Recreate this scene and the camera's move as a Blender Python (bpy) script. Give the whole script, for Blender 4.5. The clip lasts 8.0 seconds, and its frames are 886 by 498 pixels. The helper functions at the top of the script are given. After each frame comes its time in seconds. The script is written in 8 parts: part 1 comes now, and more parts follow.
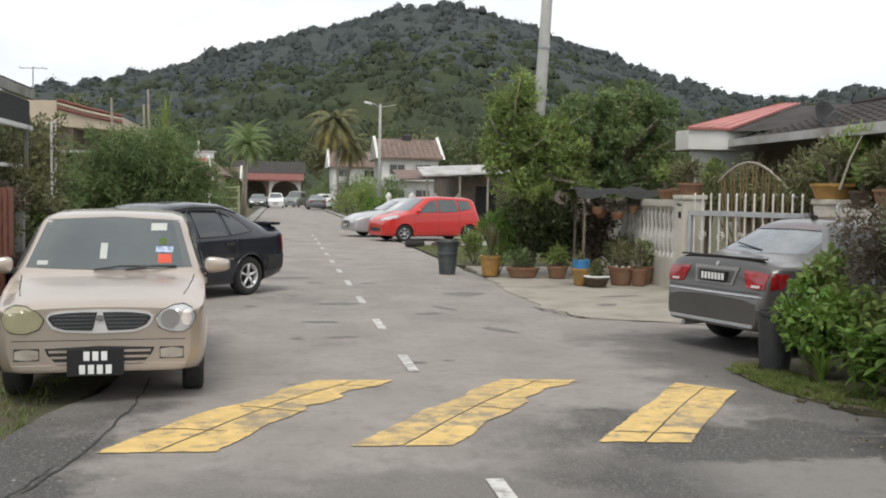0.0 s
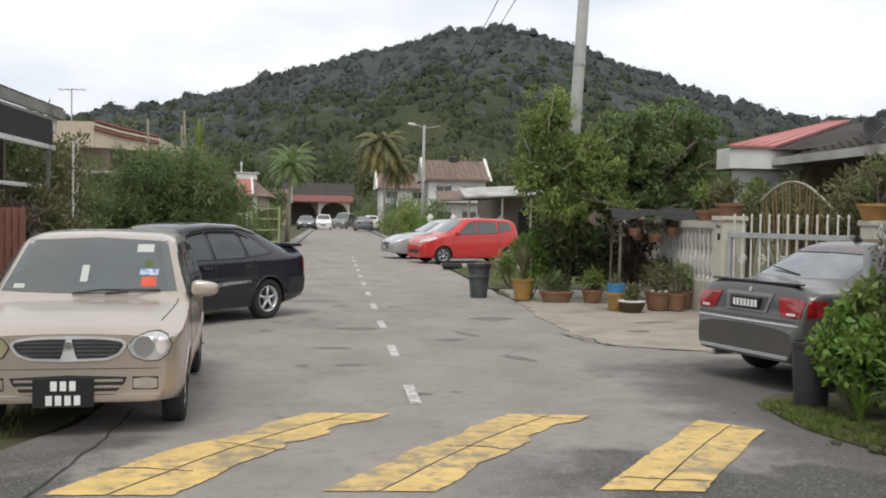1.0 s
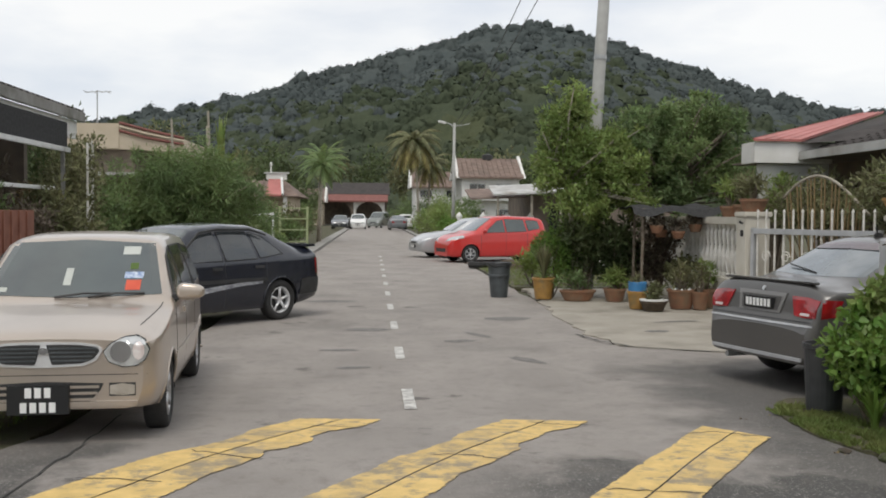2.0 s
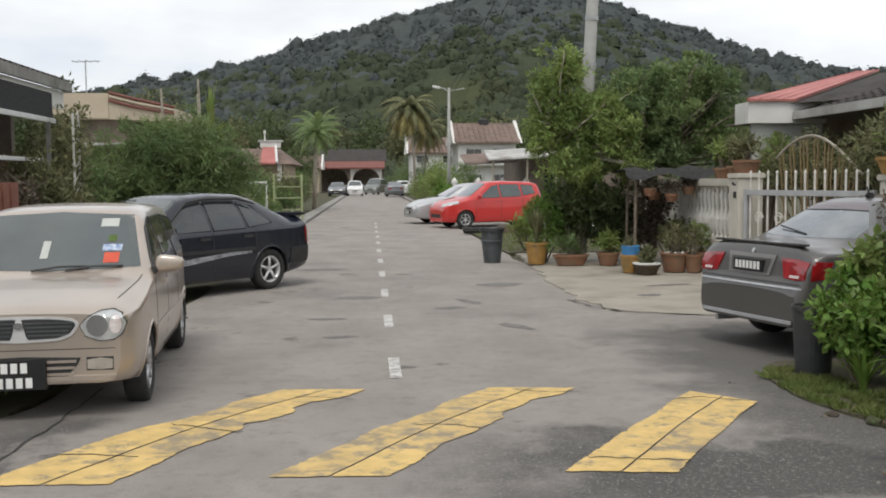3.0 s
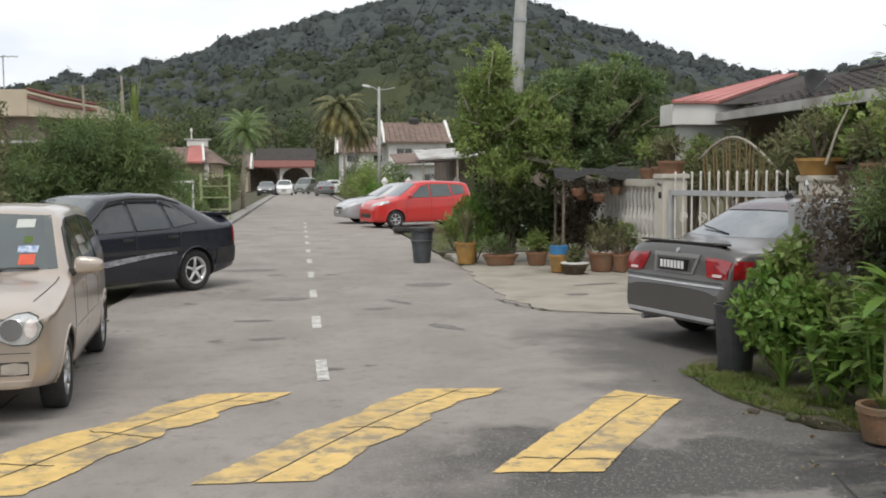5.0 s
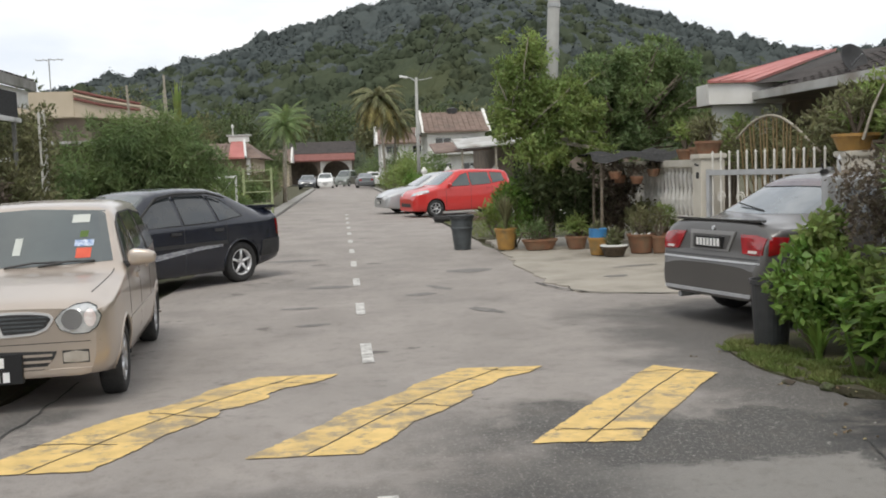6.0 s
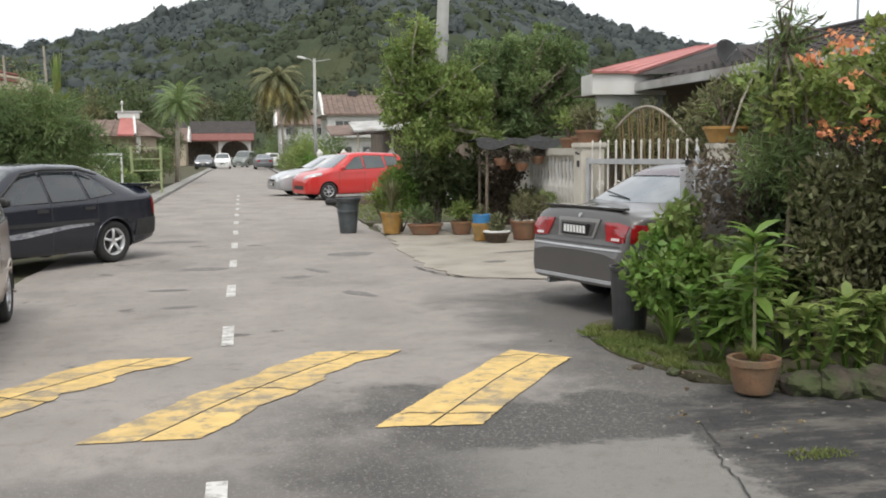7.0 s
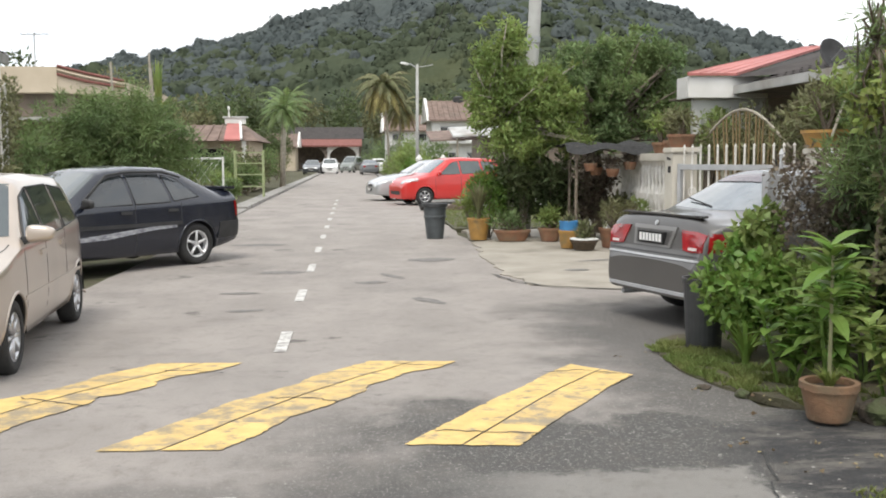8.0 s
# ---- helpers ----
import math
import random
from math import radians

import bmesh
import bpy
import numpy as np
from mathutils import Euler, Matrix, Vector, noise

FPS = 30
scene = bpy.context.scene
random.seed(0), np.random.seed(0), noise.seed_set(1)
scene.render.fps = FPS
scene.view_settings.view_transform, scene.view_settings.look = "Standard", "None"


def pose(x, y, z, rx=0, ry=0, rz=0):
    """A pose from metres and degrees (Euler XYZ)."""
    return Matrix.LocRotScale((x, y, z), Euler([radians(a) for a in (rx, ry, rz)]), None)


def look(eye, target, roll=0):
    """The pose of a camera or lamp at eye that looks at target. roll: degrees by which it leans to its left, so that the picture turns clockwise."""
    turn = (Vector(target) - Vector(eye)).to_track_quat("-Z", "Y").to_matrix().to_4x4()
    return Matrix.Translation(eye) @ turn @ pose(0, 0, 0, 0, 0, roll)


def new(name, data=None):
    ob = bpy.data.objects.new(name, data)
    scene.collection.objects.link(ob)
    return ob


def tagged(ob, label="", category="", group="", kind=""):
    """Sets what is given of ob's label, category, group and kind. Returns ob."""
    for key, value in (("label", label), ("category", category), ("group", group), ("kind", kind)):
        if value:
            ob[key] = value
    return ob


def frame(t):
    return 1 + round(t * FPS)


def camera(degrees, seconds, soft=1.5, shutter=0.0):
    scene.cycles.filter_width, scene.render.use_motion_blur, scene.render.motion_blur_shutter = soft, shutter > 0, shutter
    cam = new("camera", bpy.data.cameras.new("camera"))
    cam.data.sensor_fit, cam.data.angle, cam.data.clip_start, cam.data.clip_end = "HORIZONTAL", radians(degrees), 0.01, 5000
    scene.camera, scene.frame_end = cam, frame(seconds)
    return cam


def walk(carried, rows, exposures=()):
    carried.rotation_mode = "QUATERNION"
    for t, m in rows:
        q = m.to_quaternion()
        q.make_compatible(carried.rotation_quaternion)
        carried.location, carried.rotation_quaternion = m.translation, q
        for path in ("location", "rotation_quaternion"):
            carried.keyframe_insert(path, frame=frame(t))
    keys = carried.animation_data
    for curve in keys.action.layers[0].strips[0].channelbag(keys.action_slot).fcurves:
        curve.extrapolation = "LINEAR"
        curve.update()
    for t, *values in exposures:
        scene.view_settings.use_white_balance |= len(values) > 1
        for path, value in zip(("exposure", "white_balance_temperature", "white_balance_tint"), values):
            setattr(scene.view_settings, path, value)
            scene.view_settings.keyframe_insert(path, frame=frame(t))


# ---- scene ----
cam = camera(48.82, 8.0, soft=1.85)
PATH = [
    (0.0, pose(-1.023, -0.887, 1.592, 86.84, 0.00, -9.46) @ pose(0, 0, 0, 0, 0, 0.92)),
    (0.5, pose(-0.754, -0.624, 1.595, 87.26, 0.00, -7.95) @ pose(0, 0, 0, 0, 0, 0.89)),
    (1.0, pose(-0.539, -0.368, 1.582, 88.07, 0.00, -6.42) @ pose(0, 0, 0, 0, 0, 0.97)),
    (1.2, pose(-0.440, -0.283, 1.580, 88.47, 0.00, -5.77) @ pose(0, 0, 0, 0, 0, 0.99)),
    (2.3, pose(-0.082, -0.098, 1.592, 87.18, 0.00, -3.75) @ pose(0, 0, 0, 0, 0, 0.05)),
    (2.5, pose(-0.044, -0.065, 1.587, 86.47, 0.00, -3.64) @ pose(0, 0, 0, 0, 0, -0.24)),
    (3.0, pose(-0.021, -0.030, 1.596, 85.93, 0.00, -4.25) @ pose(0, 0, 0, 0, 0, -0.42)),
    (3.5, pose(0.000, 0.000, 1.600, 85.93, 0.00, -6.03) @ pose(0, 0, 0, 0, 0, -0.36)),
    (4.0, pose(0.005, 0.007, 1.609, 85.91, 0.00, -8.03) @ pose(0, 0, 0, 0, 0, -0.13)),
    (4.2, pose(-0.013, 0.030, 1.613, 85.89, 0.00, -8.60) @ pose(0, 0, 0, 0, 0, -0.06)),
    (5.5, pose(0.020, -0.058, 1.591, 85.79, 0.00, -7.33) @ pose(0, 0, 0, 0, 0, -1.04)),
    (6.0, pose(0.008, -0.215, 1.573, 85.30, 0.00, -5.83) @ pose(0, 0, 0, 0, 0, -2.01)),
    (6.2, pose(-0.017, -0.249, 1.564, 85.21, 0.00, -6.33) @ pose(0, 0, 0, 0, 0, -1.48)),
    (6.5, pose(0.044, -0.292, 1.564, 85.11, 0.00, -8.55) @ pose(0, 0, 0, 0, 0, -1.68)),
    (7.0, pose(0.328, -0.209, 1.550, 84.27, 0.00, -11.56) @ pose(0, 0, 0, 0, 0, -0.55)),
    (7.2, pose(0.437, -0.136, 1.532, 83.83, 0.00, -11.98) @ pose(0, 0, 0, 0, 0, -0.08)),
    (7.5, pose(0.562, -0.130, 1.537, 84.01, 0.00, -11.66) @ pose(0, 0, 0, 0, 0, 0.36)),
    (7.8, pose(0.685, 0.000, 1.520, 84.56, 0.00, -9.45) @ pose(0, 0, 0, 0, 0, 0.48)),
    (8.0, pose(0.761, 0.075, 1.516, 84.69, 0.00, -5.24) @ pose(0, 0, 0, 0, 0, -0.28)),
]
walk(cam, PATH, exposures=[(0.0, 0.40), (2.4, 0.14), (3.3, 0.29), (6.4, 0.40), (7.0, 0.59), (7.5, 0.77), (8.0, 0.87)])
import colorsys
from mathutils.bvhtree import BVHTree

# ---- sky and sun: bright overcast ----
world = bpy.data.worlds.new("overcast_sky")
scene.world = world
world.use_nodes = True
wt = world.node_tree
bg = wt.nodes["Background"]
sky = wt.nodes.new("ShaderNodeTexSky")
sky.sky_type = "NISHITA"
sky.sun_disc = False
sky.sun_elevation, sky.sun_rotation = radians(52), radians(200)
dim = wt.nodes.new("ShaderNodeVectorMath"); dim.operation = "SCALE"
dim.inputs["Scale"].default_value = 0.10
wt.links.new(sky.outputs[0], dim.inputs[0])
tc = wt.nodes.new("ShaderNodeTexCoord")
stretch = wt.nodes.new("ShaderNodeMapping")
stretch.inputs["Scale"].default_value = (1.6, 1.6, 5.0)
wt.links.new(tc.outputs["Generated"], stretch.inputs[0])
cl = wt.nodes.new("ShaderNodeTexNoise")
cl.inputs["Scale"].default_value, cl.inputs["Detail"].default_value = 2.2, 7
wt.links.new(stretch.outputs[0], cl.inputs["Vector"])
cr = wt.nodes.new("ShaderNodeValToRGB")
cr.color_ramp.elements[0].position, cr.color_ramp.elements[0].color = 0.34, (0.70, 0.745, 0.82, 1)
cr.color_ramp.elements[1].position, cr.color_ramp.elements[1].color = 0.62, (1.01, 1.0, 0.98, 1)
wt.links.new(cl.outputs[0], cr.inputs[0])
mx = wt.nodes.new("ShaderNodeMixRGB")
mx.inputs[0].default_value = 0.86
wt.links.new(dim.outputs[0], mx.inputs[1])
wt.links.new(cr.outputs[0], mx.inputs[2])
wt.links.new(mx.outputs[0], bg.inputs[0])
bg.inputs[1].default_value = 0.95
sun = new("sun", bpy.data.lights.new("sun", "SUN"))
sun.data.energy, sun.data.angle, sun.data.color = 1.3, radians(25), (1.0, 0.95, 0.87)
sun.matrix_world = look((0, 0, 50), (8, 26, 0))


# ---- materials ----
def mat(name, c1, c2=None, rough=0.6, metal=0.0, scale=6.0, bump=0.0, bscale=80.0, coat=0.0, rand=0.0, translucent=0.0, lo=0.35, hi=0.65, dirt=None, dscale=0.9, dlo=0.55, dhi=0.75, spec=0.5, stretched=(1, 1, 1)):
    """Two-tone noise colour, an optional larger dirt layer, fine bump."""
    m = bpy.data.materials.new(name)
    m.use_nodes = True
    t = m.node_tree
    p = t.nodes["Principled BSDF"]
    p.inputs["Roughness"].default_value, p.inputs["Metallic"].default_value = rough, metal
    p.inputs["Coat Weight"].default_value, p.inputs["Coat Roughness"].default_value = coat, 0.06
    p.inputs["Specular IOR Level"].default_value = spec
    geo = t.nodes.new("ShaderNodeNewGeometry")
    mp = t.nodes.new("ShaderNodeMapping")
    mp.inputs["Scale"].default_value = stretched
    t.links.new(geo.outputs["Position"], mp.inputs[0])

    def noise_tex(s, d=6):
        n = t.nodes.new("ShaderNodeTexNoise")
        n.inputs["Scale"].default_value, n.inputs["Detail"].default_value = s, d
        t.links.new(mp.outputs[0], n.inputs["Vector"])
        return n

    def ramp(src, lo_, hi_, a, b):
        r = t.nodes.new("ShaderNodeValToRGB")
        r.color_ramp.elements[0].position, r.color_ramp.elements[1].position = lo_, hi_
        r.color_ramp.elements[0].color, r.color_ramp.elements[1].color = a, b
        t.links.new(src, r.inputs[0])
        return r

    c2 = c2 or tuple(v * 0.82 for v in c1)
    col = ramp(noise_tex(scale).outputs[0], lo, hi, (*c1, 1), (*c2, 1)).outputs[0]
    if dirt:
        k = ramp(noise_tex(dscale, 8).outputs[0], dlo, dhi, (0, 0, 0, 1), (1, 1, 1, 1))
        mix = t.nodes.new("ShaderNodeMixRGB")
        t.links.new(k.outputs[0], mix.inputs[0])
        t.links.new(col, mix.inputs[1])
        mix.inputs[2].default_value = (*dirt, 1)
        col = mix.outputs[0]
    if rand:
        hs = t.nodes.new("ShaderNodeHueSaturation")
        mr = t.nodes.new("ShaderNodeMapRange")
        mr.inputs["To Min"].default_value, mr.inputs["To Max"].default_value = 1 - rand, 1 + rand
        t.links.new(geo.outputs["Random Per Island"], mr.inputs["Value"])
        t.links.new(mr.outputs[0], hs.inputs["Value"])
        mh = t.nodes.new("ShaderNodeMapRange")
        mh.inputs["To Min"].default_value, mh.inputs["To Max"].default_value = 0.5 - rand * 0.06, 0.5 + rand * 0.05
        t.links.new(geo.outputs["Random Per Island"], mh.inputs["Value"])
        t.links.new(mh.outputs[0], hs.inputs["Hue"])
        t.links.new(col, hs.inputs["Color"])
        col = hs.outputs[0]
    t.links.new(col, p.inputs["Base Color"])
    if bump:
        b = t.nodes.new("ShaderNodeBump")
        b.inputs["Strength"].default_value, b.inputs["Distance"].default_value = bump, 0.02
        t.links.new(noise_tex(bscale, 4).outputs[0], b.inputs["Height"])
        t.links.new(b.outputs[0], p.inputs["Normal"])
    if translucent:
        tr = t.nodes.new("ShaderNodeBsdfTranslucent")
        ms = t.nodes.new("ShaderNodeMixShader")
        ms.inputs[0].default_value = translucent
        t.links.new(col, tr.inputs[0])
        t.links.new(p.outputs[0], ms.inputs[1])
        t.links.new(tr.outputs[0], ms.inputs[2])
        t.links.new(ms.outputs[0], t.nodes["Material Output"].inputs[0])
    return m


def worn_paint(name, paint, under, lo, hi, scale=5.0):
    """Road paint worn through to the asphalt along scuffs and specks."""
    m = mat(name, paint, tuple(v * 0.8 for v in paint), rough=0.75, scale=9, bump=0.25, bscale=120)
    t = m.node_tree
    p = t.nodes["Principled BSDF"]
    src = p.inputs["Base Color"].links[0].from_socket
    geo = t.nodes.new("ShaderNodeNewGeometry")
    mp = t.nodes.new("ShaderNodeMapping")
    mp.inputs["Rotation"].default_value = (0, 0, radians(20))
    mp.inputs["Scale"].default_value = (1.0, 1.35, 1.0)
    t.links.new(geo.outputs["Position"], mp.inputs[0])
    n = t.nodes.new("ShaderNodeTexNoise")
    n.inputs["Scale"].default_value, n.inputs["Detail"].default_value, n.inputs["Roughness"].default_value = scale, 9, 0.72
    t.links.new(mp.outputs[0], n.inputs["Vector"])
    r = t.nodes.new("ShaderNodeValToRGB")
    r.color_ramp.elements[0].position, r.color_ramp.elements[1].position = lo, hi
    t.links.new(n.outputs[0], r.inputs[0])
    fade = t.nodes.new("ShaderNodeMath")
    fade.operation = "MULTIPLY"
    fade.inputs[1].default_value = 0.86
    t.links.new(r.outputs[0], fade.inputs[0])
    mix = t.nodes.new("ShaderNodeMixRGB")
    t.links.new(fade.outputs[0], mix.inputs[0])
    t.links.new(src, mix.inputs[1])
    mix.inputs[2].default_value = (*under, 1)
    t.links.new(mix.outputs[0], p.inputs["Base Color"])
    return m


def glass_dark(name, tint, rough=0.03):
    m = mat(name, tint, tint, rough=rough, spec=0.6, coat=0.5, scale=2)
    return m


M = {}


def asphalt_material():
    """Worn street asphalt: two grain sizes, soft stains, a coarse dark resurfaced stretch and a paler square repair in it."""
    m = mat("asphalt_worn", (0.276, 0.251, 0.228), (0.338, 0.308, 0.281), rough=0.85, scale=1.1, bump=0.6, bscale=170, stretched=(1, 0.75, 1))
    t = m.node_tree
    p = t.nodes["Principled BSDF"]
    col = p.inputs["Base Color"].links[0].from_socket
    geo = t.nodes.new("ShaderNodeNewGeometry")
    xyz = t.nodes.new("ShaderNodeSeparateXYZ")
    t.links.new(geo.outputs["Position"], xyz.inputs[0])

    def tex(s, d, r=0.6, sc=(1, 1, 1)):
        mp = t.nodes.new("ShaderNodeMapping")
        mp.inputs["Scale"].default_value = sc
        t.links.new(geo.outputs["Position"], mp.inputs[0])
        n = t.nodes.new("ShaderNodeTexNoise")
        n.inputs["Scale"].default_value, n.inputs["Detail"].default_value, n.inputs["Roughness"].default_value = s, d, r
        t.links.new(mp.outputs[0], n.inputs["Vector"])
        return n.outputs[0]

    def calc(op, a, b):
        n = t.nodes.new("ShaderNodeMath")
        n.operation = op
        for i, q in enumerate((a, b)):
            if isinstance(q, (int, float)):
                n.inputs[i].default_value = q
            else:
                t.links.new(q, n.inputs[i])
        return n.outputs[0]

    def span(v, lo, hi):
        n = t.nodes.new("ShaderNodeMapRange")
        n.interpolation_type = "SMOOTHSTEP"
        n.inputs["From Min"].default_value, n.inputs["From Max"].default_value = lo, hi
        t.links.new(v, n.inputs["Value"])
        return n.outputs[0]

    def over(base, colour, mask):
        n = t.nodes.new("ShaderNodeMixRGB")
        t.links.new(mask, n.inputs[0])
        t.links.new(base, n.inputs[1])
        if isinstance(colour, tuple):
            n.inputs[2].default_value = (*colour, 1)
        else:
            t.links.new(colour, n.inputs[2])
        return n.outputs[0]

    # stains drawn out across the street, and tyre-darkened blotches
    col = over(col, (0.15, 0.14, 0.13), calc("MULTIPLY", span(tex(0.62, 8, 0.66, (1.0, 0.8, 1)), 0.50, 0.70), 0.42))
    col = over(col, (0.095, 0.09, 0.085), calc("MULTIPLY", span(tex(1.25, 9, 0.72, (0.75, 0.9, 1)), 0.62, 0.70), 0.6))
    # coarse dark stretch towards the corner
    warp = calc("MULTIPLY", calc("SUBTRACT", tex(1.3, 6), 0.5), 2.4)
    wx, wy = calc("ADD", xyz.outputs[0], warp), calc("ADD", xyz.outputs[1], warp)
    dark = calc("MULTIPLY", span(wx, -0.1, 1.2), span(calc("SUBTRACT", 5.9, wy), 0.0, 0.5))
    left = calc("MULTIPLY", span(calc("SUBTRACT", -1.7, wx), 0.0, 0.5), span(calc("SUBTRACT", 7.5, wy), 0.0, 2.0))
    mid = calc("MULTIPLY", calc("MULTIPLY", span(wx, -2.3, -1.5), span(calc("SUBTRACT", 5.0, wy), 0.0, 0.7)), 0.55)
    right = calc("MULTIPLY", span(wx, 1.9, 3.0), span(calc("SUBTRACT", 10.6, wy), 0.0, 1.0))
    right = calc("MULTIPLY", right, 0.85)
    grain = over(tex(1.0, 1), (0.078, 0.075, 0.070), span(tex(60, 3, 0.7), 0.2, 0.3))
    coarse = over(grain, (0.33, 0.315, 0.29), span(tex(46, 4, 0.85), 0.54, 0.66))
    col = over(col, coarse, calc("MAXIMUM", calc("MAXIMUM", dark, left), calc("MAXIMUM", mid, right)))
    # blacker worn bitumen beside the rocks
    blk = calc("MULTIPLY", span(calc("ADD", xyz.outputs[0], calc("MULTIPLY", warp, 0.45)), 2.55, 2.95), span(calc("SUBTRACT", 5.5, wy), 0.0, 0.5))
    col = over(col, (0.030, 0.030, 0.031), calc("MULTIPLY", blk, span(tex(2.6, 9, 0.75), 0.24, 0.46)))
    # square repair with crumbled edges
    small = calc("ADD", calc("MULTIPLY", warp, 0.10), calc("MULTIPLY", calc("SUBTRACT", tex(9, 6, 0.7), 0.5), 0.45))
    sx, sy = calc("ADD", xyz.outputs[0], small), calc("ADD", xyz.outputs[1], small)
    box_mask = calc("MULTIPLY", calc("MULTIPLY", span(sx, 1.0, 1.8), span(calc("SUBTRACT", 2.72, sx), 0.0, 0.14)), span(calc("SUBTRACT", 4.66, sy), 0.0, 0.12))
    col = over(col, (0.225, 0.214, 0.196), calc("MULTIPLY", box_mask, span(tex(14, 6, 0.8), 0.22, 0.46)))
    # dusty drag marks and crumbs of stone on the black stretch
    col = over(col, (0.17, 0.155, 0.135), calc("MULTIPLY", calc("MULTIPLY", blk, span(tex(2.0, 9, 0.78, (0.8, 2.0, 1)), 0.47, 0.62)), 0.7))
    col = over(col, (0.34, 0.33, 0.31), calc("MULTIPLY", blk, span(tex(30, 4, 0.85), 0.64, 0.72)))
    col = over(col, (0.075, 0.07, 0.064), calc("MULTIPLY", span(tex(0.95, 10, 0.7, (0.85, 1.0, 1)), 0.605, 0.66), 0.75))
    # mottling of a hand's width, and open grain everywhere
    col = over(col, (0.13, 0.110, 0.094), calc("MULTIPLY", span(tex(5.5, 10, 0.8), 0.48, 0.66), 0.34))
    col = over(col, (0.36, 0.335, 0.30), calc("MULTIPLY", span(tex(8.0, 10, 0.8, (1, 1.2, 1)), 0.54, 0.70), 0.2))
    col = over(col, (0.06, 0.058, 0.054), calc("MULTIPLY", span(tex(85, 3, 0.8), 0.55, 0.72), 0.5))
    t.links.new(col, p.inputs["Base Color"])
    return m


M["asphalt"] = asphalt_material()
M["asphalt_pale"] = mat("asphalt_pale", (0.27, 0.265, 0.255), (0.21, 0.205, 0.2), rough=0.85, scale=3, bump=0.5, bscale=150)
M["stain"] = mat("asphalt_stain", (0.13, 0.122, 0.113), (0.21, 0.195, 0.18), rough=0.7, scale=12, bump=0.4, bscale=150)
M["tar"] = mat("tar_crack", (0.03, 0.03, 0.03), (0.06, 0.06, 0.055), rough=0.8, scale=20)
M["yellow"] = worn_paint("yellow_road_paint", (0.69, 0.485, 0.18), (0.22, 0.19, 0.14), 0.515, 0.64, 6.5)
M["yellow_worn"] = worn_paint("yellow_road_paint_worn", (0.63, 0.445, 0.175), (0.23, 0.20, 0.15), 0.455, 0.585, 4.6)
M["white_line"] = worn_paint("white_road_paint", (0.62, 0.61, 0.575), (0.24, 0.225, 0.21), 0.47, 0.60, 8)
M["concrete"] = mat("concrete", (0.36, 0.33, 0.28), (0.29, 0.265, 0.22), rough=0.9, scale=2.0, bump=0.4, bscale=90, dirt=(0.17, 0.15, 0.12), dscale=0.8)
M["concrete_grey"] = mat("concrete_grey", (0.33, 0.32, 0.30), (0.24, 0.23, 0.21), rough=0.9, scale=3, bump=0.4, bscale=70, dirt=(0.12, 0.12, 0.09), dscale=1.2)
M["soil"] = mat("soil_verge", (0.085, 0.072, 0.048), (0.07, 0.078, 0.032), rough=0.95, scale=5, bump=0.9, bscale=40, dirt=(0.12, 0.10, 0.068), dscale=2.2)
M["grass"] = mat("grass", (0.13, 0.19, 0.045), (0.21, 0.23, 0.075), rough=0.75, scale=2.2, rand=0.32, translucent=0.4)
M["leaf"] = mat("leaf_mid", (0.181, 0.249, 0.074), (0.282, 0.356, 0.108), rough=0.55, scale=1.4, rand=0.32, translucent=0.45)
M["leaf_dark"] = mat("leaf_dark", (0.138, 0.200, 0.081), (0.207, 0.276, 0.103), rough=0.6, scale=1.2, rand=0.32, translucent=0.45)
M["leaf_deep"] = mat("leaf_deep", (0.075, 0.105, 0.042), (0.125, 0.155, 0.060), rough=0.6, scale=1.0, rand=0.35, translucent=0.4)
M["cane_green"] = mat("pale_green_cane", (0.27, 0.27, 0.14), (0.20, 0.20, 0.10), rough=0.7, scale=14)
M["frond_dry"] = mat("frond_dry_yellow", (0.30, 0.26, 0.10), (0.20, 0.17, 0.07), rough=0.8, scale=3, rand=0.35, translucent=0.3)
M["leaf_light"] = mat("leaf_light", (0.12, 0.22, 0.04), (0.19, 0.29, 0.065), rough=0.5, scale=2, rand=0.32, translucent=0.4)
M["leaf_olive"] = mat("leaf_olive", (0.138, 0.149, 0.068), (0.209, 0.204, 0.099), rough=0.65, scale=1.5, rand=0.4, translucent=0.35)
M["leaf_purple"] = mat("leaf_purple_brown", (0.125, 0.105, 0.075), (0.165, 0.13, 0.095), rough=0.65, scale=3, rand=0.4, translucent=0.3)
M["leaf_yellow"] = mat("leaf_yellow_green", (0.253, 0.299, 0.081), (0.184, 0.253, 0.069), rough=0.55, scale=3, rand=0.3, translucent=0.4)
M["leaf_dry"] = mat("leaf_dry", (0.26, 0.20, 0.10), (0.17, 0.13, 0.07), rough=0.8, scale=3, rand=0.4, translucent=0.2)
M["flower"] = mat("flower_orange", (0.72, 0.25, 0.11), (0.78, 0.36, 0.18), rough=0.7, scale=4, rand=0.25, translucent=0.35)
M["flower_red"] = mat("flower_red", (0.6, 0.05, 0.06), (0.7, 0.15, 0.15), rough=0.6, scale=4, rand=0.3, translucent=0.2)
M["bark"] = mat("bark", (0.13, 0.10, 0.07), (0.22, 0.19, 0.15), rough=0.9, scale=14, bump=0.8, bscale=40)
M["bark_pale"] = mat("bark_pale", (0.38, 0.35, 0.29), (0.26, 0.23, 0.18), rough=0.9, scale=8, bump=0.5, bscale=30)
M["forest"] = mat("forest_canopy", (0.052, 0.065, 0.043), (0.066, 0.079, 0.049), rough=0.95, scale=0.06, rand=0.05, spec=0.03)
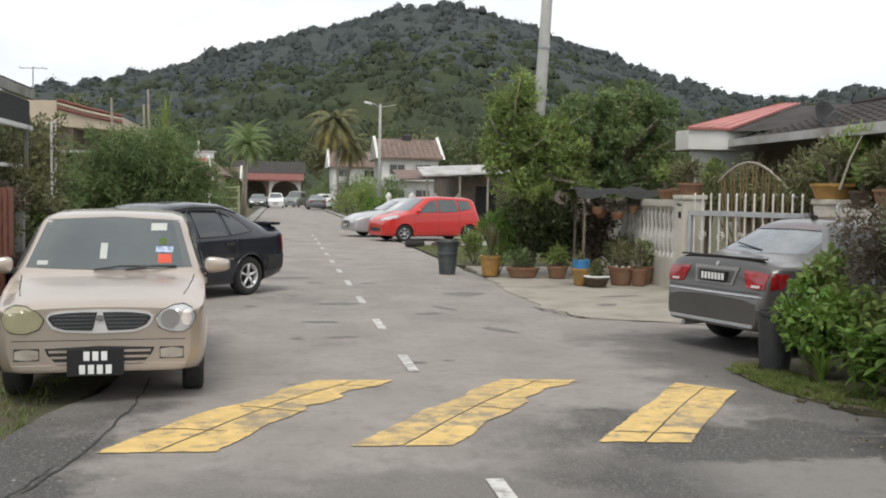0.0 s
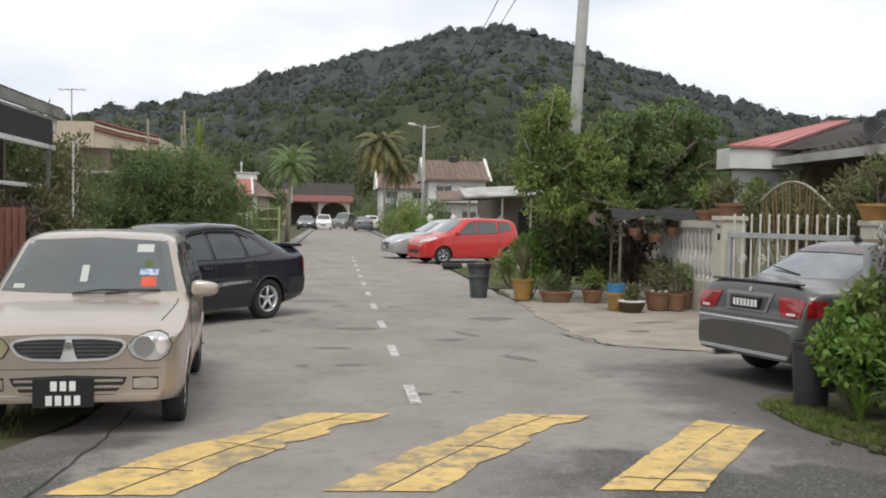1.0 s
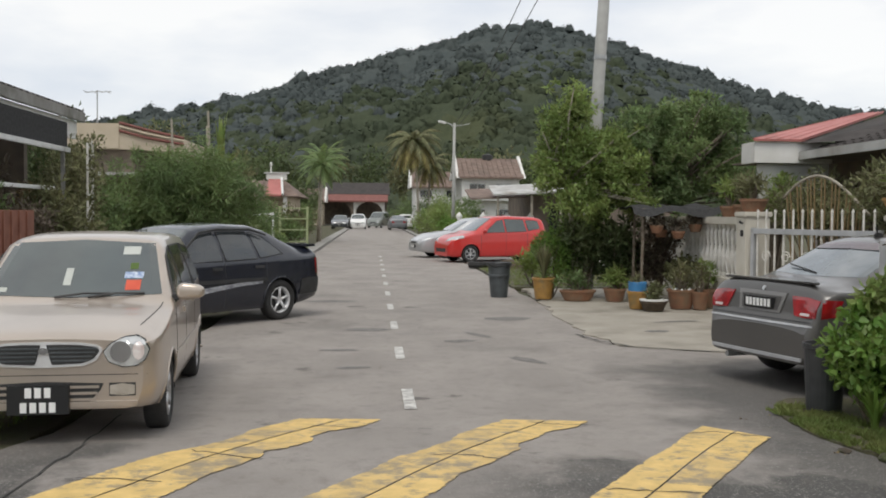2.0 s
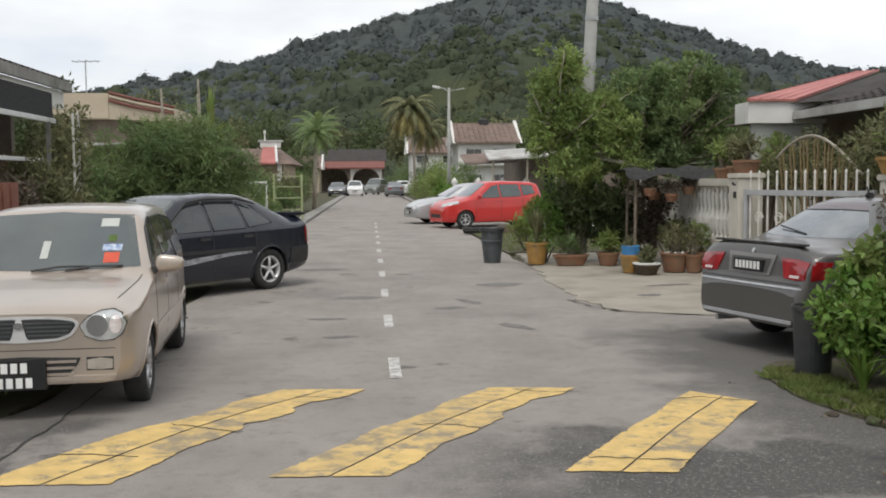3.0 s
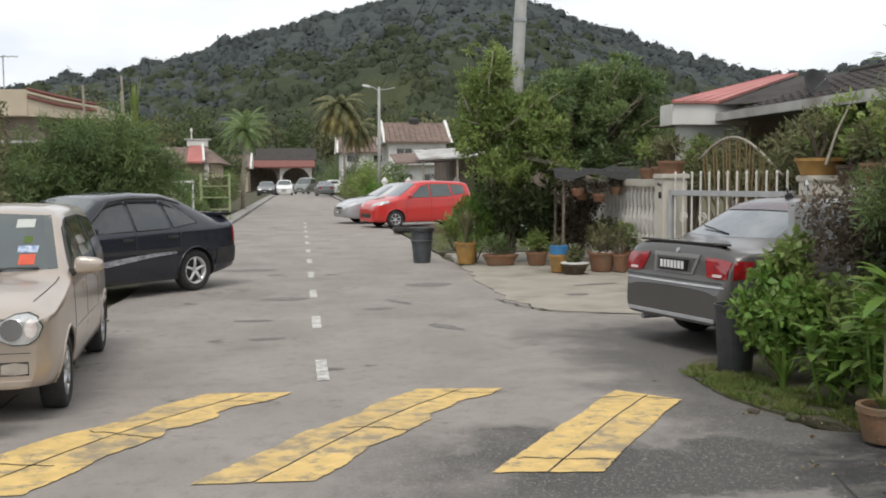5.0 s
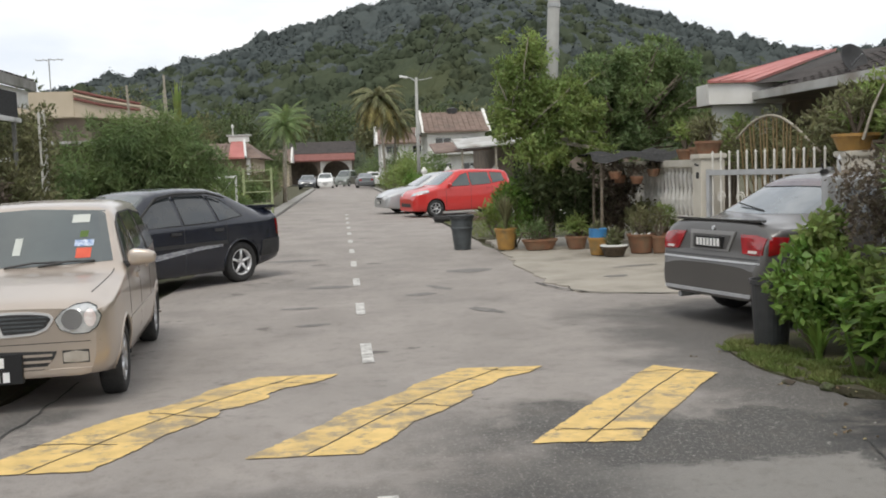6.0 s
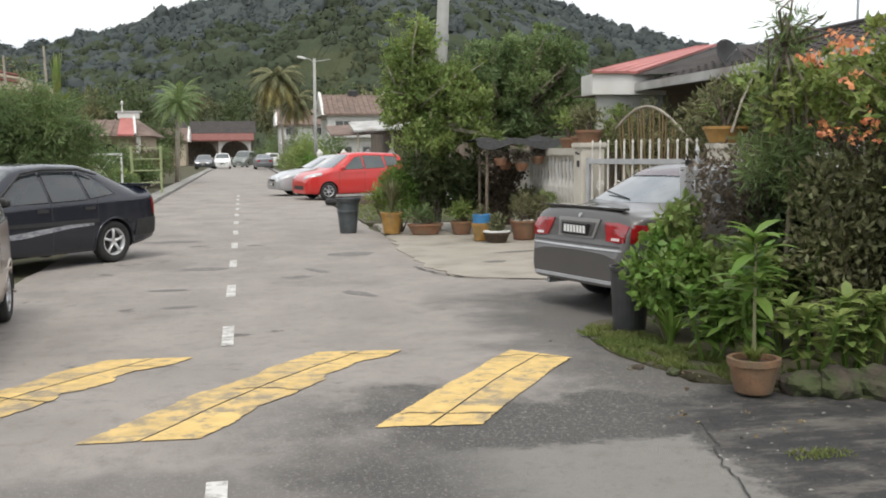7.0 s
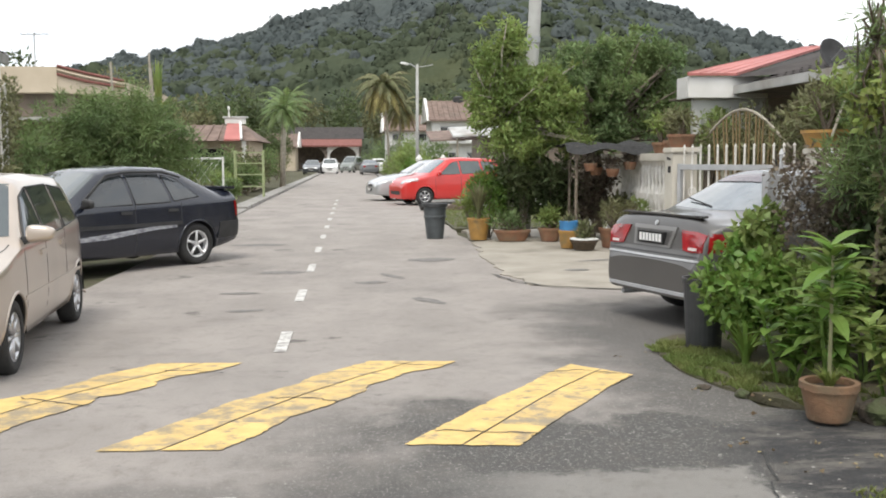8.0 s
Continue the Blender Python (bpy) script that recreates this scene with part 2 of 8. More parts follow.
# Upper slope green shifted bluish, so distance haze sits in the base colour.
M["forest_hazed"] = mat("forest_canopy_hazed", (0.070, 0.083, 0.082), (0.082, 0.095, 0.091), rough=0.95, scale=0.06, rand=0.04, spec=0.02)
M["forest_warm"] = mat("forest_canopy_warm", (0.060, 0.072, 0.043), (0.074, 0.084, 0.047), rough=0.95, scale=0.1, rand=0.05, spec=0.03)
M["forest_floor"] = mat("forest_floor", (0.050, 0.060, 0.042), (0.075, 0.085, 0.062), rough=0.95, scale=0.08, bump=0.6, bscale=0.6, spec=0.05)
M["white_wall"] = mat("white_render", (0.74, 0.73, 0.70), (0.62, 0.61, 0.57), rough=0.85, scale=1.5, bump=0.15, bscale=60, dirt=(0.42, 0.40, 0.35), dscale=0.8, dlo=0.6, dhi=0.85)
M["cream_wall"] = mat("cream_render", (0.55, 0.47, 0.36), (0.46, 0.39, 0.29), rough=0.85, scale=1.5, bump=0.15, bscale=60, dirt=(0.3, 0.25, 0.18), dscale=0.9, dlo=0.6, dhi=0.85)
M["pillar"] = mat("pillar_render", (0.60, 0.57, 0.50), (0.52, 0.49, 0.42), rough=0.85, scale=3, bump=0.2, bscale=80, dirt=(0.3, 0.28, 0.2), dscale=2.0, dlo=0.6, dhi=0.9)
# Wall brown, darkened so porches and eave undersides carry their shade in colour.
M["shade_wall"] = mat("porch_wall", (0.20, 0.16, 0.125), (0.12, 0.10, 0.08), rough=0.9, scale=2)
# Near-black: unlit room put into colour at the doors; also the black awning.
M["dark"] = mat("dark_interior", (0.02, 0.02, 0.02), (0.03, 0.03, 0.03), rough=0.9)
M["red_roof"] = mat("red_metal_roof", (0.40, 0.135, 0.12), (0.46, 0.17, 0.15), rough=0.55, scale=1.2, dirt=(0.32, 0.12, 0.10), dscale=1.0)
M["brown_tile"] = mat("brown_roof_tile", (0.15, 0.105, 0.085), (0.22, 0.16, 0.13), rough=0.85, scale=2.4, bump=0.4, bscale=20, dirt=(0.09, 0.075, 0.06), dscale=0.7)
M["dark_tile"] = mat("dark_roof_tile", (0.05, 0.044, 0.042), (0.075, 0.068, 0.064), rough=0.95, scale=3, bump=0.3, bscale=25, dirt=(0.035, 0.035, 0.033), dscale=1.0, spec=0.2)
M["maroon"] = mat("maroon_roof_edge", (0.17, 0.062, 0.05), (0.22, 0.085, 0.07), rough=0.7, scale=3)
M["tin"] = mat("weathered_tin", (0.50, 0.50, 0.48), (0.38, 0.37, 0.35), rough=0.55, metal=0.2, scale=2, dirt=(0.22, 0.18, 0.14), dscale=1.1)
M["fascia"] = mat("fascia_grey_white", (0.56, 0.56, 0.54), (0.42, 0.42, 0.40), rough=0.7, scale=2, dirt=(0.25, 0.24, 0.22), dscale=1.5)
M["gate_grey"] = mat("gate_silver_paint", (0.50, 0.51, 0.52), (0.42, 0.43, 0.44), rough=0.45, metal=0.3, scale=6)
M["gate_white"] = mat("gate_white_paint", (0.68, 0.66, 0.62), (0.55, 0.53, 0.48), rough=0.55, scale=8)
M["bronze"] = mat("bronze_iron", (0.20, 0.14, 0.07), (0.26, 0.19, 0.09), rough=0.5, metal=0.3, scale=12)
M["steel_pole"] = mat("galvanised_steel", (0.42, 0.43, 0.43), (0.34, 0.35, 0.35), rough=0.5, metal=0.4, scale=5)
M["pole_conc"] = mat("spun_concrete_pole", (0.40, 0.40, 0.38), (0.33, 0.33, 0.31), rough=0.8, scale=4, bump=0.2, bscale=60)
M["terracotta"] = mat("terracotta", (0.27, 0.135, 0.075), (0.20, 0.10, 0.06), rough=0.9, scale=7, bump=0.3, bscale=50, dirt=(0.19, 0.135, 0.085), dscale=5, dlo=0.42, dhi=0.7)
M["clay_pot"] = mat("weathered_clay_pot", (0.23, 0.13, 0.072), (0.16, 0.095, 0.055), rough=0.9, scale=9, bump=0.4, bscale=45, dirt=(0.13, 0.105, 0.065), dscale=6, dlo=0.42, dhi=0.7)
M["ochre_pot"] = mat("ochre_glazed_pot", (0.40, 0.225, 0.06), (0.30, 0.17, 0.05), rough=0.5, scale=7, dirt=(0.2, 0.15, 0.07), dscale=5)
M["black_plastic"] = mat("black_plastic", (0.028, 0.03, 0.032), (0.045, 0.047, 0.048), rough=0.45, scale=8)
M["grey_plastic"] = mat("grey_bin_plastic", (0.075, 0.085, 0.09), (0.05, 0.057, 0.06), rough=0.5, scale=8)
M["blue_paint"] = mat("blue_plastic", (0.05, 0.22, 0.46), (0.045, 0.18, 0.38), rough=0.4, scale=6)
M["white_plastic"] = mat("white_plastic", (0.75, 0.75, 0.73), (0.66, 0.66, 0.64), rough=0.5, scale=6)
M["stone"] = mat("stone", (0.078, 0.063, 0.047), (0.036, 0.030, 0.023), rough=0.95, scale=9, bump=1.0, bscale=22, dirt=(0.06, 0.075, 0.03), dscale=5, dlo=0.45, dhi=0.62)
M["chip"] = mat("pale_stone_chip", (0.34, 0.33, 0.30), (0.18, 0.17, 0.155), rough=0.9, scale=30)
M["potting"] = mat("potting_soil", (0.06, 0.045, 0.03), (0.10, 0.075, 0.05), rough=1, scale=30, bump=0.8, bscale=60)
M["shadecloth"] = mat("black_shade_cloth", (0.025, 0.025, 0.025), (0.045, 0.045, 0.045), rough=0.95, scale=20)
M["rack_green"] = mat("pale_green_paint", (0.40, 0.45, 0.24), (0.30, 0.35, 0.18), rough=0.6, scale=5)
M["rust_red"] = mat("red_brown_gate", (0.20, 0.075, 0.045), (0.27, 0.11, 0.07), rough=0.7, scale=5)
# vehicle surfaces
M["tyre"] = mat("tyre_rubber", (0.022, 0.022, 0.022), (0.035, 0.034, 0.032), rough=0.8, scale=20, bump=0.3, bscale=120)
M["alloy"] = mat("alloy_rim", (0.62, 0.62, 0.63), (0.52, 0.52, 0.53), rough=0.3, metal=0.85, scale=8)
M["chrome"] = mat("chrome", (0.75, 0.75, 0.76), (0.7, 0.7, 0.7), rough=0.12, metal=1.0, scale=5)
M["silver_trim"] = mat("bright_silver_trim", (0.74, 0.74, 0.74), (0.66, 0.66, 0.66), rough=0.25, metal=0.35, coat=0.8, scale=8)
M["trim_black"] = mat("black_trim", (0.026, 0.026, 0.026), (0.036, 0.036, 0.036), rough=0.6, scale=12)
M["glass"] = glass_dark("tinted_glass", (0.018, 0.022, 0.022))
M["glass_light"] = mat("windscreen_glass", (0.07, 0.085, 0.08), (0.05, 0.06, 0.058), rough=0.04, coat=0.8, spec=0.8, scale=2)
# Pale silver-grey rear glass, slightly metallic, in two noise tones.
M["glass_silver"] = mat("pale_silver_rear_glass", (0.13, 0.15, 0.16), (0.20, 0.22, 0.23), rough=0.10, metal=0.25, coat=0.6, scale=4)
M["sun_band"] = mat("sun_band_film", (0.06, 0.035, 0.04), (0.08, 0.05, 0.055), rough=0.2, coat=0.5, scale=4)
M["lamp_clear"] = mat("clear_headlamp", (0.62, 0.63, 0.62), (0.45, 0.46, 0.45), rough=0.12, metal=0.35, coat=1.0, scale=14)
M["lamp_yellowed"] = mat("yellowed_headlamp", (0.36, 0.34, 0.22), (0.30, 0.28, 0.17), rough=0.25, coat=0.7, scale=8)
M["lamp_fog"] = mat("dull_fog_lens", (0.42, 0.38, 0.33), (0.30, 0.27, 0.22), rough=0.3, coat=0.6, scale=12)
M["lamp_red"] = mat("red_tail_lamp", (0.34, 0.010, 0.014), (0.16, 0.006, 0.008), rough=0.12, coat=1.0, scale=9)
M["lamp_white"] = mat("clear_reverse_lamp", (0.75, 0.72, 0.70), (0.6, 0.5, 0.48), rough=0.15, coat=1.0, scale=20)
M["plate"] = mat("plate_black", (0.014, 0.014, 0.015), (0.02, 0.02, 0.02), rough=0.35, scale=6)
M["plate_bar"] = mat("plate_white_bar", (0.8, 0.8, 0.78), (0.72, 0.72, 0.7), rough=0.5, scale=6)
M["sticker_red"] = mat("red_sticker", (0.62, 0.09, 0.04), (0.55, 0.07, 0.03), rough=0.5)
M["sticker_pale"] = mat("pale_sticker", (0.5, 0.52, 0.48), (0.42, 0.44, 0.4), rough=0.5)
M["sticker_blue"] = mat("blue_white_sticker", (0.62, 0.68, 0.76), (0.14, 0.22, 0.4), rough=0.5, scale=30)
M["scrape"] = mat("scraped_paint", (0.46, 0.47, 0.49), (0.16, 0.16, 0.18), rough=0.6, scale=14, stretched=(1, 1, 2.5))


def car_paint(name, c, rough=0.3, metal=0.35, coat=0.7):
    return mat(name, c, tuple(v * 0.93 for v in c), rough=rough, metal=metal, coat=coat, scale=1.5, dirt=tuple(v * 0.8 + 0.006 for v in c), dscale=2.2, dlo=0.52, dhi=0.85)


# ---- mesh helpers ----
def mesh_of(name, verts, faces, material=None, smooth=False):
    me = bpy.data.meshes.new(name)
    me.from_pydata([tuple(v) for v in verts], [], [tuple(f) for f in faces])
    if smooth:
        me.polygons.foreach_set("use_smooth", [True] * len(me.polygons))
    if material:
        me.materials.append(material)
    me.update()
    return me


def part(name, bm, material, parent=None, label="", smooth=False):
    """A bmesh, or (verts, faces), as one mesh object under a thing or a part."""
    if isinstance(bm, tuple):
        me = mesh_of(name, bm[0], bm[1], material, smooth)
    else:
        me = bpy.data.meshes.new(name)
        bm.normal_update()
        bm.to_mesh(me)
        bm.free()
        me.materials.append(material)
        if smooth:
            me.polygons.foreach_set("use_smooth", [True] * len(me.polygons))
    ob = new(name, me)
    if parent:
        ob.parent = parent
    if label:
        ob["label"] = label
    return ob


def thing(name, m, label, category, group="", kind=""):
    ob = new(name)
    ob.matrix_world = m
    return tagged(ob, label, category, group, kind)


def add_box(bm, x0, x1, y0, y1, z0, z1, bevel=0.0, m=None):
    made = bmesh.ops.create_cube(bm, size=1)["verts"]
    for v in made:
        v.co = Vector((x0 + (v.co.x + 0.5) * (x1 - x0), y0 + (v.co.y + 0.5) * (y1 - y0), z0 + (v.co.z + 0.5) * (z1 - z0)))
    if bevel:
        es = list({e for v in made for e in v.link_edges})
        got = bmesh.ops.bevel(bm, geom=es, offset=bevel, segments=2, affect="EDGES")
        made = list({v for f in got["faces"] for v in f.verts} | {v for v in made if v.is_valid})
    if m:
        for v in made:
            v.co = m @ v.co
    return bm


def box(x0, x1, y0, y1, z0, z1, bevel=0.0, m=None):
    return add_box(bmesh.new(), x0, x1, y0, y1, z0, z1, bevel, m)


def tube(points, radii, sides=8, caps=True):
    """A tapered tube along points, as (verts, faces)."""
    pts = [Vector(p) for p in points]
    if not hasattr(radii, "__len__"):
        radii = [radii] * len(pts)
    vs, fs = [], []
    ref = Vector((0.31, 0.17, 0.93))
    for i, p in enumerate(pts):
        d = (pts[min(i + 1, len(pts) - 1)] - pts[max(i - 1, 0)]).normalized()
        a = d.cross(ref if abs(d.dot(ref)) < 0.95 else Vector((1, 0, 0))).normalized()
        b = d.cross(a)
        for k in range(sides):
            an = 2 * math.pi * k / sides
            vs.append(p + (a * math.cos(an) + b * math.sin(an)) * radii[i])
    for i in range(len(pts) - 1):
        for k in range(sides):
            k2 = (k + 1) % sides
            fs.append((i * sides + k, i * sides + k2, (i + 1) * sides + k2, (i + 1) * sides + k))
    if caps:
        fs.append(tuple(range(sides))[::-1])
        fs.append(tuple((len(pts) - 1) * sides + k for k in range(sides)))
    return vs, fs


def merge(*pieces):
    vs, fs = [], []
    for v, f in pieces:
        n = len(vs)
        vs += list(v)
        fs += [tuple(i + n for i in q) for q in f]
    return vs, fs


def moved(piece, m):
    return [m @ Vector(v) for v in piece[0]], piece[1]


def lathe(profile, sides=24):
    """A turned shape from (radius, z) pairs, as (verts, faces)."""
    vs, fs = [], []
    for r, z in profile:
        for k in range(sides):
            a = 2 * math.pi * k / sides
            vs.append((r * math.cos(a), r * math.sin(a), z))
    for i in range(len(profile) - 1):
        for k in range(sides):
            k2 = (k + 1) % sides
            fs.append((i * sides + k, i * sides + k2, (i + 1) * sides + k2, (i + 1) * sides + k))
    fs.append(tuple(range(sides))[::-1])
    fs.append(tuple((len(profile) - 1) * sides + k for k in range(sides)))
    return vs, fs


rng = np.random.default_rng(7)


def leaves(centres, spread, count, length, width, up=0.2, out=0.6, droop=0.0, flat=1.0, tilt=1.0):
    """Many folded leaf blades round clump centres, as (verts, faces) arrays."""
    c = np.asarray(centres, float)
    which = rng.integers(0, len(c), count)
    sp = np.asarray(spread, float)
    if sp.ndim == 0:
        sp = np.full(len(c), float(sp))
    off = rng.normal(size=(count, 3))
    off /= np.linalg.norm(off, axis=1)[:, None]
    rad = rng.random(count) ** 0.45
    off *= rad[:, None]
    off[:, 2] *= flat
    base = c[which] + off * sp[which][:, None]
    d = off * out + rng.normal(size=(count, 3)) * 0.55
    d[:, 2] = (d[:, 2] + up - droop) * tilt
    d /= np.linalg.norm(d, axis=1)[:, None]
    side = np.cross(d, rng.normal(size=(count, 3)) * np.array([tilt, tilt, 1.0]))
    side /= np.linalg.norm(side, axis=1)[:, None] + 1e-9
    nrm = np.cross(side, d)
    ln = length * (0.6 + 0.8 * rng.random(count))[:, None]
    wd = width * (0.6 + 0.8 * rng.random(count))[:, None]
    mid = base + d * ln * 0.45
    v = np.stack([base, mid + side * wd * 0.5 + nrm * wd * 0.18, base + d * ln - nrm * wd * 0.25, mid - side * wd * 0.5 + nrm * wd * 0.18], 1).reshape(-1, 3)
    n = np.arange(count)[:, None] * 4
    f = np.concatenate([n + [0, 1, 2], n + [0, 2, 3]], 1).reshape(-1, 3)
    return v, f


def leaf_mesh(name, sets, material, smooth=False):
    vs, fs, n = [], [], 0
    for v, f in sets:
        vs.append(v)
        fs.append(f + n)
        n += len(v)
    v, f = np.concatenate(vs), np.concatenate(fs)
    me = bpy.data.meshes.new(name)
    me.vertices.add(len(v))
    me.vertices.foreach_set("co", v.astype(np.float32).ravel())
    me.loops.add(len(f) * 3)
    me.loops.foreach_set("vertex_index", f.astype(np.int32).ravel())
    me.polygons.add(len(f))
    me.polygons.foreach_set("loop_start", np.arange(0, len(f) * 3, 3, dtype=np.int32))
    me.update(calc_edges=True)
    if smooth:
        me.polygons.foreach_set("use_smooth", [True] * len(me.polygons))
    me.materials.append(material)
    return me


def leaf_part(name, sets, material, parent=None, label=""):
    ob = new(name, leaf_mesh(name, sets, material))
    if parent:
        ob.parent = parent
    if label:
        ob["label"] = label
    return ob


def clumps(centre, radii, n, inner=0.55):
    """n clump centres spread through an uneven ellipsoid shell."""
    d = rng.normal(size=(n, 3))
    d /= np.linalg.norm(d, axis=1)[:, None]
    r = inner + (1 - inner) * rng.random(n)
    wob = 1 + 0.28 * np.sin(d[:, 0] * 5 + centre[0]) * np.cos(d[:, 1] * 4 + centre[1])
    return np.asarray(centre) + d * (r * wob)[:, None] * np.asarray(radii)


def limb_set(base, targets, r0, r1=0.012, sag=0.15, sides=6):
    pieces = []
    b = Vector(base)
    for q in targets:
        q = Vector(q)
        mid = b.lerp(q, 0.5) + Vector((rng.normal() * sag, rng.normal() * sag, abs(rng.normal()) * sag))
        pieces.append(tube([b, mid, q], [r0, (r0 + r1) / 2, r1], sides))
    return merge(*pieces)


# ---- ground, road, hump, markings ----
def road_z(x, y):
    """Height of the road: a low hump runs across it under the yellow bands."""
    k = max(0.0, 1 - abs(y - 6.15) / 1.55)
    return 0.045 * (3 * k * k - 2 * k ** 3) * min(1.0, max(0.0, (3.0 - x) / 0.3))


def sheet(name, xs, ys, zf, material, label="", kind="structure", parent=None):
    vs = [(x, y, zf(x, y)) for y in ys for x in xs]
    n = len(xs)
    fs = [(j * n + i, j * n + i + 1, (j + 1) * n + i + 1, (j + 1) * n + i) for j in range(len(ys) - 1) for i in range(n - 1)]
    ob = part(name, (vs, fs), material, parent, smooth=True)
    if not parent:
        tagged(ob, label, kind=kind)
    return ob


def steps(a, b, d):
    n = max(1, int(round((b - a) / d)))
    return [a + (b - a) * i / n for i in range(n + 1)]


ROAD_L, ROAD_R = -2.40, 2.88


def edge_l(y):
    return ROAD_L + 0.06 * noise.noise((y * 0.9, 3.1, 0)) + 0.03 * noise.noise((y * 4, 1.1, 0))


def edge_r(y):
    return ROAD_R + 0.09 * noise.noise((y * 0.8, 7.1, 0)) + 0.04 * noise.noise((y * 4, 5.1, 0))


sheet("ground", [-2500, -400, -120, -40, -12, -5, 0, 5, 12, 40, 120, 400, 2500], [-400, -60, -20, 0, 10, 20, 40, 80, 160, 400, 3000], lambda x, y: -0.05, M["soil"], "bare soil and thin grass round the street")

# road strip with slightly ragged edges
ys = steps(-40, 2, 1.5) + steps(2, 9, 0.12)[1:] + steps(9, 40, 0.5)[1:] + steps(40, 136, 2)[1:]
vs, fs = [], []
COLS = 14
for y in ys:
    a, b = edge_l(y), edge_r(y)
    if 7.6 < y < 11.4:
        b += 1.75 * min(1, (y - 7.6) / 0.6, (11.4 - y) / 0.5)
    if 4.8 < y < 8.1:
        b += 0.32
    if y < 5.7:
        b += (5.7 - y) * 2.6
    if y < 7:
        a -= (7 - y) * 0.22
    for i in range(COLS + 1):
        x = a + (b - a) * i / COLS
        vs.append((x, y, road_z(x, y) + (0.0 if 0 < i < COLS else -0.008)))
fs = [(j * (COLS + 1) + i, j * (COLS + 1) + i + 1, (j + 1) * (COLS + 1) + i + 1, (j + 1) * (COLS + 1) + i) for j in range(len(ys) - 1) for i in range(COLS)]
road = tagged(part("road", (vs, fs), M["asphalt"], smooth=True), "worn grey asphalt street with stains and cracks", kind="structure")


def crack(points, width, parent, z=0.013):
    """A thin wandering tar-filled crack."""
    vs, fs = [], []
    pts = []
    for (x0, y0), (x1, y1) in zip(points, points[1:]):
        for k in range(8):
            pts.append((x0 + (x1 - x0) * k / 8, y0 + (y1 - y0) * k / 8))
    pts.append(points[-1])
    for i, (x, y) in enumerate(pts):
        x += 0.035 * noise.noise((i * 0.6, x, 2))
        y += 0.035 * noise.noise((i * 0.6, y, 8))
        w = width * (0.6 + 0.8 * abs(noise.noise((i * 0.9, 4, 1))))
        d = Vector((pts[min(i + 1, len(pts) - 1)][0] - pts[max(0, i - 1)][0], pts[min(i + 1, len(pts) - 1)][1] - pts[max(0, i - 1)][1], 0)).normalized()
        nx, ny = -d.y * w / 2, d.x * w / 2
        vs += [(x - nx, y - ny, road_z(x, y) + z), (x + nx, y + ny, road_z(x, y) + z)]
    fs = [(2 * i, 2 * i + 1, 2 * i + 3, 2 * i + 2) for i in range(len(pts) - 1)]
    return part("crack", (vs, fs), M["tar"], parent)


crack([(2.55, 12.6), (2.72, 11.9), (3.05, 11.3), (3.6, 11.05), (4.3, 10.8)], 0.04, road)
crack([(-2.35, 4.4), (-2.15, 5.3), (-2.05, 6.4), (-2.1, 7.6)], 0.022, road, 0.007)
crack([(-2.6, 3.9), (-2.42, 4.3), (-2.3, 4.9)], 0.018, road, 0.007)
crack([(2.3, 3.2), (2.55, 3.8), (2.62, 4.15), (2.77, 4.55), (2.89, 4.95)], 0.014, road, 0.008)
crack([(-1.5, 2.6), (-0.8, 2.9), (-0.3, 2.7)], 0.015, road)


def scar(x, y, w, d, turn, parent, z=0.004):
    """A shallow broken patch with an uneven outline."""
    pts = []
    for k in range(18):
        a = 2 * math.pi * k / 18
        q = 1 + 0.45 * noise.noise((math.cos(a) * 1.4 + x, math.sin(a) * 1.4 + y, 3))
        u, v = 0.75 * w * q * math.cos(a), 0.75 * d * q * math.sin(a)
        px, py = x + u * math.cos(turn) - v * math.sin(turn), y + u * math.sin(turn) + v * math.cos(turn)
        pts.append((px, py, road_z(px, py) + z))
    return part("patch", (pts, [tuple(range(18))]), M["stain"], parent)


for x, y, w, d, turn in ((0.95, 12.0, 0.26, 0.16, 0.1), (-0.35, 9.9, 0.26, 0.10, 0.1), (-0.2, 13.2, 0.4, 0.22, 0.0), (1.55, 10.4, 0.12, 0.42, 0.5), (1.25, 12.6, 0.10, 0.45, 0.45), (-0.55, 11.2, 0.3, 0.12, 0.0), (1.9, 14.6, 0.5, 0.3, 0.2), (-0.9, 17.5, 0.6, 0.3, 0.0)):
    scar(x, y, w, d, turn, road)

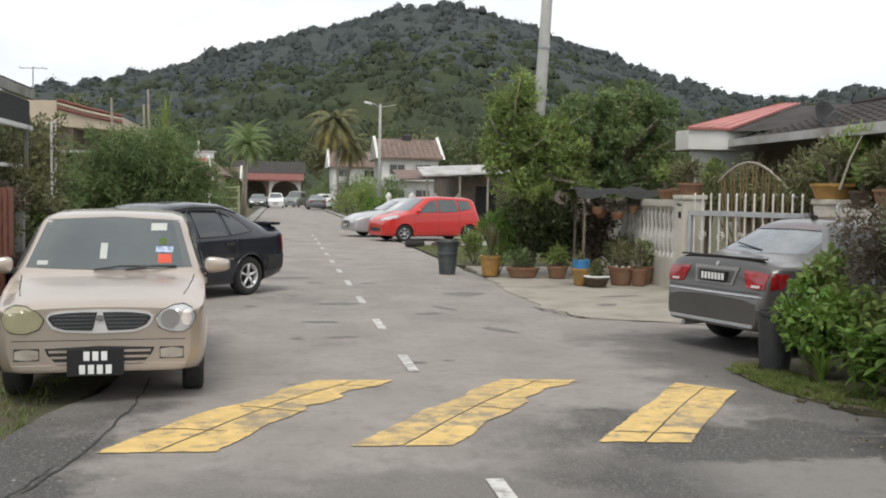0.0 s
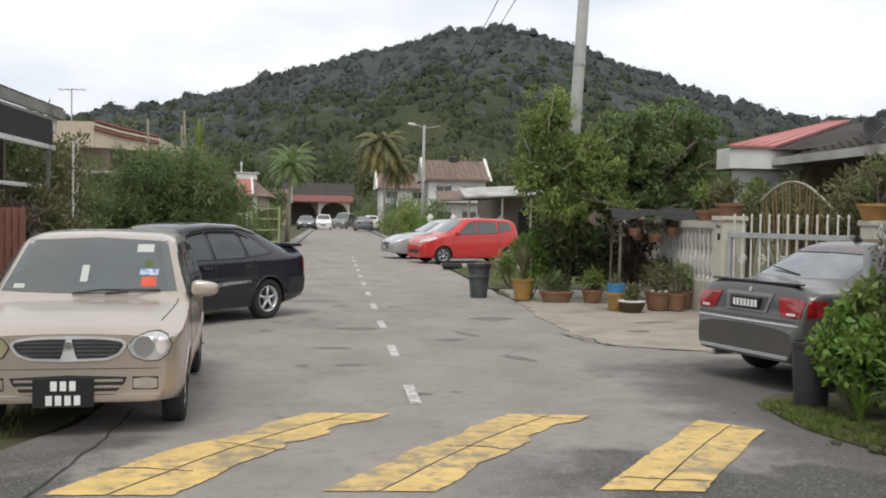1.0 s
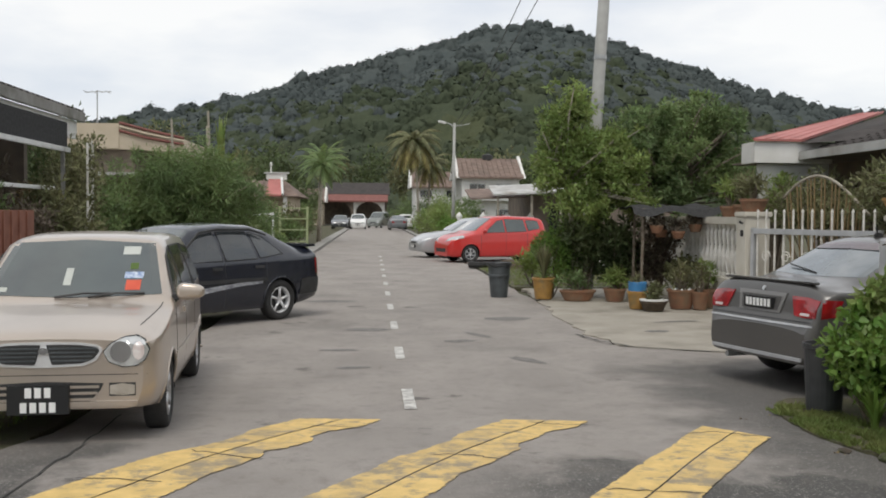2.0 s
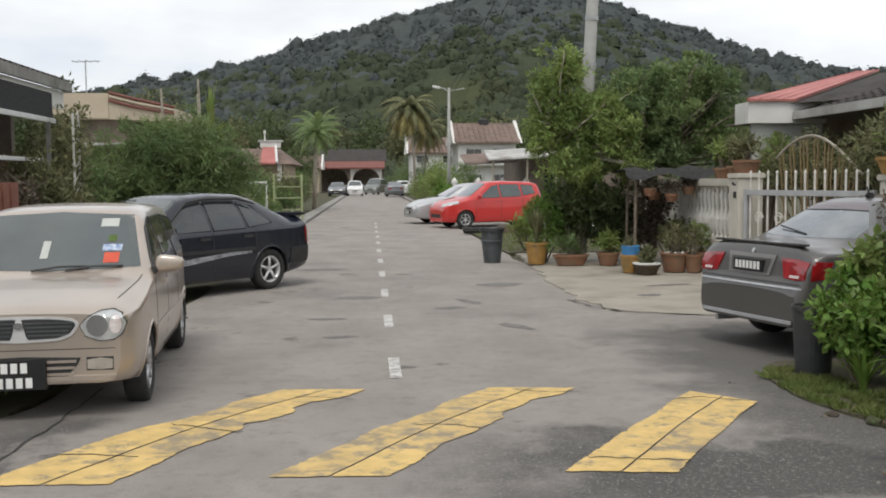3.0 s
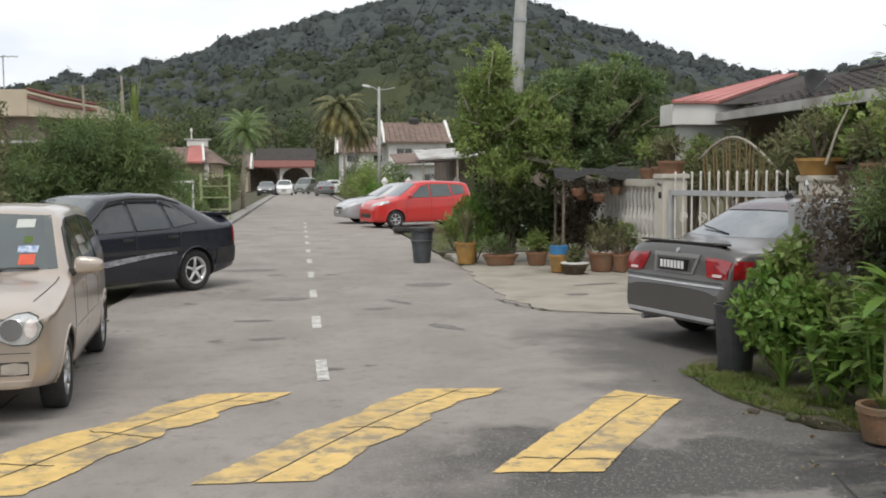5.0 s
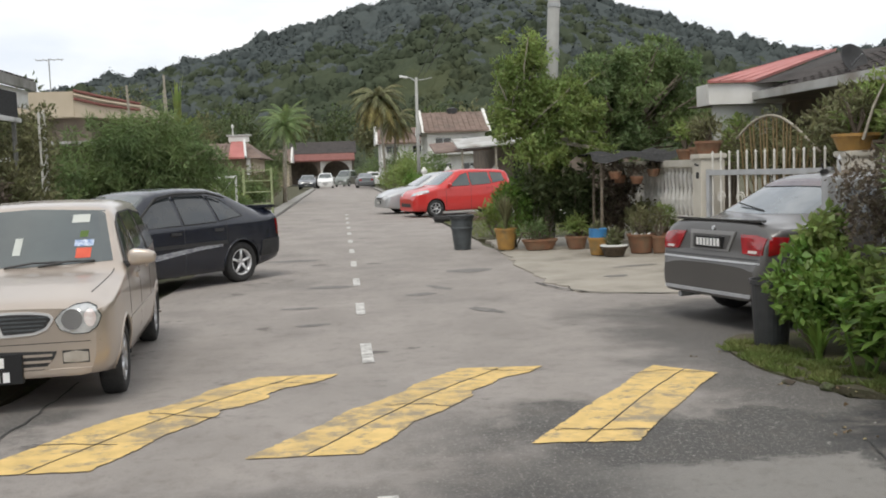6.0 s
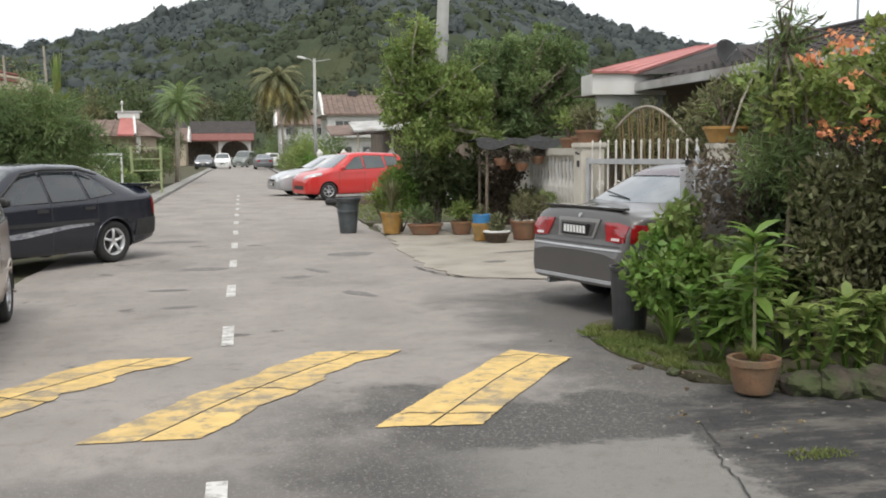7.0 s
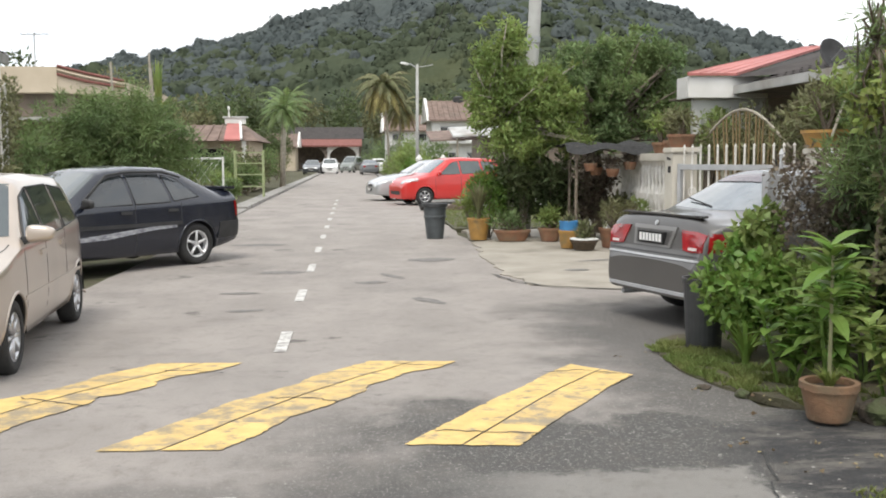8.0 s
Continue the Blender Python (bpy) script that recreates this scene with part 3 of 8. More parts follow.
# ---- yellow bands on the hump: each of four painted slabs with a seam between ----
def band(corners, worn, left_edge, right_edge):
    """corners: near left, near right, far right, far left. The edges give how far across the paint still reaches, along its length."""
    holder = thing("yellow_band", Matrix.Identity(4), "worn yellow diagonal paint band across the speed hump", "road marking", "yellow bands on the hump")
    a, b, c, d = [Vector((x, y, 0)) for x, y in corners]
    for ci in (0, 1):
        for ri, (v0, v1) in enumerate(((0.0, 0.30), (0.3005, 0.52), (0.5205, 0.81), (0.8105, 1.0)) if ci == 0 else ((0.0, 0.21), (0.2105, 0.60), (0.6005, 0.74), (0.7405, 1.0))):
            nu, nv = 7, 44
            vs = []
            for j in range(nv + 1):
                v = v0 + (v1 - v0) * j / nv
                rag = 0.035 * noise.noise((v * 17, ci * 9 + a.x, 3)) + 0.05 * noise.noise((v * 43, ci * 5 + a.x, 7))
                lo = float(np.interp(v, [e[0] for e in left_edge], [e[1] * 0.6 for e in left_edge])) + abs(rag) * 0.9
                hi = float(np.interp(v, [e[0] for e in right_edge], [1 - (1 - e[1]) * 0.6 for e in right_edge])) - abs(rag) * 0.9
                seam = 0.5 + 0.018 * noise.noise((v * 7, a.x, 5))
                u0, u1 = (lo, seam - 0.012) if ci == 0 else (seam + 0.012, hi)
                for i in range(nu + 1):
                    u = u0 + (u1 - u0) * i / nu
                    p = a.lerp(b, u).lerp(d.lerp(c, u), v)
                    if j in (0, nv):
                        p.y += (0.018 if v in (0.0, 1.0) else 0.0) * noise.noise((p.x * 9, v * 5, 6))
                    vs.append((p.x, p.y, road_z(p.x, p.y) + 0.007))
            fs = [(j * (nu + 1) + i, j * (nu + 1) + i + 1, (j + 1) * (nu + 1) + i + 1, (j + 1) * (nu + 1) + i) for j in range(nv) for i in range(nu)]
            part("paint_slab", (vs, fs), M["yellow_worn"] if (ci, ri) in worn else M["yellow"], holder)


band([(-2.12, 5.14), (-1.40, 5.10), (-0.02, 7.31), (-0.72, 7.38)], ((0, 2), (1, 1)),
     [(0, 0), (0.38, 0), (0.47, 0.05), (0.53, 0.2), (0.62, 0.24), (0.72, 0.14), (0.79, 0.0), (1, 0.02)],
     [(0, 1), (0.16, 0.97), (0.26, 0.86), (0.34, 0.94), (0.44, 0.92), (0.49, 0.74), (0.53, 0.96), (0.63, 0.98), (0.70, 0.72), (0.78, 0.7), (0.86, 0.98), (1, 0.9)])
band([(-0.60, 5.14), (0.08, 5.10), (1.54, 7.16), (0.86, 7.27)], ((0, 0), (0, 1), (1, 1), (0, 2)),
     [(0, 0), (0.1, 0.04), (0.28, 0.10), (0.4, 0.02), (0.5, 0.18), (0.62, 0.16), (0.72, 0.02), (1, 0.0)],
     [(0, 0.97), (0.12, 1), (0.26, 0.84), (0.36, 0.98), (0.52, 0.98), (0.6, 0.74), (0.7, 0.82), (0.78, 0.72), (0.88, 0.98), (1, 0.93)])
band([(1.01, 5.10), (1.62, 5.02), (2.64, 6.45), (2.31, 6.92)], ((1, 1),),
     [(0, 0), (0.2, 0.03), (0.45, 0.06), (0.62, 0.12), (0.78, 0.02), (1, 0)],
     [(0, 1), (0.25, 0.95), (0.5, 1), (0.8, 0.97), (1, 1)])
for pts in ([(-1.92, 5.62), (-1.62, 5.60), (-1.36, 5.53)], [(-1.30, 6.22), (-1.00, 6.05), (-0.84, 5.98)], [(-0.60, 7.05), (-0.36, 7.0), (-0.14, 6.88)], [(1.05, 7.12), (1.28, 7.0), (1.50, 6.98)], [(2.05, 6.62), (2.32, 6.66), (2.58, 6.48)], [(1.18, 5.32), (1.45, 5.26), (1.74, 5.2)], [(0.25, 6.05), (0.5, 6.02), (0.66, 5.92)]):
    crack(pts, 0.015, road, 0.0105)

# ---- centre line ----
dash_y = [3.48] + [7.74 + 2.76 * k for k in range(11)]
for y in dash_y:
    n = 5
    vs = []
    for j in range(n + 1):
        for i in range(3):
            yy = y + 0.92 * j / n
            vs.append((0.12 + 0.10 * i / 2 + 0.008 * noise.noise((yy * 9, i, 2)), yy, road_z(0.1, yy) + 0.006))
    fs = [(j * 3 + i, j * 3 + i + 1, (j + 1) * 3 + i + 1, (j + 1) * 3 + i) for j in range(n) for i in range(2)]
    tagged(part("centre_dash", (vs, fs), M["white_line"]), "worn white centre line dash painted on asphalt", "road marking", "centre line dashes")


# ---- aprons, kerbs, verges ----
def slab(name, outline, z0, z1, material, label, parent=None, ragged=0.0):
    """A flat slab; ragged edges are broken up by that much."""
    if ragged:
        fine = []
        for (xa, ya), (xb, yb) in zip(outline, outline[1:] + outline[:1]):
            m = max(1, int(math.hypot(xb - xa, yb - ya) / 0.09))
            for k in range(m):
                x, y = xa + (xb - xa) * k / m, ya + (yb - ya) * k / m
                fine.append((x + ragged * (noise.noise((x * 2.1, y * 2.1, 1)) + 0.6 * noise.noise((x * 8, y * 8, 4))), y + ragged * (noise.noise((x * 2.1, y * 2.1, 7)) + 0.6 * noise.noise((x * 8, y * 8, 9)))))
        outline = fine
    bm = bmesh.new()
    face = bm.faces.new([bm.verts.new((x, y, z1)) for x, y in outline])
    got = bmesh.ops.extrude_face_region(bm, geom=[face])
    for g in got["geom"]:
        if isinstance(g, bmesh.types.BMVert):
            g.co.z = z0
    bmesh.ops.recalc_face_normals(bm, faces=bm.faces)
    return tagged(part(name, bm, material, parent), label, kind="structure")


slab("driveway_right", [(2.72, 12.6), (2.92, 11.6), (3.5, 11.05), (4.5, 10.7), (4.6, 7.9), (8.5, 8.2), (8.5, 20.6), (3.1, 20.6), (2.95, 17.9), (2.75, 15.0)], -0.04, 0.010, M["concrete"], "pale weathered concrete apron before the gate", ragged=0.14)
apron = bpy.data.objects["driveway_right"]
scar(3.75, 12.9, 0.22, 0.16, 0.2, apron, 0.014)
scar(4.4, 14.1, 0.5, 0.10, 0.3, apron, 0.014)
slab("driveway_left", [(-2.38, 16.4), (-2.42, 30), (-5.4, 30), (-5.6, 16.0)], -0.04, 0.025, M["concrete_grey"], "grey concrete driveway beside the street")
slab("driveway_far", [(2.95, 29.2), (2.98, 37.5), (8, 37.5), (8, 29.2)], -0.04, 0.02, M["concrete_grey"], "grey concrete forecourt with parked cars")
slab("kerb_left", [(-2.42, 30), (-2.42, 132), (-2.95, 132), (-2.95, 30)], -0.04, 0.09, M["concrete_grey"], "raised concrete kerb and drain edge")
slab("kerb_right", [(2.95, 37.5), (2.95, 132), (3.3, 132), (3.3, 37.5)], -0.04, 0.08, M["concrete_grey"], "raised concrete kerb")
slab("verge_right", [(3.24, 7.85), (3.12, 7.4), (3.03, 6.95), (3.06, 6.6), (3.16, 6.3), (3.30, 6.02), (3.44, 5.78), (3.52, 5.5), (3.68, 5.26), (3.9, 5.12), (4.1, 5.0), (4.25, 4.65), (7.2, 3.6), (7.5, 8.0), (3.45, 8.05)], -0.04, 0.016, M["soil"], "soil verge with weeds", ragged=0.07)
slab("verge_left", [(-2.9, 3.0), (-2.75, 5.2), (-2.5, 6.6), (-2.42, 8.2), (-6, 8.2), (-6, 3.0)], -0.04, 0.008, M["soil"], "soil verge with thin grass", ragged=0.10)
slab("verge_lawn", [(2.9, 20.6), (2.95, 29.2), (7.5, 29.2), (7.5, 20.6)], -0.04, 0.03, M["soil"], "small grassed verge")


def grass_patch(areas, n, h, label, gaps=-0.2):
    """areas: x0, x1, y0, y1, z."""
    sets = []
    for x0, x1, y0, y1, z in areas:
        c = np.stack([x0 + (x1 - x0) * rng.random(n), y0 + (y1 - y0) * rng.random(n), np.full(n, z)], 1)
        c = np.array([q for q in c if noise.noise((q[0] * 5, q[1] * 5, 1.0)) > gaps])
        m = len(c)
        hh = h * (0.4 + 0.9 * rng.random(m))[:, None]
        lean = rng.normal(size=(m, 3)) * 0.55 * hh
        lean[:, 2] = 0
        a = rng.random(m) * 6.28
        w = np.stack([np.cos(a), np.sin(a), np.zeros(m)], 1) * 0.007
        top = c + lean + np.array([0, 0, 1]) * hh
        v = np.stack([c - w, c + w, top], 1).reshape(-1, 3)
        sets.append((v, np.arange(m * 3).reshape(-1, 3)))
    ob = leaf_part("grass", sets, M["grass"])
    return tagged(ob, label, "grass", kind="stuff")


grass_patch([(3.06, 3.6, 6.5, 7.7, 0.015), (3.22, 3.7, 6.0, 6.7, 0.015), (3.45, 4.0, 5.4, 6.1, 0.015), (3.12, 3.4, 6.2, 7.6, 0.015), (4.2, 6.5, 4.0, 5.4, 0.015)], 4200, 0.045, "short green weeds on the verge", -0.1)
grass_patch([(2.98, 3.32, 4.05, 4.35, 0.004)], 420, 0.025, "dry grass tuft in the broken asphalt", 0.1)
grass_patch([(-4.2, -2.7, 5.6, 7.6, 0.005), (-3.6, -2.95, 3.4, 5.2, 0.005)], 1500, 0.07, "short green grass beside the street")
grass_patch([(2.95, 7.2, 20.8, 29.0, 0.03)], 9000, 0.07, "green lawn strip beside the street")


# ---- vehicles ----
def smooth_curve(ctrl, s, blur=0.03):
    xs = np.linspace(ctrl[0][0], ctrl[-1][0], 800)
    v = np.interp(xs, [c[0] for c in ctrl], [c[1] for c in ctrl])
    k = max(1, int(blur / (xs[1] - xs[0])))
    pad = np.concatenate([2 * v[0] - v[1:k + 1][::-1], v, 2 * v[-1] - v[-k - 1:-1][::-1]])
    v = np.convolve(pad, np.ones(2 * k + 1) / (2 * k + 1), "valid")
    return np.interp(s, xs, v)


class Panel:
    """Lays thin panels on a body by casting outlines on its surface."""

    WAYS = {"front": ((0, -1, 0), lambda u, v: (u, 9, v)), "rear": ((0, 1, 0), lambda u, v: (u, -9, v)), "left": ((1, 0, 0), lambda u, v: (-9, u, v)),
            "right": ((-1, 0, 0), lambda u, v: (9, u, v)), "top": ((0, 0, -1), lambda u, v: (u, v, 9))}

    def __init__(self, verts, faces):
        self.tree = BVHTree.FromPolygons([tuple(v) for v in verts], faces)

    def grid(self, side, bottom, top, e=0.004, depth=0.012, nu=18, nv=5):
        way, origin = self.WAYS[side]
        way = Vector(way)

        def along(line, t):
            line = [Vector(p) for p in line]
            ls = [0.0]
            for a, b in zip(line, line[1:]):
                ls.append(ls[-1] + (b - a).length)
            q = t * ls[-1]
            for i in range(len(line) - 1):
                if q <= ls[i + 1] + 1e-9:
                    w = (q - ls[i]) / max(1e-9, ls[i + 1] - ls[i])
                    return line[i].lerp(line[i + 1], w)
            return line[-1]

        pts = []
        for j in range(nv + 1):
            for i in range(nu + 1):
                p = along(bottom, i / nu).lerp(along(top, i / nu), j / nv)
                o = Vector(origin(p.x, p.y))
                hit = self.tree.ray_cast(o, way)
                if hit[0] is None:
                    near = self.tree.find_nearest(o + way * 8.4)
                    h = near[0]
                else:
                    h = hit[0]
                pts.append(h)
        vs = [p - way * e for p in pts] + [p + way * depth for p in pts]
        n, m = len(pts), nu + 1
        fs = [(j * m + i, j * m + i + 1, (j + 1) * m + i + 1, (j + 1) * m + i) for j in range(nv) for i in range(nu)]
        rim = [i for i in range(m)] + [j * m + nu for j in range(1, nv + 1)] + [nv * m + i for i in range(nu - 1, -1, -1)] + [j * m for j in range(nv - 1, 0, -1)]
        for a, b in zip(rim, rim[1:] + rim[:1]):
            fs.append((a, n + a, n + b, b))
        bm = bmesh.new()
        bv = [bm.verts.new(v) for v in vs]
        for f in fs:
            try:
                bm.faces.new([bv[i] for i in f])
            except ValueError:
                pass
        for v in [v for v in bm.verts if not v.link_faces]:
            bm.verts.remove(v)
        bmesh.ops.recalc_face_normals(bm, faces=bm.faces)
        # the outside must face away from the body
        f0 = max(bm.faces, key=lambda f: -f.normal.dot(way) * f.calc_area())
        return bm


def ellipse_halves(cx, cz, rx, rz, n=16, power=1.0):
    bottom, top = [], []
    for k in range(n + 1):
        a = math.pi * (1 - k / n)
        c, s = math.cos(a), math.sin(a) ** power
        bottom.append((cx + rx * c, cz - rz * s))
        top.append((cx + rx * c, cz + rz * s))
    return bottom, top


def rect(u0, u1, v0, v1):
    return [(u0, v0), (u1, v0)], [(u0, v1), (u1, v1)]


def flip(pair):
    return [[(-u, v) for u, v in line] for line in pair]


def wheel_parts(parent, x, y, r, width, spokes, side, rim_mat, rim_r=0.64):
    """A tyre with a spoked rim; side is +1 or -1, the way its face looks along x."""
    turn = Matrix.Translation((x, y, r)) @ Matrix.Rotation(radians(90) * side, 4, "Y")
    h = width / 2
    prof = [(r * rim_r, -h * 0.9), (r * 0.86, -h), (r * 0.96, -h * 0.86), (r, -h * 0.55), (r, h * 0.55), (r * 0.96, h * 0.86), (r * 0.86, h), (r * rim_r, h * 0.9), (r * rim_r * 0.97, h * 0.4), (r * rim_r * 0.97, -h * 0.4)]
    tyre = part("wheel", moved(lathe(prof, 36), turn), M["tyre"], parent, "black rubber tyre", smooth=True)
    rr = r * rim_r
    ring = lathe([(rr * 0.99, h * 0.2), (rr * 1.0, h * 0.86), (rr * 0.9, h * 0.82), (rr * 0.86, h * 0.3), (rr * 0.84, h * 0.15)], 36)
    pieces = [(ring[0], ring[1][:-2])]
    hub = lathe([(rr * 0.24, h * 0.1), (rr * 0.24, h * 0.66), (rr * 0.17, h * 0.74), (0.001, h * 0.75)], 16)
    pieces.append(hub)
    for k in range(spokes):
        a = 2 * math.pi * k / spokes
        t = tube([(rr * 0.16, 0, h * 0.6), (rr * 0.55, 0, h * 0.66), (rr * 0.92, 0, h * 0.62)], [rr * 0.13, rr * 0.10, rr * 0.12], 6)
        pieces.append(moved(t, Matrix.Rotation(a, 4, "Z")))
    part("rim", moved(merge(*pieces), turn), rim_mat, tyre, "silver spoked rim", smooth=True)
    disc = lathe([(rr * 0.97, h * 0.0), (rr * 0.97, h * 0.12), (0.001, h * 0.13)], 24)
    part("brake_disc", moved(disc, turn), M["trim_black"], tyre)


def car_body(spec):
    """Loft of cross-sections along the length; wheel arches cut out. Returns verts, faces."""
    L, R = spec["L"], spec["R"]
    s = np.concatenate([np.linspace(0, 0.14, 9), np.linspace(0.18, L - 0.18, int((L - 0.36) / 0.042)), np.linspace(L - 0.14, L, 9)])
    zt, zl, W, wtp, zb = [smooth_curve(spec[k], s, spec.get("blur", 0.035)) for k in ("top", "belt", "wide", "roof_wide", "low")]
    zl = np.minimum(zl, zt - 0.02)
    rows = []
    for i in range(len(s)):
        half = []
        edge = min(0.035, (zt[i] - zl[i]) * 0.5)
        crown = 0.022
        for q in (0.0, 0.3, 0.6, 0.82, 0.94, 1.0):
            half.append((wtp[i] * q, zt[i] - crown * q * q - edge * max(0, (q - 0.75) / 0.25) ** 2))
        a = half[-1]
        b = (W[i] - 0.012, zl[i])
        for q in (0.25, 0.5, 0.75, 0.95):
            half.append((a[0] + (b[0] - a[0]) * q + 0.012 * math.sin(math.pi * q), a[1] + (b[1] - a[1]) * q))
        span = zl[i] - zb[i]
        for q in np.linspace(0.0, 1.0, 13):
            z = zl[i] - span * q
            half.append((W[i] - 0.012 + 0.012 * math.sin(min(1, q * 2.2) * math.pi / 2) - 0.05 * max(0, q - 0.55) ** 2 / 0.2, z))
        half.append((W[i] * 0.82, zb[i] - 0.012))
        half.append((W[i] * 0.4, zb[i] - 0.012))
        ring = [(x, z) for x, z in half] + [(0, zb[i] - 0.012)] + [(-x, z) for x, z in half[::-1][:-1]]
        rows.append([(x, L / 2 - s[i], z) for x, z in ring])
    n = len(rows[0])
    vs = np.array([p for r in rows for p in r], float)
    fs = []
    for i in range(len(rows) - 1):
        for k in range(n):
            k2 = (k + 1) % n
            fs.append((i * n + k, i * n + k2, (i + 1) * n + k2, (i + 1) * n + k))
    first, last = vs[:n].copy(), vs[-n:].copy()
    base = len(vs)
    vs = np.concatenate([vs, first, last])
    fs.append(tuple(base + k for k in range(n)))
    fs.append(tuple(base + n + k for k in range(n))[::-1])
    whole = [tuple(v) for v in vs]
    full = list(fs)
    # wheel arches
    inside = np.zeros(len(vs), bool)
    ra = R + 0.045
    for wy in spec["axles"]:
        cy, cz = L / 2 - wy, R
        d = np.hypot(vs[:, 1] - cy, vs[:, 2] - cz)
        side = np.abs(vs[:, 0]) > spec["halfW"] * 0.6
        near = side & (d > ra - 0.035) & (d < ra + 0.03)
        k = ra / np.maximum(d, 1e-6)
        vs[near, 1] = cy + (vs[near, 1] - cy) * k[near]
        vs[near, 2] = cz + (vs[near, 2] - cz) * k[near]
        inside |= side & (d < ra - 0.03)
    kept = [f for f in fs if not any(inside[i] for i in f)]
    return [tuple(v) for v in vs], kept, whole, full


def build_car(name, spec, paint, m, label, group=""):
    """Body, wheel wells, wheels, glass and the shared trim. Returns the thing and its panel tool."""
    car = thing(name, m, label, "car", group)
    verts, faces, whole, full = car_body(spec)
    body = part("body", (verts, faces), paint, car, smooth=True)
    tool = Panel(whole, full)
    L, R, hw = spec["L"], spec["R"], spec["halfW"]
    ra = R + 0.045
    for wy in spec["axles"]:
        cy = L / 2 - wy
        for sd in (1, -1):
            arc = [(cy + ra * math.cos(a), R + ra * math.sin(a)) for a in np.linspace(-0.1, math.pi + 0.1, 26)]
            pts = []
            for yy, zz in arc:
                hit = tool.tree.ray_cast(Vector((9 * sd, yy, zz)), Vector((-sd, 0, 0)))
                xx = hit[0].x if hit[0] else hw * sd
                pts.append((xx - 0.004 * sd, yy, zz))
            part("arch_lip", tube(pts, 0.014, 6), paint, body, smooth=True)
            well_v = []
            for yy, zz in arc:
                well_v += [((hw - 0.02) * sd, yy, zz), ((hw - 0.34) * sd, yy, zz)]
            k = len(arc)
            well_f = [(2 * i, 2 * i + 1, 2 * i + 3, 2 * i + 2) for i in range(k - 1)]
            well_f.append(tuple(2 * i + 1 for i in range(k)))
            part("wheel_well", (well_v, well_f), M["trim_black"], body)
            wheel_parts(car, (hw - 0.02 - spec["tw"] / 2) * sd, cy, R, spec["tw"], spec["spokes"], sd, spec.get("rim", M["alloy"]), spec.get("rim_r", 0.64))

    def lay(nm, side, pair, material, e=0.004, depth=0.012, nu=18, nv=5, lab="", parent=None):
        return part(nm, tool.grid(side, pair[0], pair[1], e, depth, nu, nv), material, parent or car, lab, smooth=False)

    def both(nm, pair, material, e=0.004, depth=0.012, nu=18, nv=5, lab=""):
        for side in ("left", "right"):
            lay(nm, side, pair, material, e, depth, nu, nv, lab)

    for k, w in enumerate(spec["windows"]):
        both("side_window", (w[0], w[1]), spec.get("side_glass", M["glass"]), 0.006, lab="dark tinted side window")
        rim_pts = list(w[0]) + list(w[1])[::-1] + [w[0][0]]
        for sd in (1, -1):
            line = []
            for yy, zz in rim_pts:
                hit = tool.tree.ray_cast(Vector((9 * sd, yy, zz)), Vector((-sd, 0, 0)))
                if hit[0]:
                    line.append(hit[0] + Vector((0.005 * sd, 0, 0)))
            if len(line) > 2:
                part("window_seal", tube(line, 0.009, 5), M["trim_black"], car)
    for yy, z0, z1 in spec["shuts"]:
        both("door_seam", rect(yy - 0.005, yy + 0.005, z0, z1), M["trim_black"], 0.0015, 0.004, 1, 10)
    for yy, zz in spec["door_pulls"]:
        both("door_handle", rect(yy - 0.085, yy + 0.085, zz - 0.02, zz + 0.02), spec.get("pull", paint), 0.022, 0.01, 6, 2)
    if "windscreen" in spec:
        lay("windscreen", "front", spec["windscreen"], spec.get("screen_glass", M["glass_light"]), 0.005, nu=20, nv=8, lab="glass windscreen")
    if "backlight" in spec:
        lay("rear_window", "rear", spec["backlight"], spec.get("back_glass", M["glass"]), 0.005, nu=20, nv=8, lab="rear window glass")
    if "mirror" in spec:
        my, mz = spec["mirror"]
        for sd in (1, -1):
            bm = bmesh.new()
            bmesh.ops.create_icosphere(bm, subdivisions=4, radius=1)
            for v in bm.verts:
                q = [math.copysign(abs(u) ** 0.62, u) for u in v.co]
                taper = 1.0 - 0.22 * q[0] * sd
                v.co = Vector((q[0] * 0.105 + (hw + 0.095) * sd, my + q[1] * (0.055 if q[1] > 0 else 0.03), mz + 0.02 + q[2] * 0.062 * taper))
            mir = part("wing_mirror", bm, spec.get("mirror_mat", paint), car, smooth=True)
            part("mirror_stalk", box(min(sd * (hw - 0.05), sd * (hw + 0.03)), max(sd * (hw - 0.05), sd * (hw + 0.03)), my - 0.03, my + 0.03, mz - 0.04, mz, 0.008), M["trim_black"], mir)
    return car, lay, both, tool


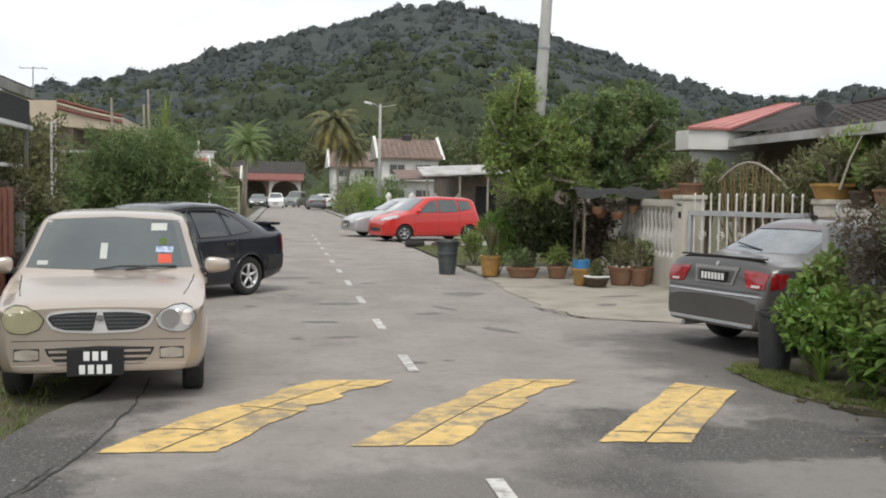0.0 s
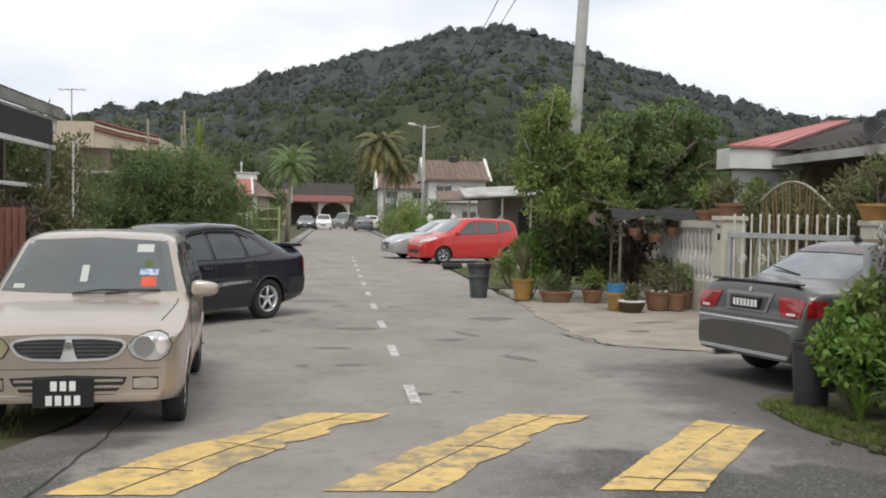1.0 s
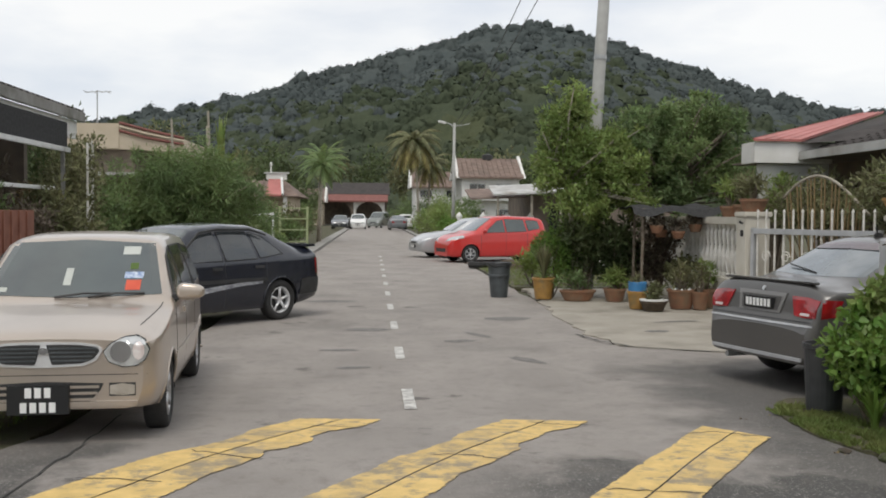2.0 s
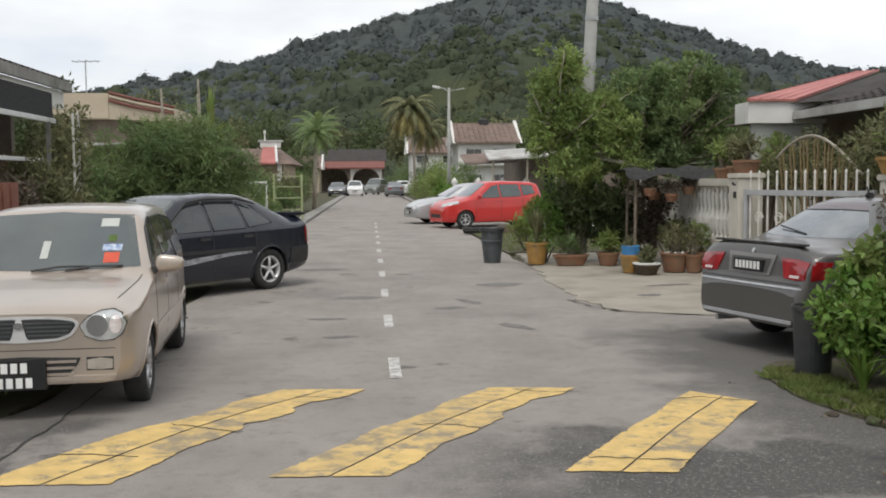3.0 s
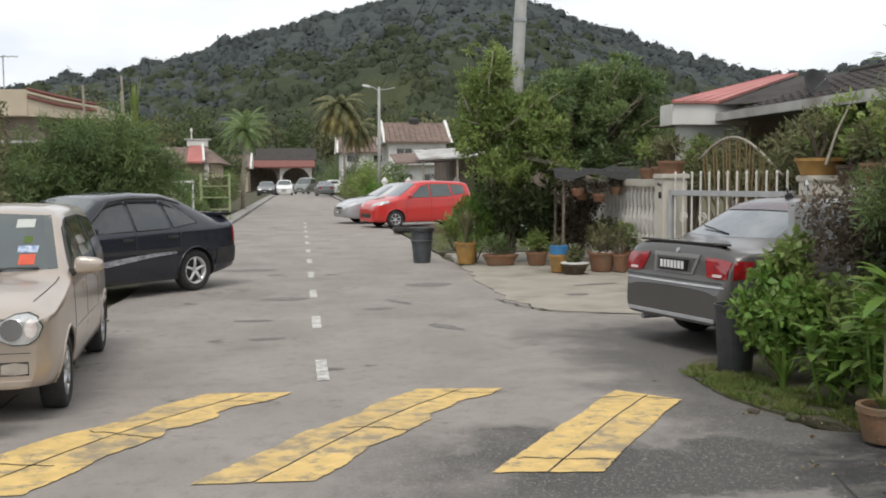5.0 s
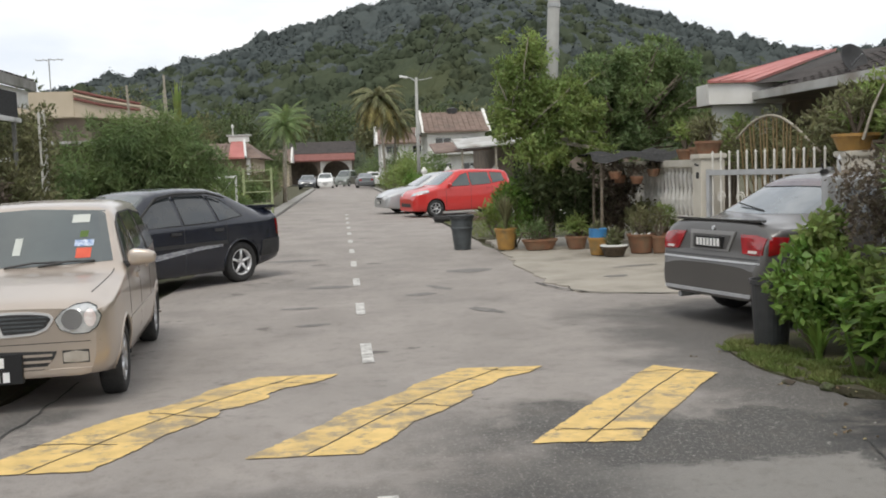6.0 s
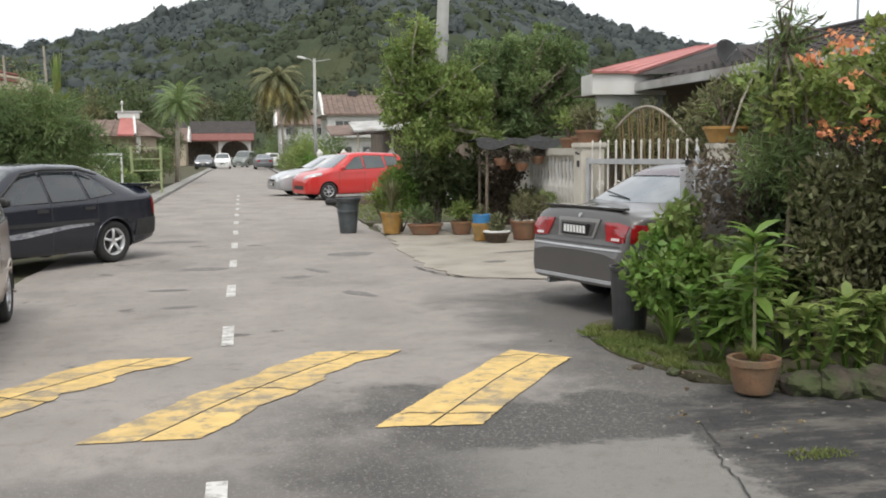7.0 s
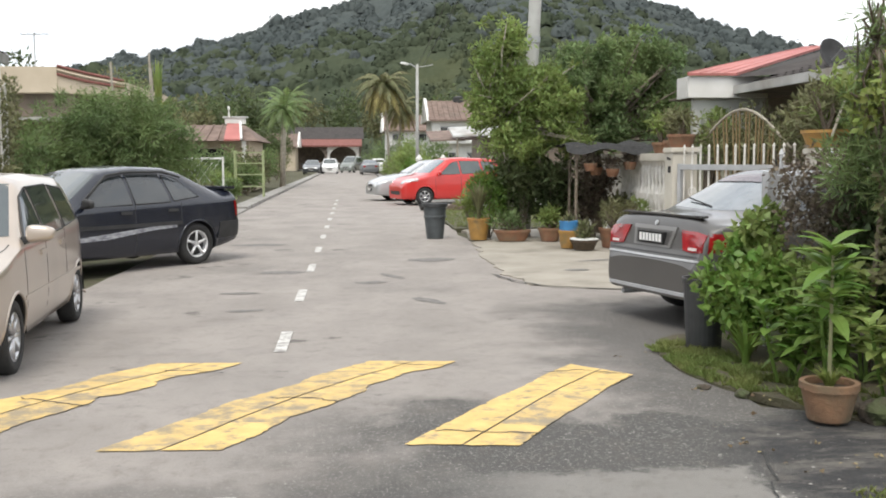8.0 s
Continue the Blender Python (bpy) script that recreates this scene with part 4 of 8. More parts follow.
def number_plate(car, tool, side, u, v, w, h, rows, m_bar=None):
    """A dark plate with pale character bars that say nothing."""
    way, origin = Panel.WAYS[side]
    way = Vector(way)
    hit = tool.tree.ray_cast(Vector(origin(u, v)), way)
    p = hit[0] - way * 0.012
    sgn = -1 if side == "front" else 1
    y0, y1 = sorted((p.y, p.y + way.y * 0.03))
    y0, y1 = (y0 - 0.03, y1) if sgn > 0 else (y0, y1 + 0.03)
    plate = part("number_plate", box(u - w / 2, u + w / 2, y0, y1, v - h / 2, v + h / 2, 0.004), M["plate"], car, "black number plate")
    yo = y1 if side == "front" else y0
    for r, n in enumerate(rows):
        rh = h / len(rows)
        cz = v + h / 2 - rh * (r + 0.5)
        cw = min(w * 0.88 / n, rh * 0.62)
        for k in range(n):
            cx = u + (k - (n - 1) / 2) * cw
            a, b = (yo - 0.002, yo + 0.004) if side == "front" else (yo - 0.004, yo + 0.002)
            part("plate_bar", box(cx - cw * 0.34, cx + cw * 0.34, a, b, cz - rh * 0.34, cz + rh * 0.34), M["plate_bar"], plate)
    return plate


# -- beige small hatchback --
HATCH = dict(L=3.46, R=0.27, halfW=0.735, tw=0.165, spokes=8, axles=(0.64, 2.97), rim_r=0.66,
             top=[(0, 0.742), (0.015, 0.752), (0.05, 0.775), (0.14, 0.80), (0.45, 0.86), (0.78, 0.91), (0.86, 0.945), (1.46, 1.375), (1.64, 1.405), (2.15, 1.42), (2.92, 1.40), (3.10, 1.33), (3.33, 0.98), (3.4, 0.92), (3.46, 0.75)],
             belt=[(0, 0.70), (0.05, 0.72), (0.2, 0.74), (0.85, 0.875), (3.3, 0.93), (3.46, 0.7)],
             wide=[(0, 0.615), (0.03, 0.66), (0.08, 0.695), (0.2, 0.72), (0.5, 0.735), (3.0, 0.735), (3.3, 0.70), (3.43, 0.63), (3.46, 0.56)],
             roof_wide=[(0, 0.585), (0.1, 0.65), (0.7, 0.69), (0.9, 0.675), (1.5, 0.565), (3.0, 0.56), (3.3, 0.63), (3.46, 0.50)],
             low=[(0, 0.285), (0.25, 0.255), (0.5, 0.23), (3.1, 0.23), (3.46, 0.28)],
             windows=[([(0.75, 0.905), (0.11, 0.915)], [(0.36, 1.235), (0.14, 1.30)]), ([(0.05, 0.915), (-0.63, 0.93)], [(0.08, 1.305), (-0.59, 1.31)]), ([(-0.71, 0.94), (-1.34, 0.97)], [(-0.69, 1.30), (-1.15, 1.26)])],
             shuts=[(0.78, 0.30, 0.86), (0.08, 0.26, 1.30), (-0.67, 0.52, 1.30)], door_pulls=[(0.23, 0.80), (-0.51, 0.82)],
             windscreen=([(-0.645, 0.965), (0, 0.945), (0.645, 0.965)], [(-0.535, 1.335), (0, 1.362), (0.535, 1.335)]),
             backlight=([(-0.55, 1.0), (0.55, 1.0)], [(-0.48, 1.28), (0.48, 1.28)]), mirror=(0.72, 0.955))
for key in ("wide", "roof_wide"):
    HATCH[key] = [(s_, w_ * 1.03) for s_, w_ in HATCH[key]]
HATCH["halfW"] *= 1.03
BEIGE = car_paint("beige_metallic", (0.53, 0.455, 0.385), 0.28, 0.6)
car, lay, both, tool = build_car("hatchback_car", HATCH, BEIGE, pose(-2.46, 8.18, 0.0, 0, 0, 185), "beige small hatchback with one clouded headlamp, parked on the verge")
for sx, material, lab in ((1, M["lamp_yellowed"], "clouded yellow headlamp"), (-1, M["lamp_clear"], "clear headlamp")):
    b = [(0.385, 0.648), (0.415, 0.590), (0.50, 0.557), (0.59, 0.562), (0.645, 0.60), (0.668, 0.66)]
    t = [(0.385, 0.660), (0.43, 0.712), (0.51, 0.748), (0.585, 0.752), (0.64, 0.725), (0.668, 0.67)]
    rb, rt = [(0.525 + (u - 0.525) * 1.05, 0.655 + (v - 0.655) * 1.07) for u, v in b], [(0.525 + (u - 0.525) * 1.05, 0.655 + (v - 0.655) * 1.07) for u, v in t]
    if sx < 0:
        b, t, rb, rt = [[(-u, v) for u, v in line[::-1]] for line in (b, t, rb, rt)]
    lay("headlamp", "front", (b, t), material, 0.012, 0.05, 22, 9, lab)
    hl_ = bpy.data.objects[[o.name for o in car.children if o.name.startswith("headlamp")][-1]]
    if sx < 0:
        lay("reflector", "front", ellipse_halves(-0.49, 0.655, 0.068, 0.07, 14), M["chrome"], 0.017, 0.02, 14, 7, "", hl_)
        lay("turn_lamp", "front", ellipse_halves(-0.605, 0.66, 0.038, 0.06, 12), M["lamp_white"], 0.017, 0.02, 10, 6, "", hl_)
    lay("headlamp_rim", "front", (rb, rt), M["trim_black"], 0.004, 0.03, 22, 9)
    lay("fog_lamp", "front", ([(0.50 * sx - 0.08, 0.37), (0.50 * sx, 0.362), (0.50 * sx + 0.08, 0.37)], [(0.50 * sx - 0.08, 0.43), (0.50 * sx, 0.443), (0.50 * sx + 0.08, 0.43)]), M["lamp_fog"], 0.006, 0.03, 10, 4, "dull fog lamp")
    # Recess is body beige; its shade is put in as a thin black margin.
    lay("fog_recess", "front", rect(0.50 * sx - 0.086, 0.50 * sx + 0.086, 0.358, 0.447), M["trim_black"], 0.002, 0.03, 8, 4)
lay("grille_rim", "front", ([(-0.372, 0.660), (-0.335, 0.598), (-0.25, 0.563), (0, 0.553), (0.25, 0.563), (0.335, 0.598), (0.372, 0.660)], [(-0.372, 0.672), (-0.345, 0.702), (-0.23, 0.720), (0, 0.726), (0.23, 0.720), (0.345, 0.702), (0.372, 0.672)]), M["silver_trim"], 0.010, 0.03, 30, 8, "bright silver grille surround")
for sx in (1, -1):
    gb = [(0.042, 0.605), (0.055, 0.573), (0.24, 0.580), (0.318, 0.610), (0.352, 0.658)]
    gt = [(0.018, 0.706), (0.11, 0.708), (0.23, 0.703), (0.33, 0.690), (0.352, 0.670)]
    if sx < 0:
        gb, gt = [[(-u, v) for u, v in line[::-1]] for line in (gb, gt)]
    gr = lay("grille", "front", (gb, gt), M["trim_black"], 0.014, 0.02, 20, 7, "dark slatted grille")
    for k in range(4):
        zc, x0, x1 = 0.600 + k * 0.027, 0.055 - 0.007 * k, 0.29 + 0.018 * k
        lay("grille_slat", "front", rect(min(x0 * sx, x1 * sx), max(x0 * sx, x1 * sx), zc - 0.005, zc + 0.005), M["grey_plastic"], 0.019, 0.01, 8, 1, "", gr)
lay("grille_badge", "front", ellipse_halves(0, 0.665, 0.032, 0.024, 10), M["chrome"], 0.022, 0.02, 8, 4, "small oval chrome badge")
lay("lower_grille", "front", ([(-0.36, 0.40), (-0.27, 0.30), (0.27, 0.30), (0.36, 0.40)], [(-0.38, 0.445), (0, 0.46), (0.38, 0.445)]), M["trim_black"], 0.003, 0.02, 20, 5)
for k in range(3):
    lay("lower_slat", "front", rect(-0.33 - 0.01 * k, 0.33 + 0.01 * k, 0.330 + k * 0.042, 0.347 + k * 0.042), BEIGE, 0.012, 0.02, 16, 1)
# Shade of the subtle bumper crease, laid on as a thin black strip.
lay("bumper_crease", "front", rect(-0.66, 0.66, 0.500, 0.505), M["trim_black"], 0.0015, 0.006, 20, 1)
lay("bumper_lip", "front", rect(-0.6, 0.6, 0.292, 0.325), BEIGE, 0.018, 0.03, 20, 2)
lay("bonnet_seam", "top", ([(-0.585, 1.46), (-0.620, 1.25), (-0.645, 1.05), (-0.665, 0.87)], [(-0.578, 1.46), (-0.613, 1.25), (-0.638, 1.05), (-0.658, 0.87)]), M["trim_black"], 0.002, 0.004, 12, 1)
lay("bonnet_seam", "top", ([(0.585, 1.46), (0.620, 1.25), (0.645, 1.05), (0.665, 0.87)], [(0.578, 1.46), (0.613, 1.25), (0.638, 1.05), (0.658, 0.87)]), M["trim_black"], 0.002, 0.004, 12, 1)
number_plate(car, tool, "front", 0.03, 0.345, 0.39, 0.195, (3, 4))
for u, v, w, h, material in ((-0.37, 1.28, 0.13, 0.06, "sticker_pale"), (-0.42, 1.10, 0.14, 0.045, "sticker_blue"), (-0.425, 1.03, 0.11, 0.07, "sticker_red"), (0.52, 1.0, 0.08, 0.03, "sticker_pale"), (0.06, 1.09, 0.055, 0.12, "sticker_pale"), (-0.41, 1.165, 0.06, 0.045, "leaf_light")):
    lay("sticker", "front", rect(u - w / 2, u + w / 2, v - h / 2, v + h / 2), M[material], 0.0075, 0.001, 3, 3)
for k in (-1, 1):
    base = tool.tree.ray_cast(Vector((0.12 * k, 9, 0.95)), Vector((0, -1, 0)))[0]
    tip = tool.tree.ray_cast(Vector((0.12 * k - 0.40, 9, 0.975)), Vector((0, -1, 0)))[0]
    part("wiper", tube([base + Vector((0, 0.02, 0)), base.lerp(tip, 0.5) + Vector((0, 0.03, 0.015)), tip + Vector((0, 0.02, 0))], 0.008, 5), M["trim_black"], car)
part("mirror_inside", box(-0.11, 0.11, 0.30, 0.33, 1.26, 1.32, 0.01), M["trim_black"], car)
both("side_strip", rect(-1.25, 0.85, 0.50, 0.53), BEIGE, 0.010, 0.01, 30, 1)

# -- dark blue-black five-door fastback --
FAST = dict(L=4.24, R=0.30, halfW=0.84, tw=0.185, spokes=5, rim=M["silver_trim"], axles=(0.86, 3.36), rim_r=0.66,
            top=[(0, 0.55), (0.05, 0.66), (0.12, 0.70), (0.5, 0.78), (1.12, 0.885), (1.2, 0.91), (1.88, 1.365), (2.05, 1.405), (2.5, 1.435), (3.0, 1.415), (3.25, 1.35), (3.86, 1.065), (3.97, 1.06), (4.08, 1.085), (4.17, 1.09), (4.20, 0.86), (4.24, 0.62)],
            belt=[(0, 0.5), (0.1, 0.62), (0.3, 0.68), (1.1, 0.83), (3.5, 0.90), (4.15, 0.94), (4.24, 0.58)],
            wide=[(0, 0.66), (0.04, 0.74), (0.12, 0.79), (0.4, 0.825), (1, 0.84), (3.4, 0.84), (3.95, 0.82), (4.14, 0.79), (4.21, 0.75), (4.24, 0.68)],
            roof_wide=[(0, 0.58), (0.1, 0.68), (1.1, 0.73), (1.3, 0.69), (2.0, 0.585), (3.1, 0.575), (3.9, 0.68), (4.24, 0.62)],
            low=[(0, 0.25), (0.4, 0.20), (3.6, 0.20), (4.0, 0.28), (4.24, 0.34)],
            windows=[([(0.66, 0.895), (-0.14, 0.91)], [(0.17, 1.265), (-0.10, 1.31)]), ([(-0.20, 0.91), (-0.78, 0.925)], [(-0.16, 1.32), (-0.70, 1.31)]), ([(-0.84, 0.935), (-1.30, 0.985)], [(-0.76, 1.30), (-0.98, 1.25)])],
            shuts=[(0.82, 0.30, 0.85), (-0.17, 0.25, 1.28), (-0.95, 0.60, 0.92)], door_pulls=[(-0.02, 0.80), (-0.80, 0.81)],
            windscreen=([(-0.68, 0.93), (0, 0.91), (0.68, 0.93)], [(-0.55, 1.335), (0, 1.36), (0.55, 1.335)]),
            backlight=([(-0.60, 1.10), (0.60, 1.10)], [(-0.52, 1.31), (0.52, 1.31)]), mirror=(0.62, 0.93), pull=M["trim_black"])
# Glass tone lifted to hold the grey-blue reflection in its base colour.
FAST["side_glass"] = mat("reflection_tone_glass", (0.035, 0.041, 0.045), (0.028, 0.033, 0.036), rough=0.05, spec=0.7, coat=0.6, scale=2)
NAVY = car_paint("dark_navy_paint", (0.011, 0.014, 0.024), 0.25, 0.0, 0.6)
FAST["mirror_mat"] = M["trim_black"]
FAST_AT = pose(-2.92, 14.05, 0.0, 0, 0, 139)
car, lay, both, tool = build_car("fastback_car", FAST, NAVY, FAST_AT, "dark navy five-door car with scraped side, parked at an angle")
both("side_scrape", ([(0.95, 0.44), (0.3, 0.46), (-0.45, 0.545), (-0.86, 0.565)], [(0.95, 0.49), (0.3, 0.535), (-0.45, 0.60), (-0.86, 0.60)]), M["scrape"], 0.003, 0.004, 26, 3, "pale scraped paint along the doors")
both("side_strip", rect(-0.95, 1.15, 0.60, 0.65), M["trim_black"], 0.012, 0.01, 30, 2)
for sx in (1, -1):
    lay("tail_lamp", "rear", rect(0.50 * sx - 0.21, 0.50 * sx + 0.21, 0.66, 0.90), M["lamp_red"], 0.01, 0.04, 10, 5, "red tail lamp")
both("tail_lamp_side", ([(-1.99, 0.67), (-2.09, 0.67)], [(-1.97, 0.90), (-2.06, 0.90)]), M["lamp_red"], 0.006, 0.02, 6, 5, "red tail lamp")
both("bumper_rear", ([(-1.62, 0.36), (-2.1, 0.38)], [(-1.66, 0.60), (-2.1, 0.615)]), M["trim_black"], 0.014, 0.02, 12, 5)
lay("bumper_back", "rear", rect(-0.78, 0.78, 0.38, 0.61), M["trim_black"], 0.014, 0.02, 20, 5)
both("mud_flap", rect(-1.60, -1.575, 0.13, 0.30), M["trim_black"], 0.0, 0.03, 1, 3)
for sx in (1, -1):
    lay("headlamp", "front", rect(0.53 * sx - 0.19, 0.53 * sx + 0.19, 0.55, 0.66), M["lamp_clear"], 0.008, 0.04, 10, 4)
    part("weather_shield", tube([(0.775 * sx * 0.99, 0.60, 0.975), (0.70 * sx, 0.20, 1.305), (0.67 * sx, -0.14, 1.35), (0.665 * sx, -0.74, 1.345), (0.70 * sx, -1.04, 1.265)], [0.012, 0.02, 0.02, 0.02, 0.012], 6), M["trim_black"], car)
lay("sticker", "front", rect(-0.46, -0.34, 1.0, 1.06), M["sticker_blue"], 0.0075, 0.001, 3, 3)
part("boot_spoiler", box(-0.69, 0.69, -2.10, -1.90, 1.07, 1.112, 0.014), NAVY, car, "low tail spoiler lip")

# -- grey saloon seen from behind --
SALOON = dict(L=4.465, R=0.30, halfW=0.87, tw=0.19, spokes=7, axles=(0.92, 3.52),
              top=[(0, 0.56), (0.05, 0.68), (0.12, 0.72), (0.5, 0.82), (1.15, 0.93), (1.25, 0.955), (2.0, 1.36), (2.2, 1.40), (2.6, 1.42), (3.05, 1.39), (3.2, 1.345), (3.85, 1.03), (3.98, 1.005), (4.28, 1.005), (4.36, 0.98), (4.41, 0.72), (4.43, 0.66), (4.465, 0.60)],
              belt=[(0, 0.5), (0.1, 0.62), (0.3, 0.70), (1.1, 0.88), (3.6, 0.94), (4.25, 0.93), (4.40, 0.80), (4.465, 0.56)],
              wide=[(0, 0.66), (0.04, 0.75), (0.12, 0.80), (0.4, 0.85), (1, 0.87), (3.5, 0.87), (4.0, 0.845), (4.25, 0.80), (4.40, 0.74), (4.465, 0.66)],
              roof_wide=[(0, 0.58), (0.1, 0.68), (1.1, 0.75), (1.3, 0.70), (2.1, 0.595), (3.1, 0.575), (3.85, 0.66), (4.1, 0.70), (4.35, 0.68), (4.465, 0.60)],
              low=[(0, 0.25), (0.4, 0.20), (3.8, 0.20), (4.2, 0.26), (4.465, 0.30)],
              windows=[([(0.72, 0.945), (-0.16, 0.955)], [(0.22, 1.26), (-0.12, 1.305)]), ([(-0.22, 0.955), (-0.95, 0.965)], [(-0.18, 1.305), (-0.86, 1.285)]), ([(-1.0, 0.97), (-1.38, 0.99)], [(-0.91, 1.275), (-1.04, 1.24)])],
              shuts=[(0.85, 0.30, 0.90), (-0.19, 0.25, 1.31), (-1.05, 0.60, 0.96)], door_pulls=[(-0.05, 0.84), (-0.9, 0.86)],
              windscreen=([(-0.69, 0.975), (0, 0.96), (0.69, 0.975)], [(-0.56, 1.335), (0, 1.355), (0.56, 1.335)]),
              backlight=([(-0.60, 1.045), (0, 1.03), (0.60, 1.045)], [(-0.53, 1.33), (0, 1.35), (0.53, 1.33)]), back_glass=M["glass_silver"], mirror=(0.68, 0.98))
GREY = car_paint("grey_metallic", (0.098, 0.094, 0.089), 0.36, 0.35)
# Lighter copy of the body grey: paints in the highlight on the plate surround.
GREY_LIT = car_paint("grey_metallic_lit", (0.21, 0.205, 0.195), 0.36, 0.35)
SAL_AT = pose(5.56, 9.37, 0.0, 0, 0, -73)
car, lay, both, tool = build_car("saloon_car", SALOON, GREY, SAL_AT, "dark grey saloon with red tail lamps, parked at the gate")
for sx in (1, -1):
    b = [(0.72 * sx, 0.705), (0.60 * sx, 0.70), (0.47 * sx, 0.712)]
    t = [(0.73 * sx, 0.855), (0.60 * sx, 0.880), (0.40 * sx, 0.882)]
    if sx < 0:
        b, t = b[::-1], t[::-1]
    tl = lay("tail_lamp", "rear", (b, t), M["lamp_red"], 0.012, 0.04, 12, 6, "red tail lamp")
    lay("reverse_lamp", "rear", rect(0.60 * sx - 0.055, 0.60 * sx + 0.055, 0.718, 0.742), M["lamp_white"], 0.018, 0.02, 6, 3, "clear reversing lamp", tl)
both("tail_lamp_side", ([(-2.02, 0.72), (-2.14, 0.70)], [(-1.95, 0.86), (-2.12, 0.87)]), M["lamp_red"], 0.006, 0.03, 6, 5, "red tail lamp")
lay("plate_surround", "rear", ([(-0.28, 0.715), (0.28, 0.715)], [(-0.33, 0.90), (0.33, 0.90)]), GREY_LIT, 0.012, 0.03, 14, 5, "pale grey plate surround")
lay("plate_recess", "rear", ([(-0.245, 0.735), (0.245, 0.735)], [(-0.275, 0.865), (0.275, 0.865)]), GREY, 0.016, 0.02, 14, 5)
lay("sun_band", "rear", ([(-0.545, 1.275), (0, 1.285), (0.545, 1.275)], [(-0.525, 1.333), (0, 1.352), (0.525, 1.333)]), M["sun_band"], 0.022, 0.002, 16, 3, "dark purple-brown sun band on the rear window")
lay("boot_badge", "rear", ellipse_halves(0, 0.925, 0.02, 0.022, 8), M["gate_grey"], 0.012, 0.02, 8, 4)
number_plate(car, tool, "rear", 0.0, 0.795, 0.40, 0.105, (7,))
lay("boot_seam", "rear", rect(-0.74, 0.74, 0.655, 0.667), M["trim_black"], 0.002, 0.006, 24, 1)
lay("bumper_strip", "rear", rect(-0.70, 0.70, 0.622, 0.638), M["gate_grey"], 0.010, 0.02, 24, 2, "pale bumper strip")
lay("bumper_low", "rear", rect(-0.62, 0.62, 0.315, 0.345), M["gate_grey"], 0.016, 0.02, 24, 2, "pale lower bumper lip")
part("exhaust_pipe", tube([(-0.45, -1.9, 0.25), (-0.45, -2.2, 0.25)], 0.028, 12), M["steel_pole"], car)
bm = bmesh.new()
add_box(bm, -0.62, 0.62, -2.11, -2.03, 0.990, 1.010, 0.008)
part("boot_spoiler", bm, GREY, car, "low grey spoiler")
roof_hit = tool.tree.ray_cast(Vector((0.0, -0.75, 9)), Vector((0, 0, -1)))[0]
an = part("aerial_base", box(-0.025, 0.025, -0.81, -0.72, roof_hit.z - 0.01, roof_hit.z + 0.04, 0.012), M["trim_black"], car)
part("aerial", tube([(0, -0.77, roof_hit.z + 0.02), (0, -0.80, roof_hit.z + 0.10)], 0.008, 6), M["trim_black"], an)
base = tool.tree.ray_cast(Vector((0.05, -9, 1.06)), Vector((0, 1, 0)))[0]
tip = tool.tree.ray_cast(Vector((-0.42, -9, 1.10)), Vector((0, 1, 0)))[0]
part("rear_wiper", tube([base + Vector((0, -0.02, 0)), tip + Vector((0, -0.02, 0.02))], 0.008, 5), M["trim_black"], car)

# -- red compact hatchback --
COMPACT = dict(L=3.72, R=0.29, halfW=0.83, tw=0.175, spokes=6, axles=(0.74, 3.18),
               top=[(0, 0.60), (0.04, 0.74), (0.1, 0.80), (0.3, 0.90), (0.78, 1.00), (0.86, 1.03), (1.55, 1.49), (1.75, 1.53), (2.2, 1.55), (3.2, 1.51), (3.42, 1.45), (3.6, 1.05), (3.68, 0.92), (3.72, 0.7)],
               belt=[(0, 0.55), (0.1, 0.72), (0.3, 0.80), (0.85, 0.93), (3.4, 1.02), (3.72, 0.66)],
               wide=[(0, 0.60), (0.04, 0.70), (0.12, 0.77), (0.4, 0.82), (0.8, 0.83), (3.2, 0.83), (3.55, 0.79), (3.68, 0.72), (3.72, 0.62)],
               roof_wide=[(0, 0.52), (0.1, 0.64), (0.8, 0.72), (1.0, 0.68), (1.7, 0.60), (3.2, 0.58), (3.5, 0.62), (3.72, 0.58)],
               low=[(0, 0.22), (0.3, 0.20), (3.4, 0.20), (3.72, 0.28)],
               windows=[([(0.62, 0.98), (-0.12, 1.0)], [(0.15, 1.36), (-0.08, 1.42)]), ([(-0.18, 1.0), (-0.90, 1.03)], [(-0.14, 1.425), (-0.84, 1.42)]), ([(-0.97, 1.05), (-1.42, 1.12)], [(-0.92, 1.415), (-1.36, 1.38)])],
               shuts=[(0.75, 0.30, 0.95), (-0.15, 0.25, 1.42), (-0.93, 0.5, 1.42)], door_pulls=[(0.0, 0.90), (-0.8, 0.93)],
               windscreen=([(-0.66, 1.05), (0, 1.035), (0.66, 1.05)], [(-0.56, 1.455), (0, 1.48), (0.56, 1.455)]),
               backlight=([(-0.5, 1.12), (0.5, 1.12)], [(-0.5, 1.40), (0.5, 1.40)]), mirror=(0.64, 1.02), side_glass=M["glass_light"])
RED = car_paint("bright_red_paint", (0.56, 0.030, 0.026), 0.3, 0.0)
car, lay, both, tool = build_car("compact_car", COMPACT, RED, pose(3.92, 32.75, 0.0, 0, 0, 107), "bright red compact hatchback parked across the forecourt")
for sx in (1, -1):
    lay("headlamp", "front", ([(0.38 * sx, 0.68), (0.66 * sx, 0.72)][::sx], [(0.44 * sx, 0.80), (0.68 * sx, 0.90)][::sx]), M["lamp_clear"], 0.01, 0.06, 10, 5)
